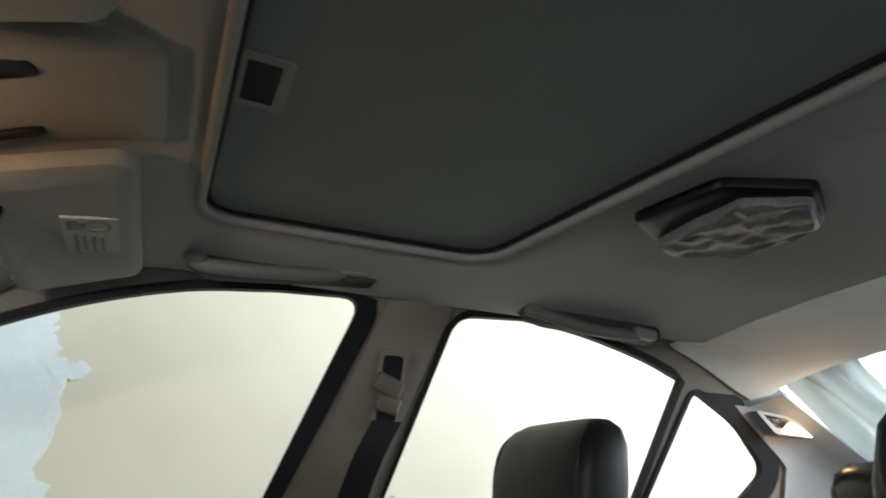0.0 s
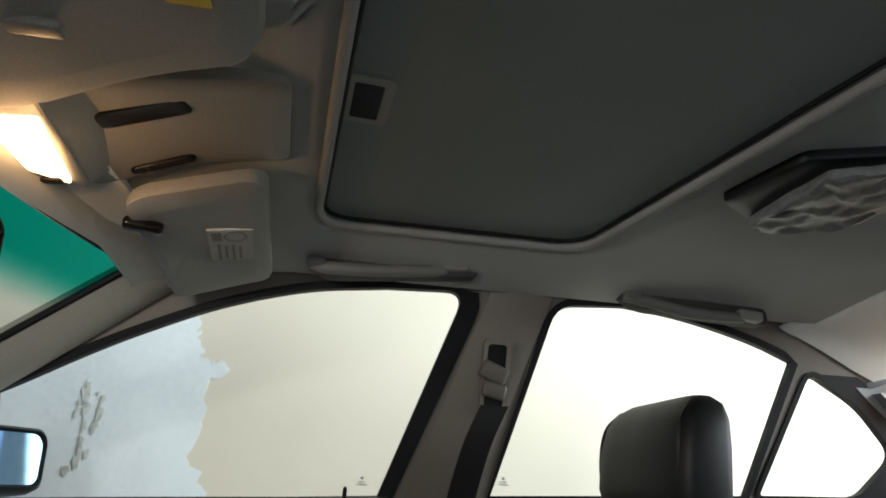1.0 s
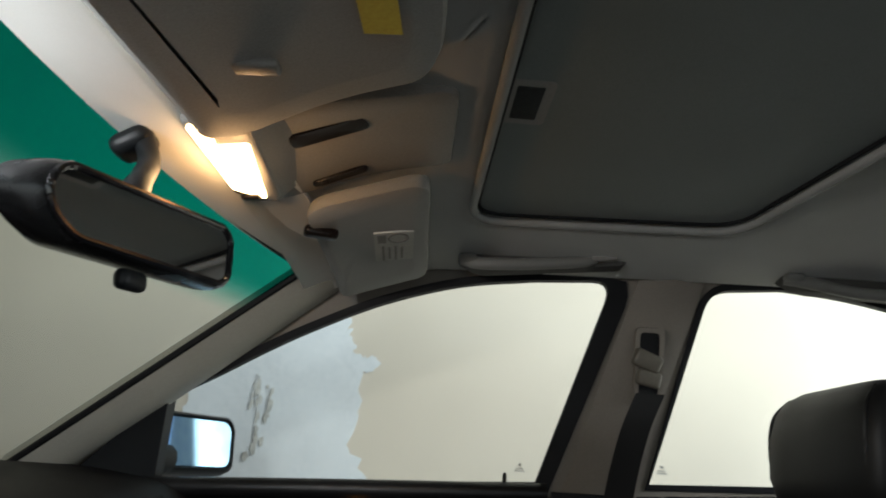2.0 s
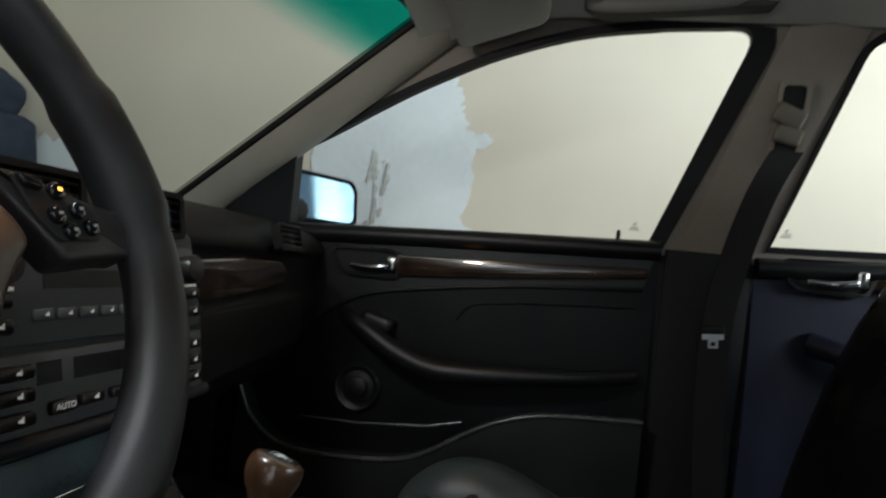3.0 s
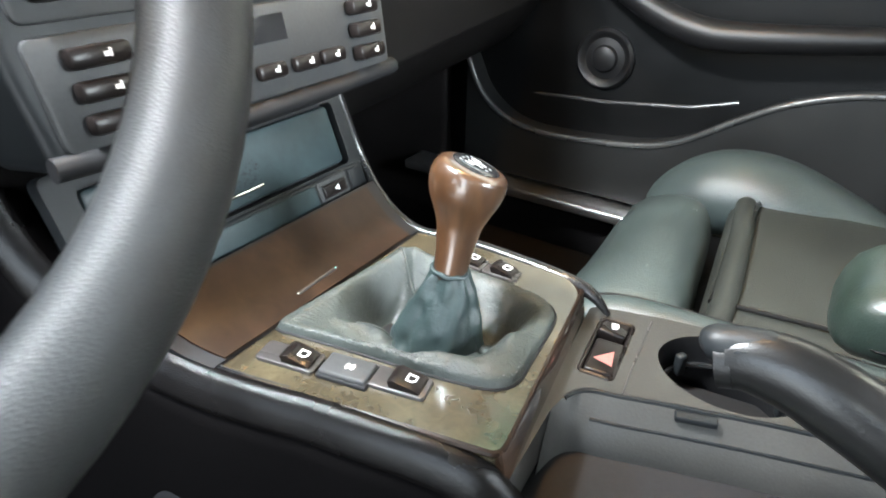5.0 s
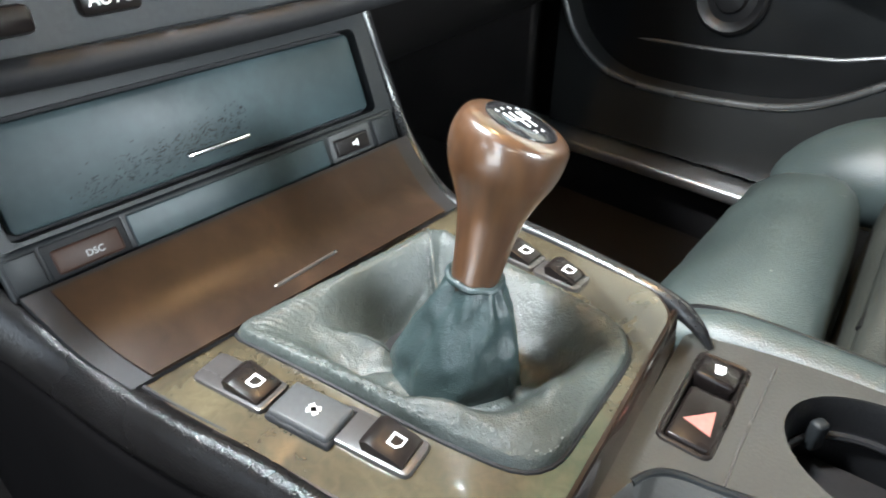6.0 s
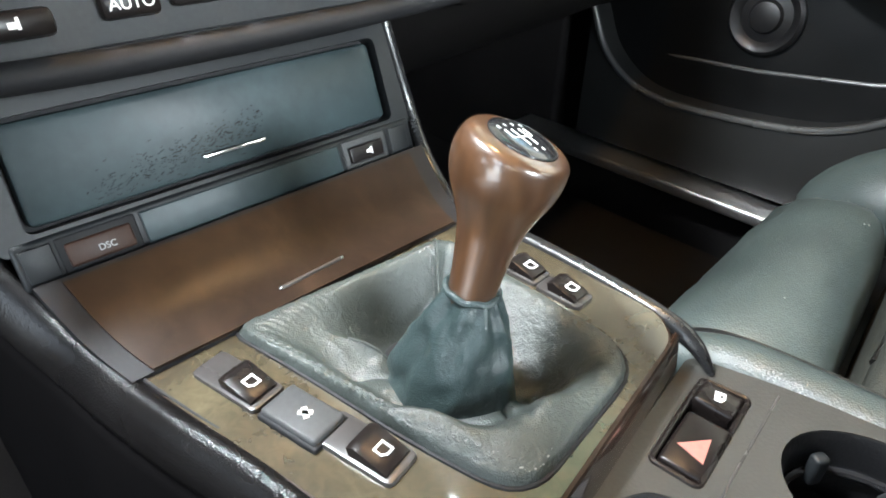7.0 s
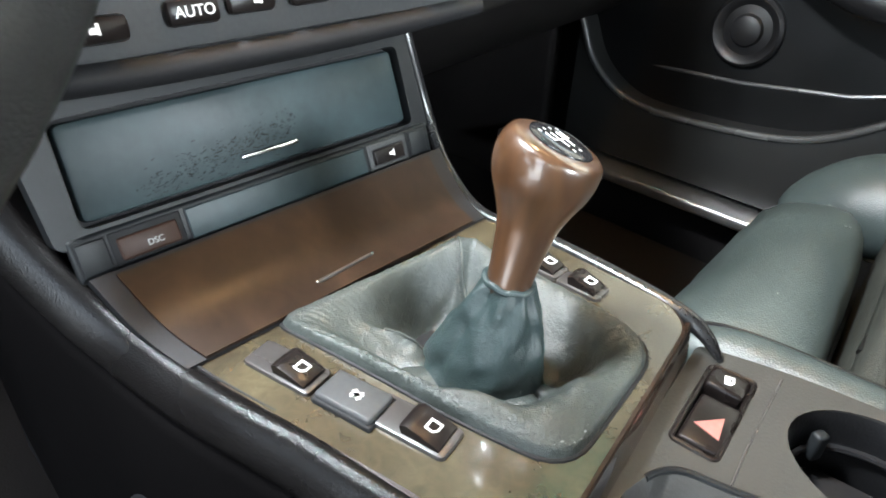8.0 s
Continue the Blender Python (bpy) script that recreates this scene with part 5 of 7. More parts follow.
def knee_section(q, drop):
    """Steep side below the shoulder."""
    rows_ = [(0.008, -0.018), (-0.0140, -0.0168), (-0.0165, -0.0190), (-0.0178, -0.030), (-0.0190, -0.060), (-0.020, -drop), (0.012, -drop)]
    return [(q.x + 0.16 * dy, q.y + dy, q.z + dz) for dy, dz in rows_]


left_pad = curve([(-0.215, -0.120, 0.78), (-0.185, -0.119, 0.715), (-0.155, -0.115, 0.660), (-0.123, -0.104, 0.628), (-0.098, -0.0945, 0.611), (-0.066, -0.0875, 0.6045), (-0.030, -0.0795, 0.6035), (0.0, -0.0715, 0.6030), (0.030, -0.0655, 0.6022), (0.060, -0.0590, 0.6005), (0.084, -0.0545, 0.596), (0.098, -0.0515, 0.584), (0.112, -0.0495, 0.560)], 8)
part("left_bolster", skin([left_section(q) for q in left_pad]), PADHIDE, cons, "padded black leather edge", smooth=75)
part("knee_panel", skin([knee_section(q, 0.30 if q.z > 0.60 else 0.28) for q in left_pad]), KNEE, cons, "matt black knee panel, shade in its colour", smooth=60)
part("bolster_seam", tube([q + Vector((0, 0.0006, 0.0004)) for q in left_pad[30:84]], 0.0009, 6), RUBBER, cons, "dark joint beside the wood")
right_pad = curve([(-0.175, 0.112, 0.76), (-0.150, 0.111, 0.700), (-0.134, 0.117, 0.648), (-0.110, 0.113, 0.618), (-0.07, 0.103, 0.604), (-0.03, 0.109, 0.603), (0.02, 0.1095, 0.602), (0.056, 0.1085, 0.600), (0.074, 0.1080, 0.5945), (0.086, 0.1075, 0.584)], 6)
part("right_edge", tube(right_pad, [0.0046 * min(1.0, (len(right_pad) - i) / 9) ** 0.5 for i in range(len(right_pad))], 14), GLOSSEDGE, cons, "rounded dark console edge")

wood_out = rounded([(-0.069, -0.0865, 0), (-0.067, 0.098, 0), (-0.03, 0.105, 0), (0.056, 0.1035, 0), (0.0692, 0.092, 0), (0.0902, -0.0545, 0), (0.03, -0.0665, 0), (-0.045, -0.0835, 0)], [0.004, 0.006, 0.03, 0.02, 0.010, 0.006, 0.03, 0.02], 5)
boot_out = rounded([(-0.0655, -0.0475, 0), (-0.0575, 0.0675, 0), (-0.010, 0.0730, 0), (0.068, 0.0700, 0), (0.0775, -0.0185, 0), (0.035, -0.0295, 0), (-0.010, -0.0365, 0)], [0.009, 0.006, 0.03, 0.024, 0.018, 0.03, 0.03], 6)
BZ = 0.6045
ZR_ = 0.5835
part("wood_plate", plate([tuple(q[:2]) for q in wood_out], [[tuple(q[:2]) for q in [p + (Vector((0.004, 0.016, 0)) - p) * 0.08 for p in boot_out]]], lambda u, v, d: (u, v, BZ - d), 0.032), WOOD, cons, "glossy olive-brown burl wood plate")
part("wood_edge", tube([(q.x, q.y, BZ - 0.0022) for q in wood_out], 0.0020, 8, True), LIDWOOD, cons)
rear_x = lambda y: 0.0824 - 0.143 * y
part("rear_edge", skin([[(rear_x(y), y, BZ - 0.0004), (rear_x(y) + 0.0016, y, BZ - 0.0020), (rear_x(y) + 0.0046, y, ZR_ + 0.0010), (rear_x(y) + 0.0046, y, ZR_ - 0.012), (rear_x(y) - 0.002, y, ZR_ - 0.012), (rear_x(y) - 0.002, y, BZ - 0.003)] for y in span(-0.054, 0.098, 16)]), DOORWOOD, cons, "dark polished rear edge of the wood plate")

# gaiter
gait = thing("gear_gaiter", "wrinkled dark green-black leather gear lever gaiter", "gaiter", (0.0, 0.015, 0.605))
NECK = Vector((0.0174, 0.0162, 0.6425))
bo = []
for a, b in zip(boot_out, boot_out[1:] + boot_out[:1]):
    k = max(1, int((b - a).length / 0.0026))
    bo += [a.lerp(b, i / k) for i in range(k)]
ctr = Vector((0.010, 0.017, 0))


def ease(a, b, x):
    x = max(0.0, min(1.0, (x - a) / (b - a)))
    return x * x * (3 - 2 * x)


def bump_at(ang, deg, wide):
    """1 at the bearing deg, fading to both sides."""
    off = (ang - radians(deg) + math.pi) % (2 * math.pi) - math.pi
    return math.exp(-(off / radians(wide)) ** 2)


def fold_at(ang, deg, wide):
    """The same with a sharp crest."""
    off = (ang - radians(deg) + math.pi) % (2 * math.pi) - math.pi
    return math.exp(-math.hypot(off, 0.018) / radians(wide))


FOOT = 0.88                 # share of the way in at which the sleeve begins
STEPS = [0, 0.0, 0.012, 0.03, 0.05, 0.07, 0.09, 0.11, 0.135, 0.16, 0.19] + [0.19 + (FOOT - 0.19) * k / 22 for k in range(1, 23)]
UP = [k / 20 for k in range(1, 21)]


def gaiter_point(q, run, t, up):
    """One point of the leather: t from the rim (0) to the sleeve's foot (FOOT), then up the sleeve to the neck."""
    d = q - ctr
    ang = math.atan2(d.y, d.x)
    out_ = Vector((math.cos(ang), math.sin(ang), 0))
    front, rear = bump_at(ang, 166, 52), bump_at(ang, -12, 30) + bump_at(ang, -48, 30)
    near, far = bump_at(ang, -95, 38), bump_at(ang, 70, 40)
    foot_r = 0.0240 + 0.0045 * bump_at(ang, 20, 60) + 0.004 * bump_at(ang, -140, 35)
    foot_c = Vector((0.0125, 0.0125, 0))
    foot = foot_c + out_ * foot_r
    deep = -0.0400 * front - 0.0175 * near - 0.0165 * far - 0.0150 * bump_at(ang, 36, 24) - 0.010 * min(1, rear)
    flat = Vector((q.x, q.y, 0)).lerp(foot, min(1, t / FOOT))
    # rolled rim, then the fall into the well; behind the lever the leather stands up as a cushion
    roll = 0.0058 * ease(-0.012, 0.055, t) * (0.75 + 0.45 * near)
    begin = 0.10 + 0.26 * min(1, rear)
    fall = deep * ease(begin, 0.80 - 0.38 * front, t)
    cushion = 0.0065 * min(1, rear) * math.sin(math.pi * min(1, t / 0.78)) ** 1.4
    z = roll + fall + cushion
    if t == 0 and up < -0.5:
        z = -0.004
    # folds: from the front corner to the neck, and the flap on the driver's side
    mid_ = math.sin(math.pi * min(1, t / FOOT * 0.92)) if up <= 0 else max(0, 1 - up * 1.5) * 0.25
    seam_fold = fold_at(ang, 134 + 8 * math.sin(3 * t), 10) * 0.0215 * mid_
    flap = fold_at(ang, -146 - 16 * t, 10) * 0.0165 * mid_ * ease(0.25, 0.65, t)
    tuck = -fold_at(ang, -128 - 10 * t, 8) * 0.0095 * mid_ * ease(0.35, 0.7, t)
    crease = -fold_at(ang, -6 + 22 * (t - 0.6), 3.2) * 0.0060 * ease(0.30, 0.55, t) * (1 - ease(0.80, 0.95, t))
    z += seam_fold + flap + tuck + crease
    soft_ = noise.noise(Vector((flat.x * 34, flat.y * 34, 2.1)))
    z += (0.0022 * soft_ - 0.0026 * abs(noise.noise(Vector((flat.x * 75, flat.y * 75, 5.7))))) * ease(0.12, 0.4, t)
    # short cross wrinkles where the leather is pulled over the rim
    if up <= 0:
        z += 0.0011 * noise.noise(Vector((run * 420 + t * 55, t * 9, 1.3))) * ease(0.0, 0.03, t) * (1 - ease(0.16, 0.32, t)) * (0.5 + near)
        return Vector((flat.x, flat.y, BZ + z))
    rise = NECK.z - BZ
    top_z = rise
    zz = z + (top_z - z) * up
    lean = foot_c.lerp(Vector((NECK.x, NECK.y, 0)), ease(0, 1, up) * 0.5 + up * 0.5)
    neck_r = 0.0098
    rad = neck_r + (foot_r - neck_r) * (1 - up ** 1.35) ** 0.9
    rad -= 0.0012 * math.sin(math.pi * up) * bump_at(ang, 100, 60)
    ridge = 0.0030 * bump_at(ang, -150 + 25 * up, 13) + 0.0022 * bump_at(ang, 134, 12) - 0.0022 * bump_at(ang, -118 + 20 * up, 10) + 0.0016 * bump_at(ang, -55 + 40 * up, 16) - 0.0016 * bump_at(ang, -20 + 30 * up, 9)
    gather = 0.0010 * math.sin(9 * ang + 2 * math.sin(2 * ang)) * ease(0.55, 0.85, up) * (1 - ease(0.93, 1.0, up))
    drag = -0.0024 * abs(noise.noise(Vector((out_.x * 1.1 + 3, out_.y * 1.1, up * 3.2 + out_.x * 0.8)))) + 0.0011 * noise.noise(Vector((out_.x * 2.4, out_.y * 2.4, up * 6 + 4)))
    rad += ridge * (1 - up) ** 0.5 * ease(0, 0.12, up) + gather + drag * (1 - ease(0.85, 1.0, up))
    p = lean + out_ * rad
    return Vector((p.x, p.y, BZ + zz))


fine = []
for a, b in zip(bo, bo[1:] + bo[:1]):
    fine += [a.lerp(b, k / 4) for k in range(4)]
runs = [0.0]
for a, b in zip(fine, fine[1:]):
    runs.append(runs[-1] + (b - a).length)
hide_rows = [[gaiter_point(q, r_, t, -1.0 if k == 0 else 0.0) for q, r_ in zip(fine, runs)] for k, t in enumerate(STEPS)]
sleeve_rows = [[gaiter_point(q, r_, FOOT, u) for q, r_ in zip(fine, runs)] for u in UP]
part("sleeve", skin([hide_rows[-1]] + sleeve_rows, False, False), SLEEVEHIDE, gait, "creased teal-black leather sleeve", smooth=80)
part("hide", skin(hide_rows, False, False), BOOTHIDE, gait, smooth=80)
part("neck_band", tube([(NECK.x + 0.0104 * math.cos(t), NECK.y + 0.0104 * math.sin(t), NECK.z - 0.0006 - 0.0010 * math.cos(t) - 0.0014 * math.sin(t) + 0.0004 * math.sin(7 * t)) for t in span(0, 2 * math.pi, 49)[:-1]], 0.0014, 8, True), SLEEVEHIDE, gait, "gathered leather neck")
ci = min(range(len(fine)), key=lambda i: (fine[i] - Vector((-0.0575, 0.0675, 0))).length)
seam = [hide_rows[i][ci] + Vector((0, 0, 0.0004)) for i in range(5, len(STEPS), 2)] + [r_[ci] + Vector((-0.0004, 0.0003, 0.0002)) for r_ in sleeve_rows[::4]]
part("seam", tube(seam, 0.0008, 6), BOOTHIDE, gait)
part("rim_joint", tube([(q.x, q.y, BZ + 0.0001) for q in boot_out], 0.0011, 8, True), RUBBER, gait, "dark joint between leather and wood")
for off in (-0.0026, 0.0026):
    for a, b_ in zip(seam, seam[1:]):
        part("stitch", tube([a.lerp(b_, 0.15) + Vector((off * 0.7, off * 0.7, 0.0004)), a.lerp(b_, 0.7) + Vector((off * 0.7, off * 0.7, 0.0004))], 0.00030, 5), GREYTRIM, gait)
flap_line = [hide_rows[k][min(range(len(fine)), key=lambda i, g=radians(-146 - 16 * STEPS[k]): abs((math.atan2(fine[i].y - ctr.y, fine[i].x - ctr.x) - g + math.pi) % (2 * math.pi) - math.pi))] + Vector((0, 0, 0.0003)) for k in range(20, len(STEPS))]
part("flap_edge", tube(flap_line, 0.0008, 6), BOOTHIDE, gait, "folded leather flap edge")
wear = random.Random(5)
chips = []
for k in range(22):
    row_ = hide_rows[wear.choice((2, 3, 3, 4, 4, 5, 6))]
    a0_ = radians(-30 + 20 * wear.random())
    q = min(row_, key=lambda p: abs(math.atan2(p.y - ctr.y, p.x - ctr.x) - a0_))
    big_ = 0.00014 + 0.00055 * wear.random() ** 4
    M = Matrix.Translation(q) @ Matrix.Rotation(a0_ + wear.gauss(1.57, 0.5), 4, "Z") @ Matrix.Diagonal((big_ * (1 + 1.6 * wear.random()), big_, 0.00022, 1))
    ch_ = bmesh.new()
    bmesh.ops.create_icosphere(ch_, subdivisions=1, radius=1.0, matrix=M)
    for v in ch_.verts:
        v.co += Vector((wear.gauss(0, 0.00010), wear.gauss(0, 0.00010), 0))
    chips.append(ch_)
tagged(part("worn_edge", merge(*chips), RUBBED, gait, "leather worn white along the rim"), kind="stuff")

# lever
lev = thing("gear_lever", "polished brown wooden gear knob with a shift pattern disc", "gear lever", (0.018, 0.018, 0.64))
AX = Vector((0.0115, 0.0205, 0.063)).normalized()
KM = plane((0.0174, 0.0160, 0.6415), (1, 0, 0), AX.cross(Vector((1, 0, 0))))
prof_k = [(0.0086, -0.006), (0.0093, -0.003), (0.0098, 0.003), (0.0104, 0.010), (0.0114, 0.018), (0.0130, 0.0265), (0.0160, 0.0340), (0.0192, 0.0405), (0.0211, 0.0465), (0.0217, 0.0515), (0.0213, 0.0562), (0.0194, 0.0610), (0.0160, 0.0652), (0.0112, 0.0680), (0.0055, 0.0693), (0.0008, 0.0696)]
pk = curve([(*q, 0) for q in prof_k], 5)
b = lathe([(q.x, q.y) for q in pk], KM, 72)
HEAD = KM @ Vector((0, 0, 0.0495))
TOPN = Vector((0.27, 0.26, 0.92)).normalized()
for v in b.verts:
    over_ = (v.co - HEAD).dot(TOPN) - 0.0078
    if over_ > 0:
        v.co -= TOPN * (over_ - 0.0046 * (1 - math.exp(-over_ / 0.0046)))
part("knob", b, KNOBWOOD, lev, "polished brown wood knob", smooth=60)
DISC = plane(HEAD + TOPN * 0.0117, (1, 0, -0.3), TOPN.cross(Vector((1, 0, -0.3)))) @ Matrix.Diagonal((0.64, 0.64, 0.64, 1))
part("disc", lathe([(0.0205, -0.002), (0.0205, 0.0006), (0.0195, 0.0014), (0.012, 0.0021), (0.001, 0.0023)], DISC, 40), GLOSS, lev, "glossy black shift pattern disc")
part("disc_ring", tube([DISC @ Vector((0.0207 * math.cos(t), 0.0207 * math.sin(t), 0.0004)) for t in span(0, 2 * math.pi, 41)[:-1]], 0.0006, 6, True), GLOSS, lev)
# pattern: forward is -x, passenger side is +y
for y0, x0, x1 in ((-0.0035, -0.0075, 0.0075), (0.0035, -0.0075, 0.0075)):
    part("pattern_line", rbox((x1 - x0, 0.0005, 0.0003), DISC @ Matrix.Translation(((x0 + x1) / 2, y0, 0.0024)), 0), WHITE, lev)
part("pattern_line", rbox((0.0005, 0.018, 0.0003), DISC @ Matrix.Translation((0, -0.0012, 0.0024)), 0), WHITE, lev)
part("pattern_line", rbox((0.0075, 0.0005, 0.0003), DISC @ Matrix.Translation((-0.00375, -0.0100, 0.0024)), 0), WHITE, lev)
part("pattern_line", rbox((0.0075, 0.0005, 0.0003), DISC @ Matrix.Translation((-0.00375, 0.0078, 0.0024)), 0), WHITE, lev)
for ch, x, y in (("R", -0.0105, -0.0115), ("1", -0.0118, -0.0042), ("2", 0.0118, -0.0042), ("3", -0.0118, 0.0030), ("4", 0.0118, 0.0034), ("5", -0.0105, 0.0100)):
    words(ch, 0.0036, DISC @ Matrix.Translation((x, y, 0.0022)) @ Matrix.Rotation(radians(90), 4, "Z"), DIMWHITE, "lettering", lev)


# window switches on the wood plate
def window_switch(cx, cy, turn, w=0.0185, l=0.0165, base=0.014, tail=-1):
    s = thing("window_switch", "small dark brown rocker window switch with a white symbol", "switch", (cx, cy, BZ), group="window switches")
    M = Matrix.Translation((cx, cy, BZ)) @ Matrix.Rotation(turn, 4, "Z")
    part("base_plate", prism([tuple(q[:2]) for q in rounded([(-l / 2 - 0.003 - (base if tail < 0 else 0), -w / 2 + 0.001, 0), (l / 2 + 0.003, -w / 2 + 0.001, 0), (l / 2 + 0.003, w / 2 - 0.001, 0), (-l / 2 - 0.003 - (base if tail < 0 else 0), w / 2 - 0.001, 0)], 0.003)], M, 0.0022, 0.001), GREYTRIM, s, "grey switch base")
    lp = []
    for y in span(-w / 2 + 0.0025, w / 2 - 0.0025, 7):
        e = 0.0006 if abs(y) > w / 2 - 0.003 else 0
        lp.append([(x, y, z - e) for x, z in ((-l / 2, 0.002), (-l / 2 - 0.001, 0.0064), (-l / 2 + 0.002, 0.0080), (-l * 0.2, 0.0071), (l * 0.1, 0.0058), (l * 0.35, 0.0049), (l / 2, 0.0036), (l / 2, 0.002))])
    b = skin([[M @ Vector(q) for q in lo] for lo in lp])
    rk = part("rocker", b, BUTTON, s, "glossy dark brown rocker", smooth=50)
    S = M @ Matrix.Translation((0.0018, 0, 0.0059)) @ Matrix.Rotation(radians(9.0), 4, "Y") @ Matrix.Rotation(radians(-90), 4, "Z")
    o = [(-0.0027, -0.0026), (0.0027, -0.0026), (0.0027, 0.0012), (0.0008, 0.0028), (-0.0027, 0.0028)]
    i = [(-0.0020, -0.0018), (0.0020, -0.0018), (0.0020, 0.0009), (0.0005, 0.0021), (-0.0020, 0.0021)]
    part("symbol", plate(o, [i], lambda u, v, d: S @ Vector((u, v, d)), 0.0004), WHITE, rk)
    return s


window_switch(-0.0295, -0.0585, radians(12))
window_switch(0.0300, -0.0420, radians(12))
window_switch(-0.0060, 0.0830, radians(2), 0.0165, 0.0150, 0.004)
window_switch(0.0190, 0.0832, radians(2), 0.0165, 0.0150, 0.004)
lock = thing("lockout_switch", "flat dark square window lockout switch", "switch", (-0.003, -0.052, BZ))
LKM = Matrix.Translation((-0.0025, -0.0518, BZ)) @ Matrix.Rotation(radians(12), 4, "Z")
part("base_plate", rbox((0.0295, 0.0190, 0.003), LKM @ Matrix.Translation((0, 0, 0.001)), 0.001), RUBBER, lock)
pad = part("pad", rbox((0.0275, 0.0168, 0.005), LKM @ Matrix.Translation((0, 0, 0.0025)), 0.0015), PANEL, lock)
for a, w, h in ((35, 0.0056, 0.0022), (-35, 0.0056, 0.0022)):
    part("symbol", rbox((w, h, 0.0004), LKM @ Matrix.Translation((0.0015, 0.0, 0.0051)) @ Matrix.Rotation(radians(a), 4, "Z"), 0), DIMWHITE, pad)

# rear part of the console: hazard and lock switches, cup holder, tray
ZR = 0.5835
tray = thing("console_tray", "scuffed black console tray with a round cup holder", "console tray", (0.15, 0.05, 0.55))
side_line = [(0.0905, 0.006), (0.094, 0.024), (0.102, 0.034), (0.12, 0.0395), (0.154, 0.0510), (0.214, 0.069), (0.30, 0.090), (0.50, 0.118)]
outr = rounded([(0.0940, -0.050, 0), (0.0920, -0.050, 0), (0.0720, 0.112, 0), (0.12, 0.127, 0), (0.20, 0.138, 0), (0.50, 0.15, 0)] + [(*q, 0) for q in reversed(side_line)], [0.001, 0.001, 0.006, 0.03, 0.02, 0.01, 0.01, 0.02, 0.02, 0.02, 0.006, 0.006, 0.004, 0.002], 4)
CUP = (0.166, 0.090)
cup_ring = [(CUP[0] + 0.041 * math.cos(t), CUP[1] + 0.002 + 0.033 * math.sin(t)) for t in span(0, 2 * math.pi, 41)[:-1]]
hzhole = [tuple(q[:2]) for q in rounded([(0.0903, 0.0450, 0), (0.0840, 0.1020, 0), (0.1045, 0.1050, 0), (0.1100, 0.0465, 0)], 0.003)]
part("top", plate([tuple(q[:2]) for q in outr], [cup_ring, hzhole], lambda u, v, d: (u, v, ZR - d), 0.03), TRAYBLACK, tray)
part("cup", lathe([(0.0405, 0.0), (0.0385, -0.004), (0.0375, -0.02), (0.036, -0.05), (0.030, -0.055), (0.002, -0.055)], Matrix.Translation((CUP[0], CUP[1] + 0.002, ZR - 0.001)) @ Matrix.Diagonal((1, 0.82, 1, 1)), 40, False), SOFT, tray, "deep black cup holder")
for a in (150, 250, 20):
    part("cup_spring", rbox((0.006, 0.007, 0.016), Matrix.Translation((CUP[0] + 0.0335 * math.cos(radians(a)), CUP[1] + 0.002 + 0.0275 * math.sin(radians(a)), ZR - 0.016)) @ Matrix.Rotation(radians(a), 4, "Z"), 0.002), SATIN, tray, "sprung cup holder tab")
part("cup_ledge", tube([(CUP[0] + 0.0365 * math.cos(t), CUP[1] + 0.002 + 0.0295 * math.sin(t), ZR - 0.020) for t in span(0, 2 * math.pi, 41)[:-1]], 0.0022, 8, True), GLOSS, tray, "glossy inner ledge")
edge_line = curve([(*q, ZR) for q in side_line], 4)
part("side_face", skin([[q, q + Vector((0.0008, -0.0022, -0.0012)), q + Vector((0.0015, -0.009, -0.014)), q + Vector((0.002, -0.011, -0.016)), q + Vector((0.002, -0.016, -0.034)), q + Vector((0.002, -0.018, -0.05)), q + Vector((0.0, 0.004, -0.05)), q + Vector((0.0, 0.004, -0.004))] for q in edge_line]), TRAYBLACK, tray, "sloping driver's side of the tray")
part("edge_roll", tube([q + Vector((0.0003, -0.0010, -0.0010)) for q in edge_line[3:]], 0.0016, 8), SATIN, tray, "worn shiny tray edge")
part("edge_roll", tube([q + Vector((0.0017, -0.0098, -0.0145)) for q in edge_line[9:]], 0.0010, 8), SATIN, tray)
part("catch", rbox((0.022, 0.010, 0.004), Matrix.Translation((0.158, 0.0485, ZR - 0.0035)) @ Matrix.Rotation(radians(17), 4, "Z"), 0.001), SATIN, tray, "small tab at the cup holder's edge")
part("joint", tube([(0.1125, 0.117, ZR + 0.0002), (0.117, 0.060, ZR + 0.0002), (0.1195, 0.0395, ZR + 0.0002)], 0.0005, 6), GREYTRIM, tray, "worn pale panel joint")

hz = thing("hazard_switch_panel", "recessed panel with a central lock switch and a faded hazard switch", "switch panel", (0.096, 0.075, ZR))
part("frame", tube([(q[0], q[1], ZR) for q in hzhole], 0.0014, 8, True), BUTTON, hz, "thin glossy frame")
part("well", rbox((0.024, 0.060, 0.002), Matrix.Translation((0.0975, 0.0750, ZR - 0.007)), 0), RUBBER, hz)
UM = plane((0.0953, 0.0930, ZR + 0.0005), (0.99, 0.08, -0.06), (-0.08, 0.99, 0))
lk = part("lock_switch", rbox((0.0180, 0.0150, 0.010), UM @ Matrix.Translation((0, 0, -0.002)), 0.002), BUTTON, hz, "glossy black central lock switch")
S = UM @ Matrix.Translation((0, 0, 0.0032)) @ Matrix.Rotation(radians(-75), 4, "Z")
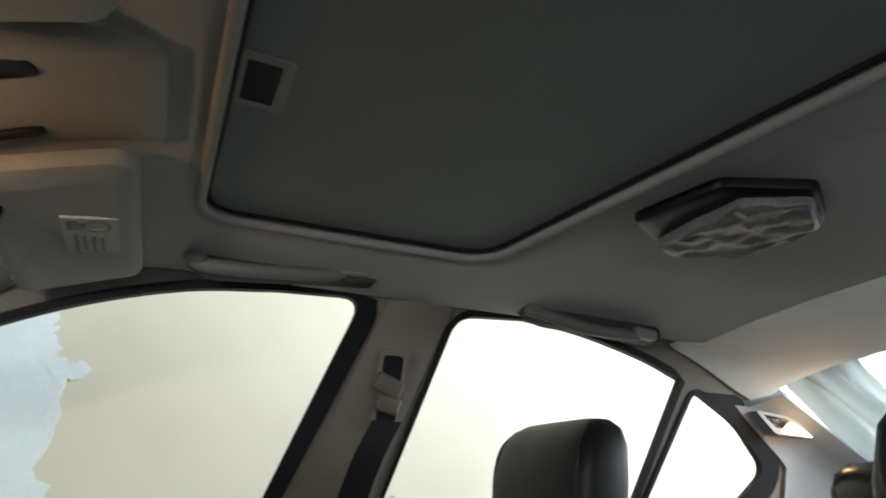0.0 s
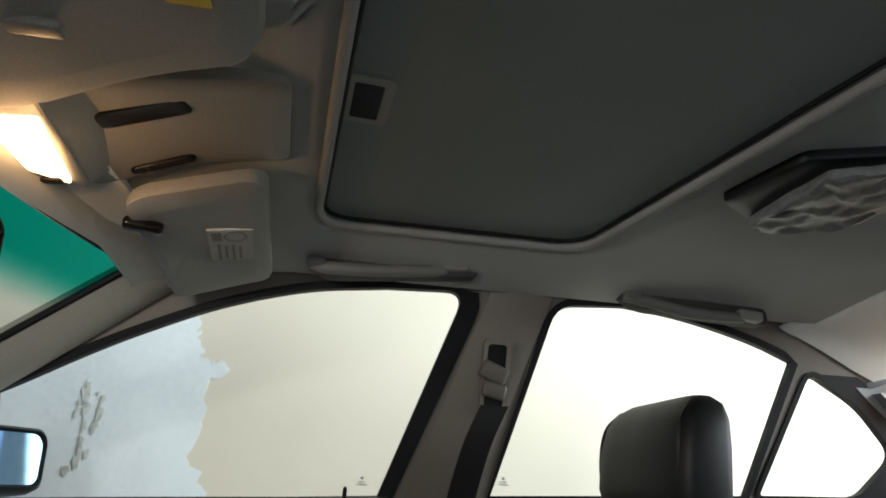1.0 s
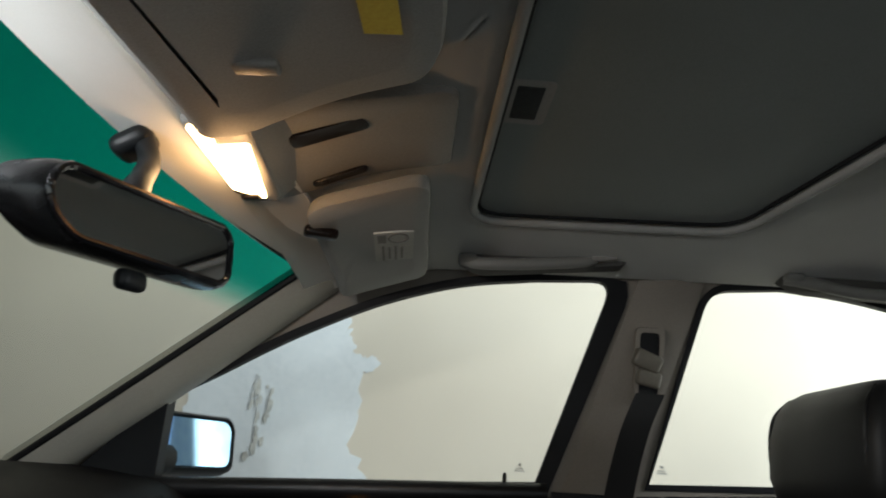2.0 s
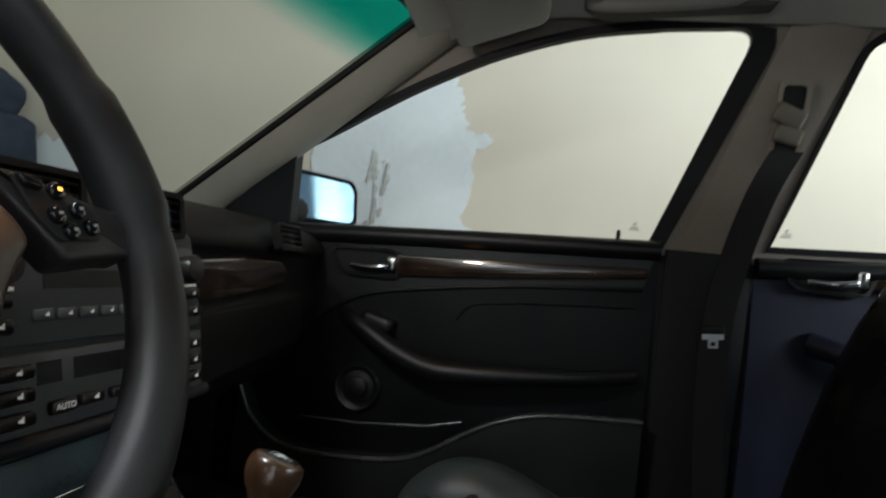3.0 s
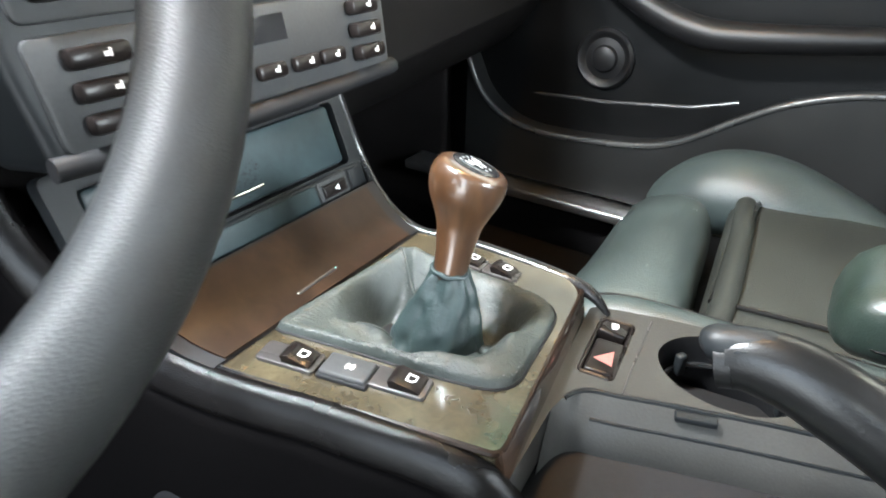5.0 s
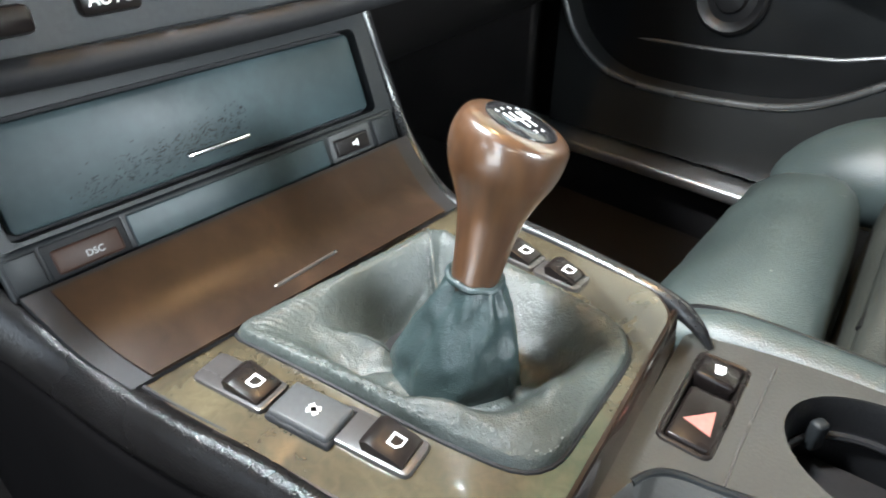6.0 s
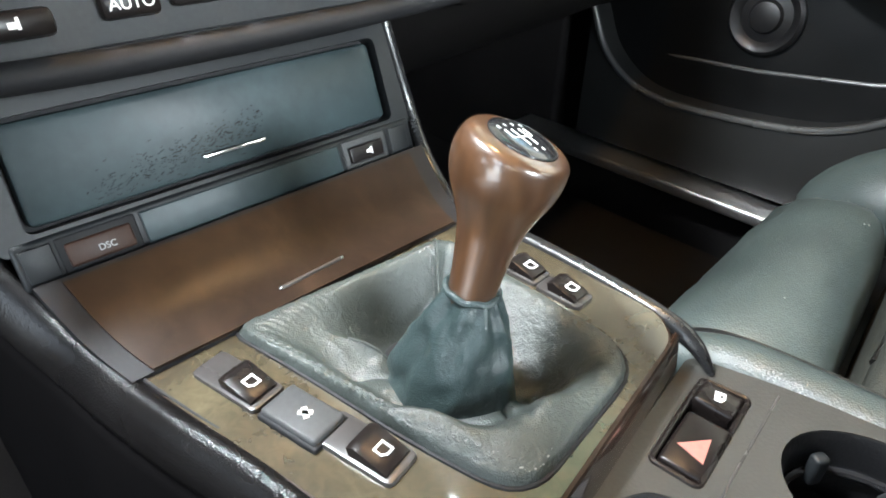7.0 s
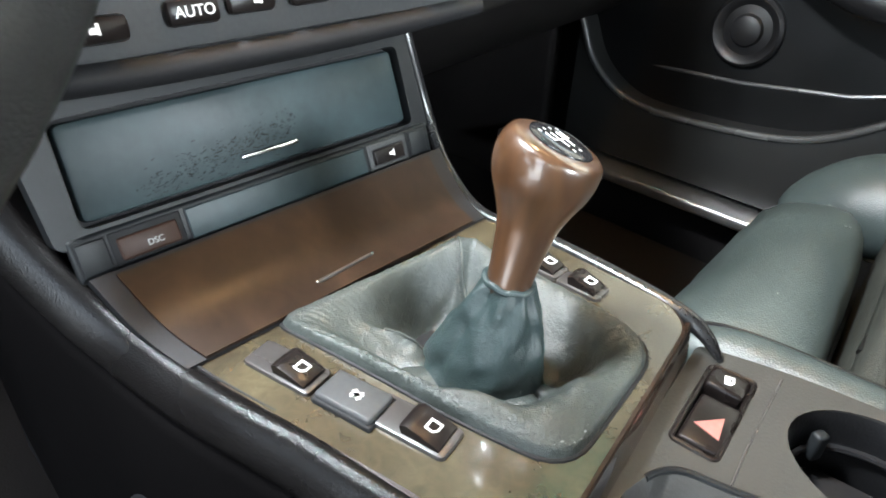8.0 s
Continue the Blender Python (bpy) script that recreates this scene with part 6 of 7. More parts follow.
part("symbol", plate([(-0.0035, -0.0026), (0.0035, -0.0026), (0.0035, 0.0012), (0.0010, 0.0030), (-0.0035, 0.0030)], [[(-0.0022, 0.0003), (0.0008, 0.0003), (0.0008, 0.0018), (-0.0022, 0.0018)]], lambda u, v, d: S @ Vector((u * 0.8, v * 0.8, d)), 0.0004), WHITE, lk)
HZM = plane((0.0998, 0.0635, ZR - 0.0005), (0.99, 0.08, 0.0), (-0.08, 0.99, 0.10))
hk = part("hazard_switch", rbox((0.0185, 0.0300, 0.010), HZM @ Matrix.Translation((0, 0, -0.002)), 0.002), BUTTON, hz, "black hazard switch")
part("triangle", prism([(-0.0058, -0.0045), (0.0042, 0.0055), (0.0062, -0.0075)], HZM @ Matrix.Translation((0.0, 0.0, 0.0030)), 0.0004), PINK, hk, "faded pink warning triangle")

# hand brake
hb = thing("hand_brake", "black leather hand brake lever with a stitched gaiter", "hand brake", (0.33, 0.07, 0.55))
grip = curve([(0.166, 0.003, 0.6565), (0.177, 0.004, 0.659), (0.195, 0.004, 0.6575), (0.222, 0.003, 0.648), (0.252, 0.002, 0.634), (0.285, 0.001, 0.617), (0.325, 0.0, 0.598)], 5)
k = len(grip)
part("grip", tube(grip, [0.0118 + 0.0032 * min(1, i / 12) for i in range(k)], 20, False, 1.12), HIDE, hb, "leather-wrapped grip", smooth=70)
for off in ((0.0, -0.0088, 0.0090), (0.0, 0.0088, 0.0090)):
    part("seam", tube([q + Vector(off) for q in grip[1:]], 0.0009, 6), SATIN, hb)
part("button", tube(curve([(0.1545, 0.0025, 0.660), (0.1575, 0.0027, 0.6615), (0.165, 0.003, 0.6632), (0.176, 0.004, 0.6655), (0.184, 0.004, 0.6655)], 4), [0.003 + 0.0056 * math.sin(min(1, i / 7) * math.pi / 2) for i in range(17)], 16), SATIN, hb, "rounded glossy release button")
part("front_collar", tube([(0.163, 0.003, 0.6545), (0.169, 0.0032, 0.6565)], 0.0124, 20), HIDE, hb)
part("gaiter", skin([[(0.335 + dx + a * math.cos(t), 0.0 + b_ * math.sin(t) + 0.003 * math.sin(5 * t), z) for t in span(0, 2 * math.pi, 33)[:-1]] for a, b_, z, dx in ((0.095, 0.034, ZR - 0.012, 0.02), (0.085, 0.032, ZR + 0.004, 0.015), (0.068, 0.029, ZR + 0.014, 0.005), (0.050, 0.026, ZR + 0.022, -0.008), (0.034, 0.022, ZR + 0.030, -0.022), (0.012, 0.016, ZR + 0.034, -0.030))]), SLEEVEHIDE, hb, "stitched leather gaiter", smooth=70)
for k in range(7):
    part("stitch", tube([(0.292 + 0.002 * k, -0.0245 - 0.0012 * k, ZR + 0.030 - 0.0035 * k), (0.2935 + 0.002 * k, -0.0255 - 0.0012 * k, ZR + 0.0278 - 0.0035 * k)], 0.0008, 5), DIMWHITE, hb)

# ---- seats ----
def pillow(x0, x1, y0, y1, z0, z1, r=0.03, crown=0.01, n=10, tilt=0.0):
    """Upholstered block: rounded edges and a crowned top."""
    bm = rbox((x1 - x0, y1 - y0, z1 - z0), Matrix.Translation(((x0 + x1) / 2, (y0 + y1) / 2, (z0 + z1) / 2)), r, 4)
    bmesh.ops.subdivide_edges(bm, edges=[e for e in bm.edges if e.calc_length() > 0.06], cuts=6, use_grid_fill=True)
    for v in bm.verts:
        u, w = (v.co.x - x0) / (x1 - x0), (v.co.y - y0) / (y1 - y0)
        if v.co.z > (z0 + z1) / 2:
            v.co.z += crown * math.sin(math.pi * max(0, min(1, u))) * math.sin(math.pi * max(0, min(1, w))) + tilt * (1 - u) + noise.noise(v.co * 22) * 0.0025
        else:
            v.co.z += tilt * (1 - u) * 0.3
        v.co.y += noise.noise(v.co * 17 + Vector((5, 0, 0))) * 0.002
    return bm


def seat(cy, front, label, hy):
    """Front seat: thigh block, cushion, bolsters, backrest, headrest on two posts."""
    s = thing("front_seat", label, "car seat", (0.3, cy, 0.30))
    L, R = cy - 0.235, cy + 0.235
    part("base", box(0.06, 0.58, L + 0.03, R - 0.03, 0.302, 0.45, 0.02), SOFT, s)
    thigh = pillow(front + 0.006, front + 0.122, cy - 0.196, cy + 0.084, 0.41, 0.559, 0.044, 0.012, tilt=-0.020)
    for v in thigh.verts:
        back_ = (v.co.x - front - 0.006) / 0.116
        v.co.x -= (0.02 + 0.10 * back_) * (v.co.y - (cy - 0.17)) - 0.004 * noise.noise(v.co * 30)
        v.co.z += 0.0022 * noise.noise(v.co * 26 + Vector((0, 3, 0)))
    thigh.normal_update()
    up_ = sorted((v.co.copy() for v in thigh.verts if v.normal.z > 0.8), key=lambda q: (round(q.x, 4), round(q.y, 4)))
    rub, marks_ = random.Random(3), []
    for k in range(6):
        a_, b_ = up_[rub.randrange(len(up_))], bmesh.new()
        bmesh.ops.create_icosphere(b_, subdivisions=1, radius=1.0, matrix=Matrix.Translation(a_ + Vector((rub.gauss(0, 0.002), rub.gauss(0, 0.002), 0))) @ Matrix.Rotation(rub.random() * 3, 4, "Z") @ Matrix.Diagonal((0.0010 + 0.0022 * rub.random() ** 2, 0.0006, 0.0005, 1)))
        marks_.append(b_)
    tagged(part("scuff_marks", merge(*marks_), RUBBED, s, "small pale scuff marks"), kind="stuff")
    part("thigh_support", thigh, SEATHIDE, s, "black leather thigh support block")
    cushion = pillow(front + 0.126, 0.60, cy - 0.172, cy + 0.135, 0.42, 0.538, 0.018, 0.010)
    for v in cushion.verts:
        v.co.x -= 0.09 * (v.co.y - (cy - 0.17)) * max(0, 1 - (v.co.x - front - 0.126) / 0.2)
        v.co.z += 0.0024 * noise.noise(v.co * 24)
    part("cushion", cushion, CUSHIONHIDE, s, "creased black leather seat cushion")
    part("front_welt", tube(curve([(front + 0.141, cy - 0.165, 0.532), (front + 0.136, cy - 0.10, 0.540), (front + 0.128, cy, 0.543), (front + 0.117, cy + 0.10, 0.538)], 6), 0.0105, 12), CUSHIONHIDE, s, "padded front roll of the cushion", smooth=70)
    for nm, y0, x0 in (("bolster", cy - 0.150, front + 0.240), ("bolster", R - 0.075, front + 0.025)):
        side = -1 if y0 < cy else 1
        if side > 0:
            path = curve([(x0, y0 + 0.005, 0.484), (x0 + 0.012, y0, 0.498), (x0 + 0.06, y0, 0.523), (x0 + 0.11, y0, 0.525), (x0 + 0.17, y0, 0.504), (x0 + 0.24, y0 + 0.004, 0.472), (x0 + 0.32, y0 + 0.006, 0.44)], 6)
        else:
            path = curve([(x0, y0 - 0.005, 0.480), (x0 + 0.012, y0, 0.500), (x0 + 0.06, y0, 0.520), (x0 + 0.13, y0, 0.526), (x0 + 0.22, y0, 0.530), (0.56, y0, 0.545), (0.62, y0, 0.57)], 6)
        kk = len(path)
        part(nm, tube(path, [(0.026 + 0.036 * math.sin(min(1, i / 13) * math.pi / 2)) * (1.0 if side < 0 else 0.95) for i in range(kk)], 20, False, 0.85), SEATHIDE, s, "rounded leather side bolster", smooth=70)
    skirt = curve([(front + 0.030, cy - 0.196, 0.525), (front + 0.06, cy - 0.186, 0.539), (front + 0.13, cy - 0.180, 0.543), (front + 0.30, cy - 0.176, 0.545), (0.55, cy - 0.175, 0.545)], 6)
    part("side_skirt", tube(skirt, [0.010 + 0.008 * min(1, i / 8) for i in range(len(skirt))], 14), SEATHIDE, s, "padded leather side of the cushion", smooth=70)
    part("seam", tube([q + Vector((0.0, 0.012, 0.013)) for q in skirt[3:]], 0.0016, 6), HIDE, s)
    part("side_cover", box(0.06, 0.60, L, L + 0.03, 0.36, 0.50, 0.012), SOFT, s)
    part("seam", tube(curve([(front + 0.128, cy - 0.12, 0.541), (front + 0.13, cy, 0.549), (front + 0.128, cy + 0.115, 0.541)], 6), 0.0025, 8), HIDE, s)
    part("seam", tube(curve([(front + 0.13, cy - 0.115, 0.540), (0.3, cy - 0.118, 0.551), (0.55, cy - 0.115, 0.546)], 6), 0.002, 8), HIDE, s)
    # backrest: leaning slab with side bolsters
    back = []
    for z, x, hw, th in ((0.50, 0.555, 0.215, 0.055), (0.56, 0.565, 0.228, 0.06), (0.66, 0.59, 0.232, 0.062), (0.76, 0.615, 0.226, 0.06), (0.84, 0.637, 0.212, 0.055), (0.90, 0.655, 0.19, 0.048), (0.935, 0.668, 0.155, 0.036), (0.95, 0.675, 0.10, 0.018)):
        lp = []
        for t in span(0, 2 * math.pi, 33)[:-1]:
            c, s_ = math.cos(t), math.sin(t)
            yy = math.copysign(abs(s_) ** 0.55, s_) * hw
            xx = math.copysign(abs(c) ** 0.6, c) * th
            if c < 0:
                xx -= 0.035 * max(0, (abs(yy) / hw - 0.62)) / 0.38
            lp.append((x + 0.04 + xx, cy + yy, z))
        back.append(lp)
    part("backrest", skin(back), HIDE, s, "black leather backrest with side bolsters", smooth=60)
    # headrest
    hr = []
    for z, dx, hw, th in ((0.935, 0.004, 0.100, 0.022), (0.945, 0.0, 0.122, 0.033), (0.98, -0.002, 0.133, 0.038), (1.03, 0.002, 0.134, 0.038), (1.065, 0.008, 0.130, 0.034), (1.085, 0.014, 0.118, 0.026), (1.096, 0.020, 0.095, 0.015), (1.099, 0.024, 0.06, 0.006)):
        lp = []
        for t in span(0, 2 * math.pi, 41)[:-1]:
            c, s_ = math.cos(t), math.sin(t)
            lp.append((0.695 + dx + math.copysign(abs(c) ** 0.45, c) * th, hy + math.copysign(abs(s_) ** 0.4, s_) * hw, z))
        hr.append([(q[0], q[1], q[2] - 0.011) for q in lp])
    h = part("headrest", skin(hr), HEADHIDE, s, "upright black leather headrest", smooth=60)
    for w in (-1, 1):
        part("piping", tube(curve([(0.666, hy + w * 0.105, 0.947), (0.664, hy + w * 0.115, 1.0), (0.672, hy + w * 0.112, 1.05), (0.694, hy + w * 0.100, 1.077)], 6), 0.0028, 8), HEADHIDE, h)
        part("post", tube([(0.695, hy + w * 0.06, 0.90), (0.695, hy + w * 0.06, 0.95)], 0.006, 10), CHROME, h, "chrome headrest post")
    return s


seat(0.355, 0.005, "black leather front passenger seat with upright headrest", 0.415)
seat(-0.235, 0.10, "black leather driver's seat with upright headrest", -0.175)

# folding armrest beside the hand brake, and the passenger's belt buckle
# this is the armrest; only its category reads storage box
arm = thing("folding_armrest", "dark green-black leather folding armrest between the seats", "storage box", (0.40, 0.09, 0.56))
loops = []
for x, inset_, rise in ((0.1945, 0.030, -0.006), (0.1965, 0.020, -0.004), (0.2005, 0.011, -0.002), (0.208, 0.0045, 0.0), (0.220, 0.001, 0.003), (0.240, 0.0, 0.006), (0.28, 0.0, 0.010), (0.34, 0.0, 0.014), (0.42, 0.0, 0.016), (0.52, 0.0, 0.016), (0.58, 0.002, 0.016), (0.592, 0.012, 0.014), (0.596, 0.022, 0.012)):
    lp = []
    for t in span(0, 2 * math.pi, 37)[:-1]:
        c, s_ = math.cos(t), math.sin(t)
        lp.append((x + 0.006, 0.096 + math.copysign(abs(c) ** 0.55, c) * (0.041 - inset_ * 0.8), 0.654 + rise + math.copysign(abs(s_) ** 0.7, s_) * max(0.004, 0.023 - inset_ * 0.62)))
    loops.append(lp)
part("pad", skin(loops), ARMHIDE, arm, "padded leather top of the armrest", smooth=70)
part("seam", tube(curve([(0.40, 0.0545, 0.662), (0.30, 0.0545, 0.657), (0.244, 0.0550, 0.652), (0.217, 0.0600, 0.648), (0.2055, 0.075, 0.646), (0.2025, 0.096, 0.646), (0.2055, 0.117, 0.646), (0.217, 0.132, 0.648)], 6), 0.0012, 6), HIDE, arm)
part("support", skin([[(x + 0.012 * math.copysign(abs(math.cos(t)) ** 0.6, math.cos(t)) * w_, 0.092 + math.copysign(abs(math.sin(t)) ** 0.5, math.sin(t)) * 0.034, z) for t in span(0, 2 * math.pi, 29)[:-1]] for x, z, w_ in ((0.42, 0.560, 9.0), (0.40, 0.600, 10.0), (0.39, 0.618, 10.4), (0.385, 0.636, 10.6), (0.385, 0.650, 10.6))]), ARMHIDE, arm, "leather-covered armrest support", smooth=60)
buckle = thing("belt_buckle", "black seat belt buckle with a faded red button", "belt buckle", (0.262, 0.135, 0.53))
BK = plane((0.262, 0.135, 0.592), (0.94, 0.05, 0.30), (0, 1, 0.1))
part("body", rbox((0.030, 0.026, 0.058), BK @ Matrix.Rotation(radians(-14), 4, "Y"), 0.006), RUBBER, buckle)
part("release_button", rbox((0.022, 0.014, 0.006), BK @ Matrix.Rotation(radians(-14), 4, "Y") @ Matrix.Translation((-0.002, 0, 0.0285)), 0.002), RED, buckle, "faded red release button")
part("stalk", tube([(0.275, 0.135, 0.545), (0.262, 0.135, 0.575)], 0.009, 10), RUBBER, buckle)

# ---- steering wheel ----
tl = 0.51
WC = Vector((-0.024, -0.270, 0.866))
WM = plane(WC, (0, 1, 0), (-math.sin(tl), 0, math.cos(tl)))
wheel = thing("steering_wheel", "worn black leather four-spoke steering wheel with a round emblem", "steering wheel", WC)
RIM = 0.169
rimp = [WM @ Vector((RIM * math.cos(t), RIM * math.sin(t), 0)) for t in span(0, 2 * math.pi, 97)[:-1]]
rr = [0.0155 + (0.0025 if abs(((math.degrees(t) + 180) % 360) - 180 - 12) < 14 or abs(((math.degrees(t) + 180) % 360) - 180 - 168) < 14 else 0) for t in span(0, 2 * math.pi, 97)[:-1]]
part("rim", tube(rimp, rr, 18, True, 1.0, WM.to_3x3() @ Vector((0, 0, 1))), RIMHIDE, wheel, "worn leather rim", smooth=70)
HC = Vector((0.030, -0.019, 0))
def mirrored(pts, c=0.030):
    return pts + [(2 * c - x, y) for x, y in reversed(pts) if x > c + 1e-6]


HW = WM @ Matrix.Translation((-0.0054, -0.0088, 0.016)) @ Matrix.Diagonal((0.915, 0.915, 1, 1))      # the hub stands proud of the rim
SW = WM @ Matrix.Translation((-0.0020, -0.0033, 0.006)) @ Matrix.Diagonal((0.968, 0.968, 1, 1))


def hub_block(name, pts, r, top, mat, label, edge=0.006):
    o = rounded([(*q, 0) for q in pts], r, 4)
    c_ = sum(o, Vector()) / len(o)
    crown = 0.004 if name == "airbag_pad" else 0.0
    rim_ = ((0.02, 0.5), (0.06, 0.12), (0.12, 0.0)) if crown else ((0.006, 0.35), (0.016, 0.08), (0.035, 0.0))
    k_ = [(0, -0.05 if crown else -0.03), (0, top - edge)] + [(i_, top - edge * e_) for i_, e_ in rim_] + [(0.35, top + crown * 0.5), (0.65, top + crown * 0.88), (0.95, top + crown)]
    part(name, skin([[HW @ Vector((*q.lerp(c_, i_)[:2], z_)) for q in o] for i_, z_ in k_]), mat, wheel, label, smooth=50)


column_edge = [(0.106, -0.018), (0.0925, -0.0315), (0.0820, -0.0470), (0.0695, -0.0720), (0.0592, -0.0930), (0.0532, -0.1074), (0.0478, -0.1253), (0.0465, -0.1350), (0.0500, -0.1448), (0.0630, -0.1500), (0.086, -0.1480)]
COLUMN = 0.016            # middle line of the hub's lower column


def band_out(y0, y1, inset):
    """The part of the hub's lower column between two cross joints."""
    ys_, xs_ = [-y for x, y in column_edge[:8]], [x for x, y in column_edge[:8]]
    return mirrored([(COLUMN, y0 - 0.0014)] + [(float(np.interp(-y, ys_, xs_)) - inset, y) for y in (y0, (y0 + y1) / 2, y1)] + [(COLUMN, y1 - 0.0014)], COLUMN)


part("lower_column", prism([tuple(q[:2]) for q in rounded([(*q, 0) for q in mirrored(column_edge + [(0.066, -0.163), (COLUMN, -0.168)], COLUMN)], 0.003, 3)], HW @ Matrix.Translation((0, 0, -0.034)), 0.0135, 0.0006, 2), HUBHIDE, wheel, "moulded lower column of the hub", smooth=50)
hub_block("airbag_pad", mirrored([(0.048, 0.0285), (0.074, 0.019), (0.094, -0.004), (0.0995, -0.016), (0.0880, -0.029), (0.0762, -0.0452), (0.0655, -0.0654), (0.0555, -0.0830), (0.0450, -0.0895), (0.036, -0.0910)]), 0.006, -0.006, WHEELHIDE, "grained airbag cover", 0.009)
hub_block("lower_band", band_out(-0.0942, -0.1086, 0.0006), 0.0015, -0.0090, HUBHIDE, "lower band of the hub", 0.006)
hub_block("marked_band", band_out(-0.1112, -0.1280, 0.0006), 0.0015, -0.0085, HUBHIDE, "embossed band of the lower spoke", 0.006)
hub_block("lower_spoke", mirrored([(COLUMN, -0.1322), (0.0462, -0.1310), (0.0462, -0.1355), (0.0500, -0.1446), (0.0620, -0.1500), (0.080, -0.1490), (0.066, -0.163), (COLUMN, -0.168)], COLUMN), 0.003, -0.0060, HUBHIDE, "broad lower spoke", 0.007)
for k_, (x_, w_) in enumerate(((0.022, 0.008), (0.033, 0.006), (0.0425, 0.005), (0.024, 0.005), (0.034, 0.009))):
    part("embossing", rbox((w_, 0.0042, 0.001), HW @ Matrix.Translation((x_ - 0.002, -0.1178 - 0.0068 * (k_ // 3), -0.0078)), 0.0004), WHEELHIDE, wheel)


for sx in (1, -1):
    def side(pts, s=sx):
        q = [(HC.x + s * (x - HC.x), y) for x, y in pts]
        return q if s > 0 else q[::-1]

    top = side([(0.0785, 0.0215), (0.115, 0.0150), (0.143, 0.0065), (0.163, 0.0035), (0.163, -0.0235), (0.149, -0.0235), (0.1145, -0.0275), (0.0975, -0.0040)])
    rim_side = rounded([(*q, 0) for q in top], 0.0035, 4)
    part("spoke", prism([tuple(q[:2]) for q in rim_side], SW @ Matrix.Translation((0, 0, -0.022)), 0.017, 0.003, 3), WHEELHIDE, wheel, "padded leather spoke", smooth=50)
    pod = part("button_pod", prism([tuple(q[:2]) for q in rounded([(*q, 0) for q in side([(0.095, 0.0160), (0.116, 0.0118), (0.140, 0.0035), (0.140, -0.0160), (0.112, -0.0180), (0.1015, -0.0040)])], 0.004, 4)], SW @ Matrix.Translation((0, 0, -0.0055)), 0.0022, 0.0008, 2), RIMHIDE, wheel, "spoke button pod", smooth=50)
    part("rocker", prism([tuple(q[:2]) for q in rounded([(*q, 0) for q in side([(0.0965, 0.0145), (0.109, 0.0115), (0.1085, 0.0070), (0.0985, 0.0085)])], 0.0018, 3)], SW @ Matrix.Translation((0, 0, -0.0035)), 0.0036, 0.0012, 2), GLOSS, pod, "small rocker switch", smooth=50)
    for k, q in enumerate(side([(0.117, 0.0080), (0.127, -0.0012), (0.133, -0.0100), (0.113, -0.0050), (0.119, -0.0130)])):
        bt = part("button", lathe([(0.0046, 0), (0.0046, 0.0022), (0.0038, 0.0034), (0.002, 0.0040), (0.0004, 0.0041)], SW @ Matrix.Translation((*q, -0.0036)), 18), GLOSS, pod)
        part("mark", rbox((0.0026, 0.0016, 0.0004), SW @ Matrix.Translation((*q, 0.0005)), 0), AMBER if k == 0 else DIMWHITE, bt)
EM = HW @ Matrix.Translation(HC + Vector((0.004, 0, -0.0028)))
part("emblem_dish", lathe([(0.0345, -0.004), (0.0335, 0.0006), (0.0315, 0.0012), (0.0285, 0.0004), (0.0235, -0.0012)], EM, 48, False), WHEELHIDE, wheel, "shallow dish round the emblem", smooth=60)
em = part("emblem", lathe([(0.0225, -0.002), (0.0225, 0.001), (0.0215, 0.002), (0.0205, 0.0012), (0.001, 0.0012)], EM, 40), GLOSS, wheel, "round emblem with a dark ring")
part("emblem_ring", tube([EM @ Vector((0.0222 * math.cos(t), 0.0222 * math.sin(t), 0.0015)) for t in span(0, 2 * math.pi, 41)[:-1]], 0.001, 6, True), CHROME, em)
for q in range(4):
    a0 = q * math.pi / 2
    part("emblem_quarter", prism([(0, 0)] + [(0.0142 * math.cos(t), 0.0142 * math.sin(t)) for t in span(a0, a0 + math.pi / 2, 9)], EM @ Matrix.Translation((0, 0, 0.0013)), 0.0006), (WHITE, BLUE)[q % 2], em)
part("column", tube([WM @ Vector((-0.03, -0.01, -0.30)), WM @ Vector((0.0, 0.0, -0.045))], 0.036, 20), RUBBER, wheel, "steering column cover")

# ---- behind: rear seat, shelf, rear window ----
def rear_at(u, v):
    """The rear glass: u across, v from the roof down to the shelf."""
    bow = 1 - u ** 8
    return Vector((1.27 + 0.45 * v + 0.11 * bow, u * (0.597 + 0.03 * v), 1.203 + 0.066 * bow * (1 - 0.6 * v) - 0.237 * v))


ACROSS = [math.copysign(1 - (1 - abs(k)) ** 1.8, k) for k in span(-1, 1, 49)]
rw = thing("rear_window", "sloping rear window with a pale drape behind it", "rear window", (1.5, 0, 1.0), kind="structure")
pane = part("pane", sheet(rear_at, ACROSS, span(0, 1, 10), 0.004), PANE, rw)
pane.visible_shadow = False


def header_row(u):
    """From the lip of the headliner back to the top edge of the rear glass."""
    lip = Vector((1.10, 0.578 * u, roof_z(1.10, 0.578 * u)))
    top = rear_at(u, 0)
    up = 1 - u ** 8
    return [lip + Vector((-0.014, 0, 0.012)), lip + Vector((-0.006, 0, -0.003)), lip + Vector((0.004, 0, -0.003)), lip + Vector((0.012, 0, 0.004 * up)), lip.lerp(top, 0.3) + Vector((0, 0, 0.006 * up)), lip.lerp(top, 0.6) + Vector((0, 0, 0.006 * up)), lip.lerp(top, 0.85) + Vector((0, 0, 0.003 * up)), top + Vector((0, 0, -0.004)), top + Vector((0.016, 0, 0.004)), top + Vector((0.010, 0, 0.035)), lip + Vector((0, 0, 0.040))]


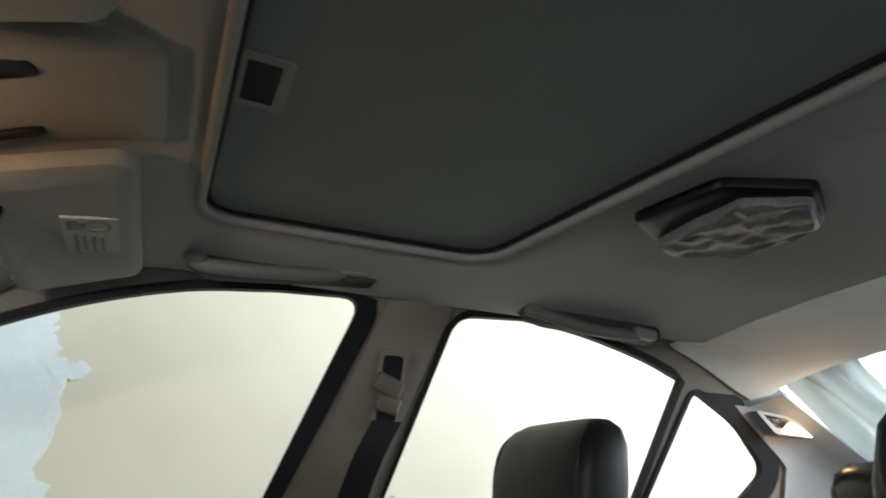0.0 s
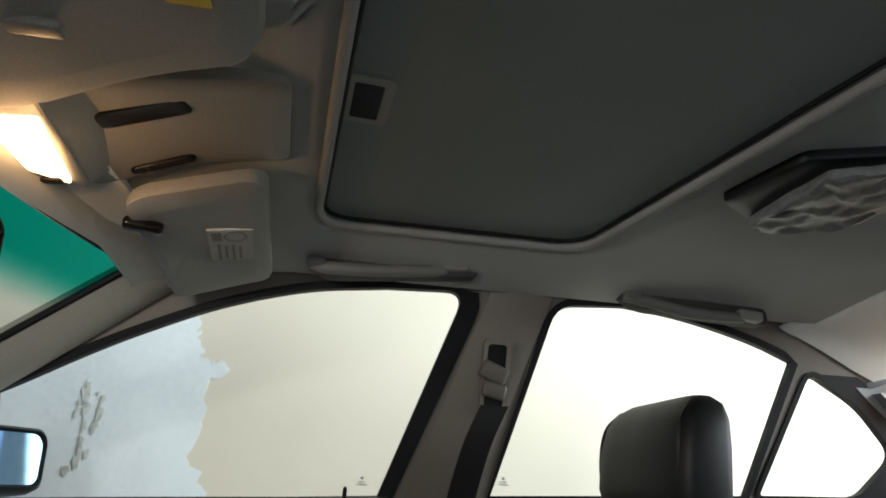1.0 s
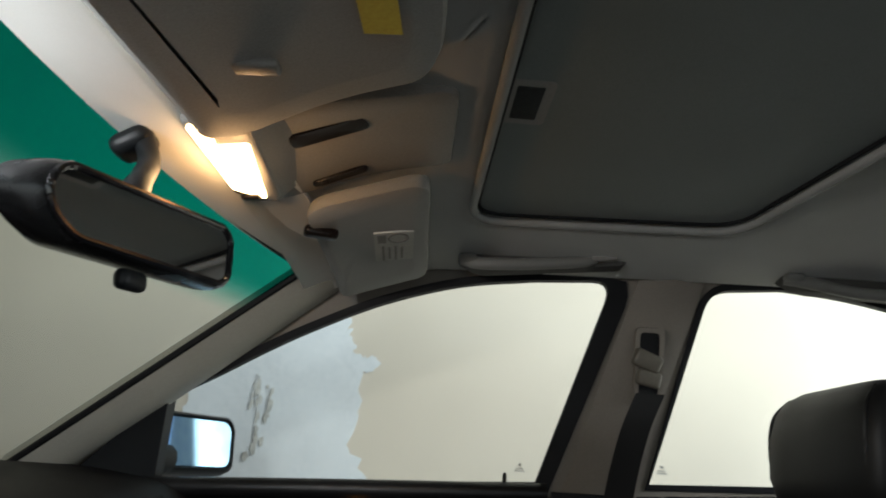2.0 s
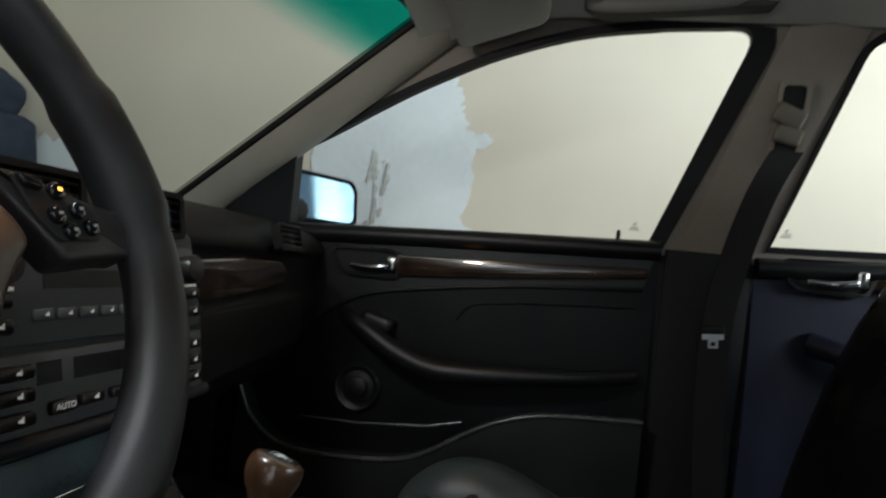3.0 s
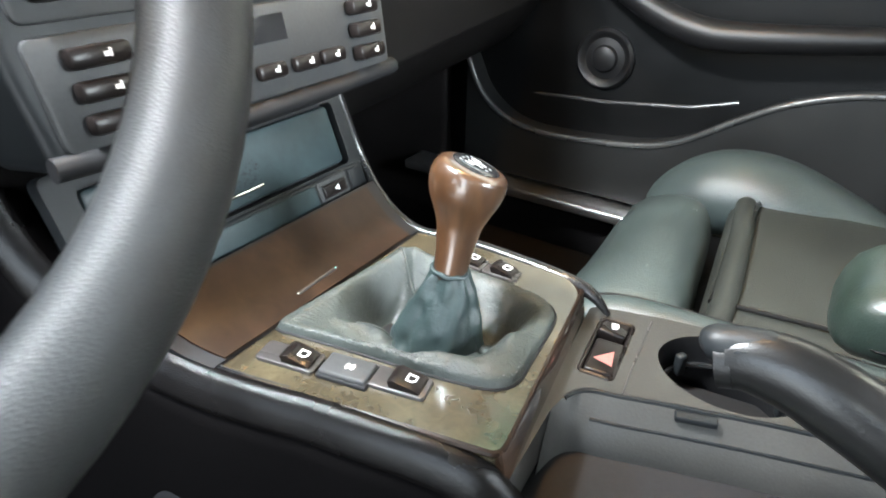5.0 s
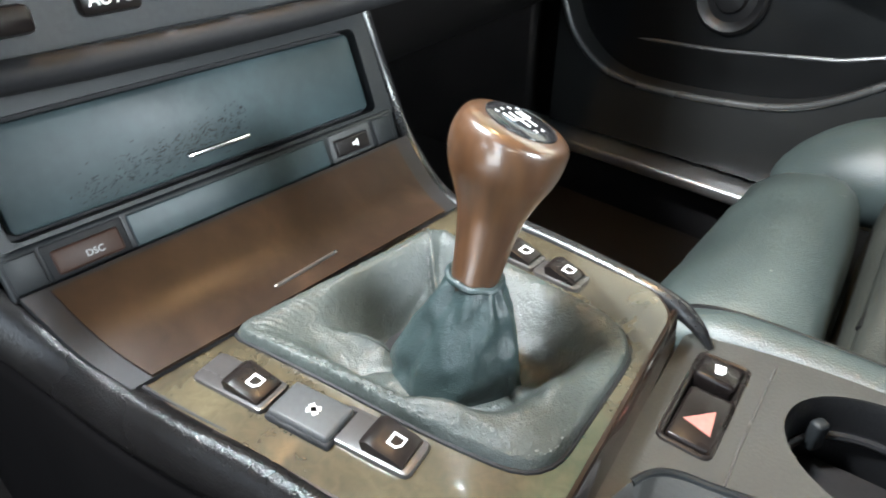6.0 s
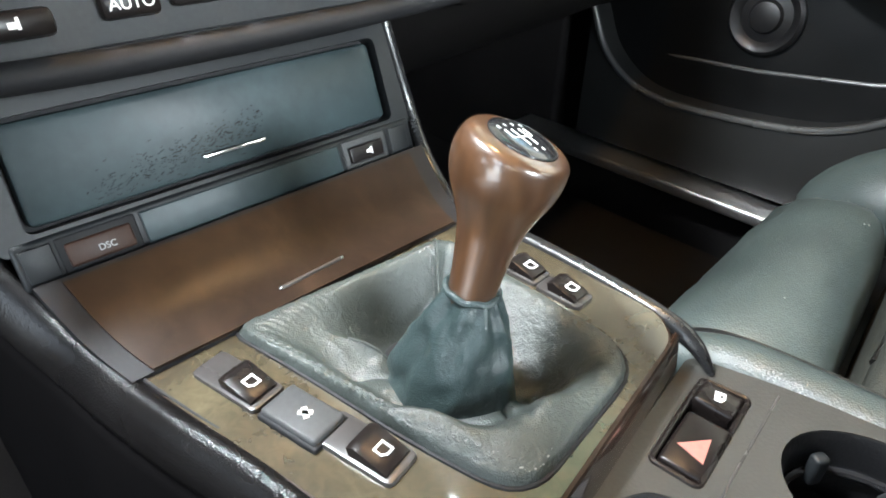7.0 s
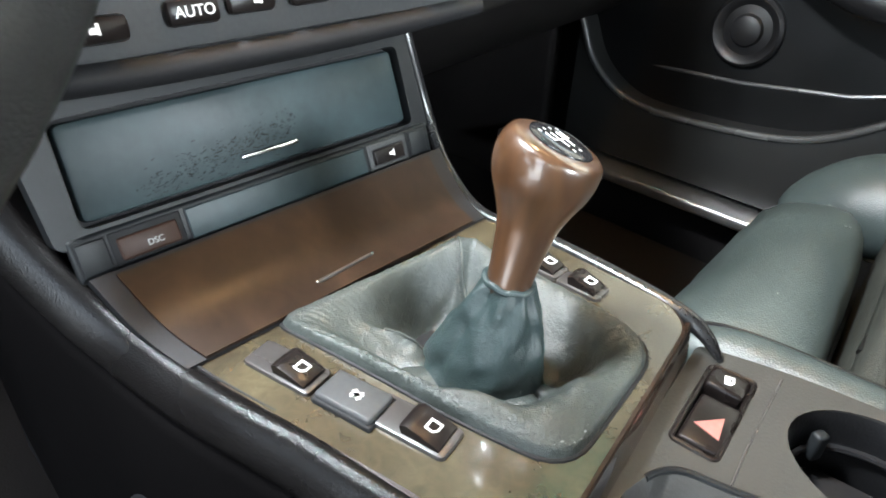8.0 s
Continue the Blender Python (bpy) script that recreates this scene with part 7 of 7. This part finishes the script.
rows = [header_row(u) for u in ACROSS]
for s in (-1, 1):
    edge = []
    for (x, z), q in zip(((1.04, 1.262), (1.05, 1.256), (1.06, 1.252), (1.08, 1.246), (1.13, 1.226), (1.19, 1.198), (1.235, 1.180), (1.262, 1.172), (1.275, 1.176), (1.27, 1.20), (1.10, 1.29)), header_row(s)):
        edge.append(Vector((x, s * (side_y(z) - 0.006), z)))
    half = [a.lerp(b_, 0.5) + Vector((0, -s * 0.006, 0.006)) for a, b_ in zip(header_row(s), edge)]
    rows = [edge, half] + rows if s < 0 else rows + [half, edge]
solo("rear_header_trim", skin(rows), LINER, "grey cloth rear edge of the roof", "trim", kind="structure", smooth=60)
for s in (1, -1):
    lp = []
    for v in span(0.03, 1.0, 14):
        a = rear_at(s, v)
        z = a.z - 0.028
        b_ = Vector((a.x - 0.05, s * (side_y(z) - 0.006), z))
        f_ = Vector((min(b_.x - 0.01, 1.20 + 0.135 * min(1, max(0, 1.165 - z) / 0.10)), s * (side_y(z) - 0.006), z))
        lp.append([a + Vector((-0.004, -s * 0.006, -0.004)), (a + b_) / 2 + Vector((-0.006, -s * 0.003, -0.004)), b_, f_, f_ + Vector((0, s * 0.014, 0)), a + Vector((0.02, s * 0.03, 0.02))])
    solo("pillar_trim", skin(lp), REARPILLAR, "pale grey rear pillar trim", "pillar trim", kind="structure", smooth=60)
drape = thing("drape", "white cloth drape hanging against the rear window", "drape", (1.55, 0.55, 1.0))
part("cloth", sheet(lambda u, v: rear_at(0.85 + 0.03 * v + 0.15 * u, v) + Vector((0.022 + 0.010 * math.sin(u * 17 + v * 5) + 0.004 * math.sin(u * 31 - v * 9), 0.008 * math.sin(v * 9 + u * 4), 0.014 + 0.007 * math.cos(u * 14 + v * 4))), span(0, 1, 34), span(-0.02, 1, 22), 0.003), DRAPE, drape)
solo("parcel_shelf", box(1.28, 1.80, -0.66, 0.66, 0.925, 0.955, 0.01), CARPET, "dark grey rear parcel shelf", "shelf", kind="structure")
solo("boot_lid", box(1.72, 2.1, -0.68, 0.68, 0.88, 0.98, 0.03), PAINT, "dark blue car boot lid", "boot lid", kind="structure")
rs = thing("rear_bench", "black leather rear bench seat", "car seat", (1.1, 0, 0.30))
part("cushion", pillow(0.86, 1.26, -0.62, 0.62, 0.30, 0.50, 0.05, 0.02), HIDE, rs)
part("backrest", skin([[(1.20 + 0.10 * f + dx, y, 0.45 + 0.50 * f) for y, dx in ((-0.62, 0.02), (-0.60, -0.04), (-0.3, -0.06), (0, -0.05), (0.3, -0.06), (0.60, -0.04), (0.62, 0.02), (0.6, 0.10), (-0.6, 0.10))] for f in (0, 0.2, 0.5, 0.8, 0.95, 1.0)]), HIDE, rs, smooth=60)
for y in (0.43, -0.36):
    h = thing("rear_headrest", "rounded black leather rear headrest catching warm lamp light", "headrest", (1.33, y, 0.95), group="rear headrests")
    part("pad", skin([[(1.335 + math.copysign(abs(math.cos(t)) ** 0.6, math.cos(t)) * th, y + math.copysign(abs(math.sin(t)) ** 0.5, math.sin(t)) * hw, z) for t in span(0, 2 * math.pi, 33)[:-1]] for z, hw, th in ((0.952, 0.09, 0.03), (0.97, 0.115, 0.045), (1.02, 0.118, 0.046), (1.05, 0.108, 0.04), (1.068, 0.08, 0.025), (1.073, 0.04, 0.01))]), HIDE, h, smooth=60)

pl = thing("pillar_lamp", "lit reading lamp in a pale frame on the rear pillar", "reading lamp", (1.33, 0.64, 1.14))
PO = rounded([(1.232, 1.160, 0), (1.325, 1.154, 0), (1.368, 1.117, 0), (1.275, 1.119, 0)], 0.008, 4)
PI = rounded([(1.248, 1.154, 0), (1.308, 1.149, 0), (1.322, 1.134, 0), (1.278, 1.130, 0)], 0.006, 4)


def on_side(u, v, d):
    return (u, 0.622 - d, v)


part("mount", prism([tuple(q[:2]) for q in PO], plane((0, 0.623, 0), (1, 0, 0), (0, 0, 1)), -0.04), REARPILLAR, pl)
part("frame", plate([tuple(q[:2]) for q in PO], [[tuple(q[:2]) for q in PI]], on_side, 0.010), GREYPLASTIC, pl)
part("lens", plate([tuple(q[:2]) for q in PI], [], on_side, 0.004), SMOKE, pl, "smoked lamp window")
part("glowing_lens", plate([tuple(q[:2]) for q in rounded([(1.308, 1.143, 0), (1.326, 1.140, 0), (1.360, 1.119, 0), (1.285, 1.122, 0)], 0.004, 3)], [], lambda u, v, d: (u, 0.611 - d, v), 0.002), LAMPDIM, pl, "glowing warm lamp lens")
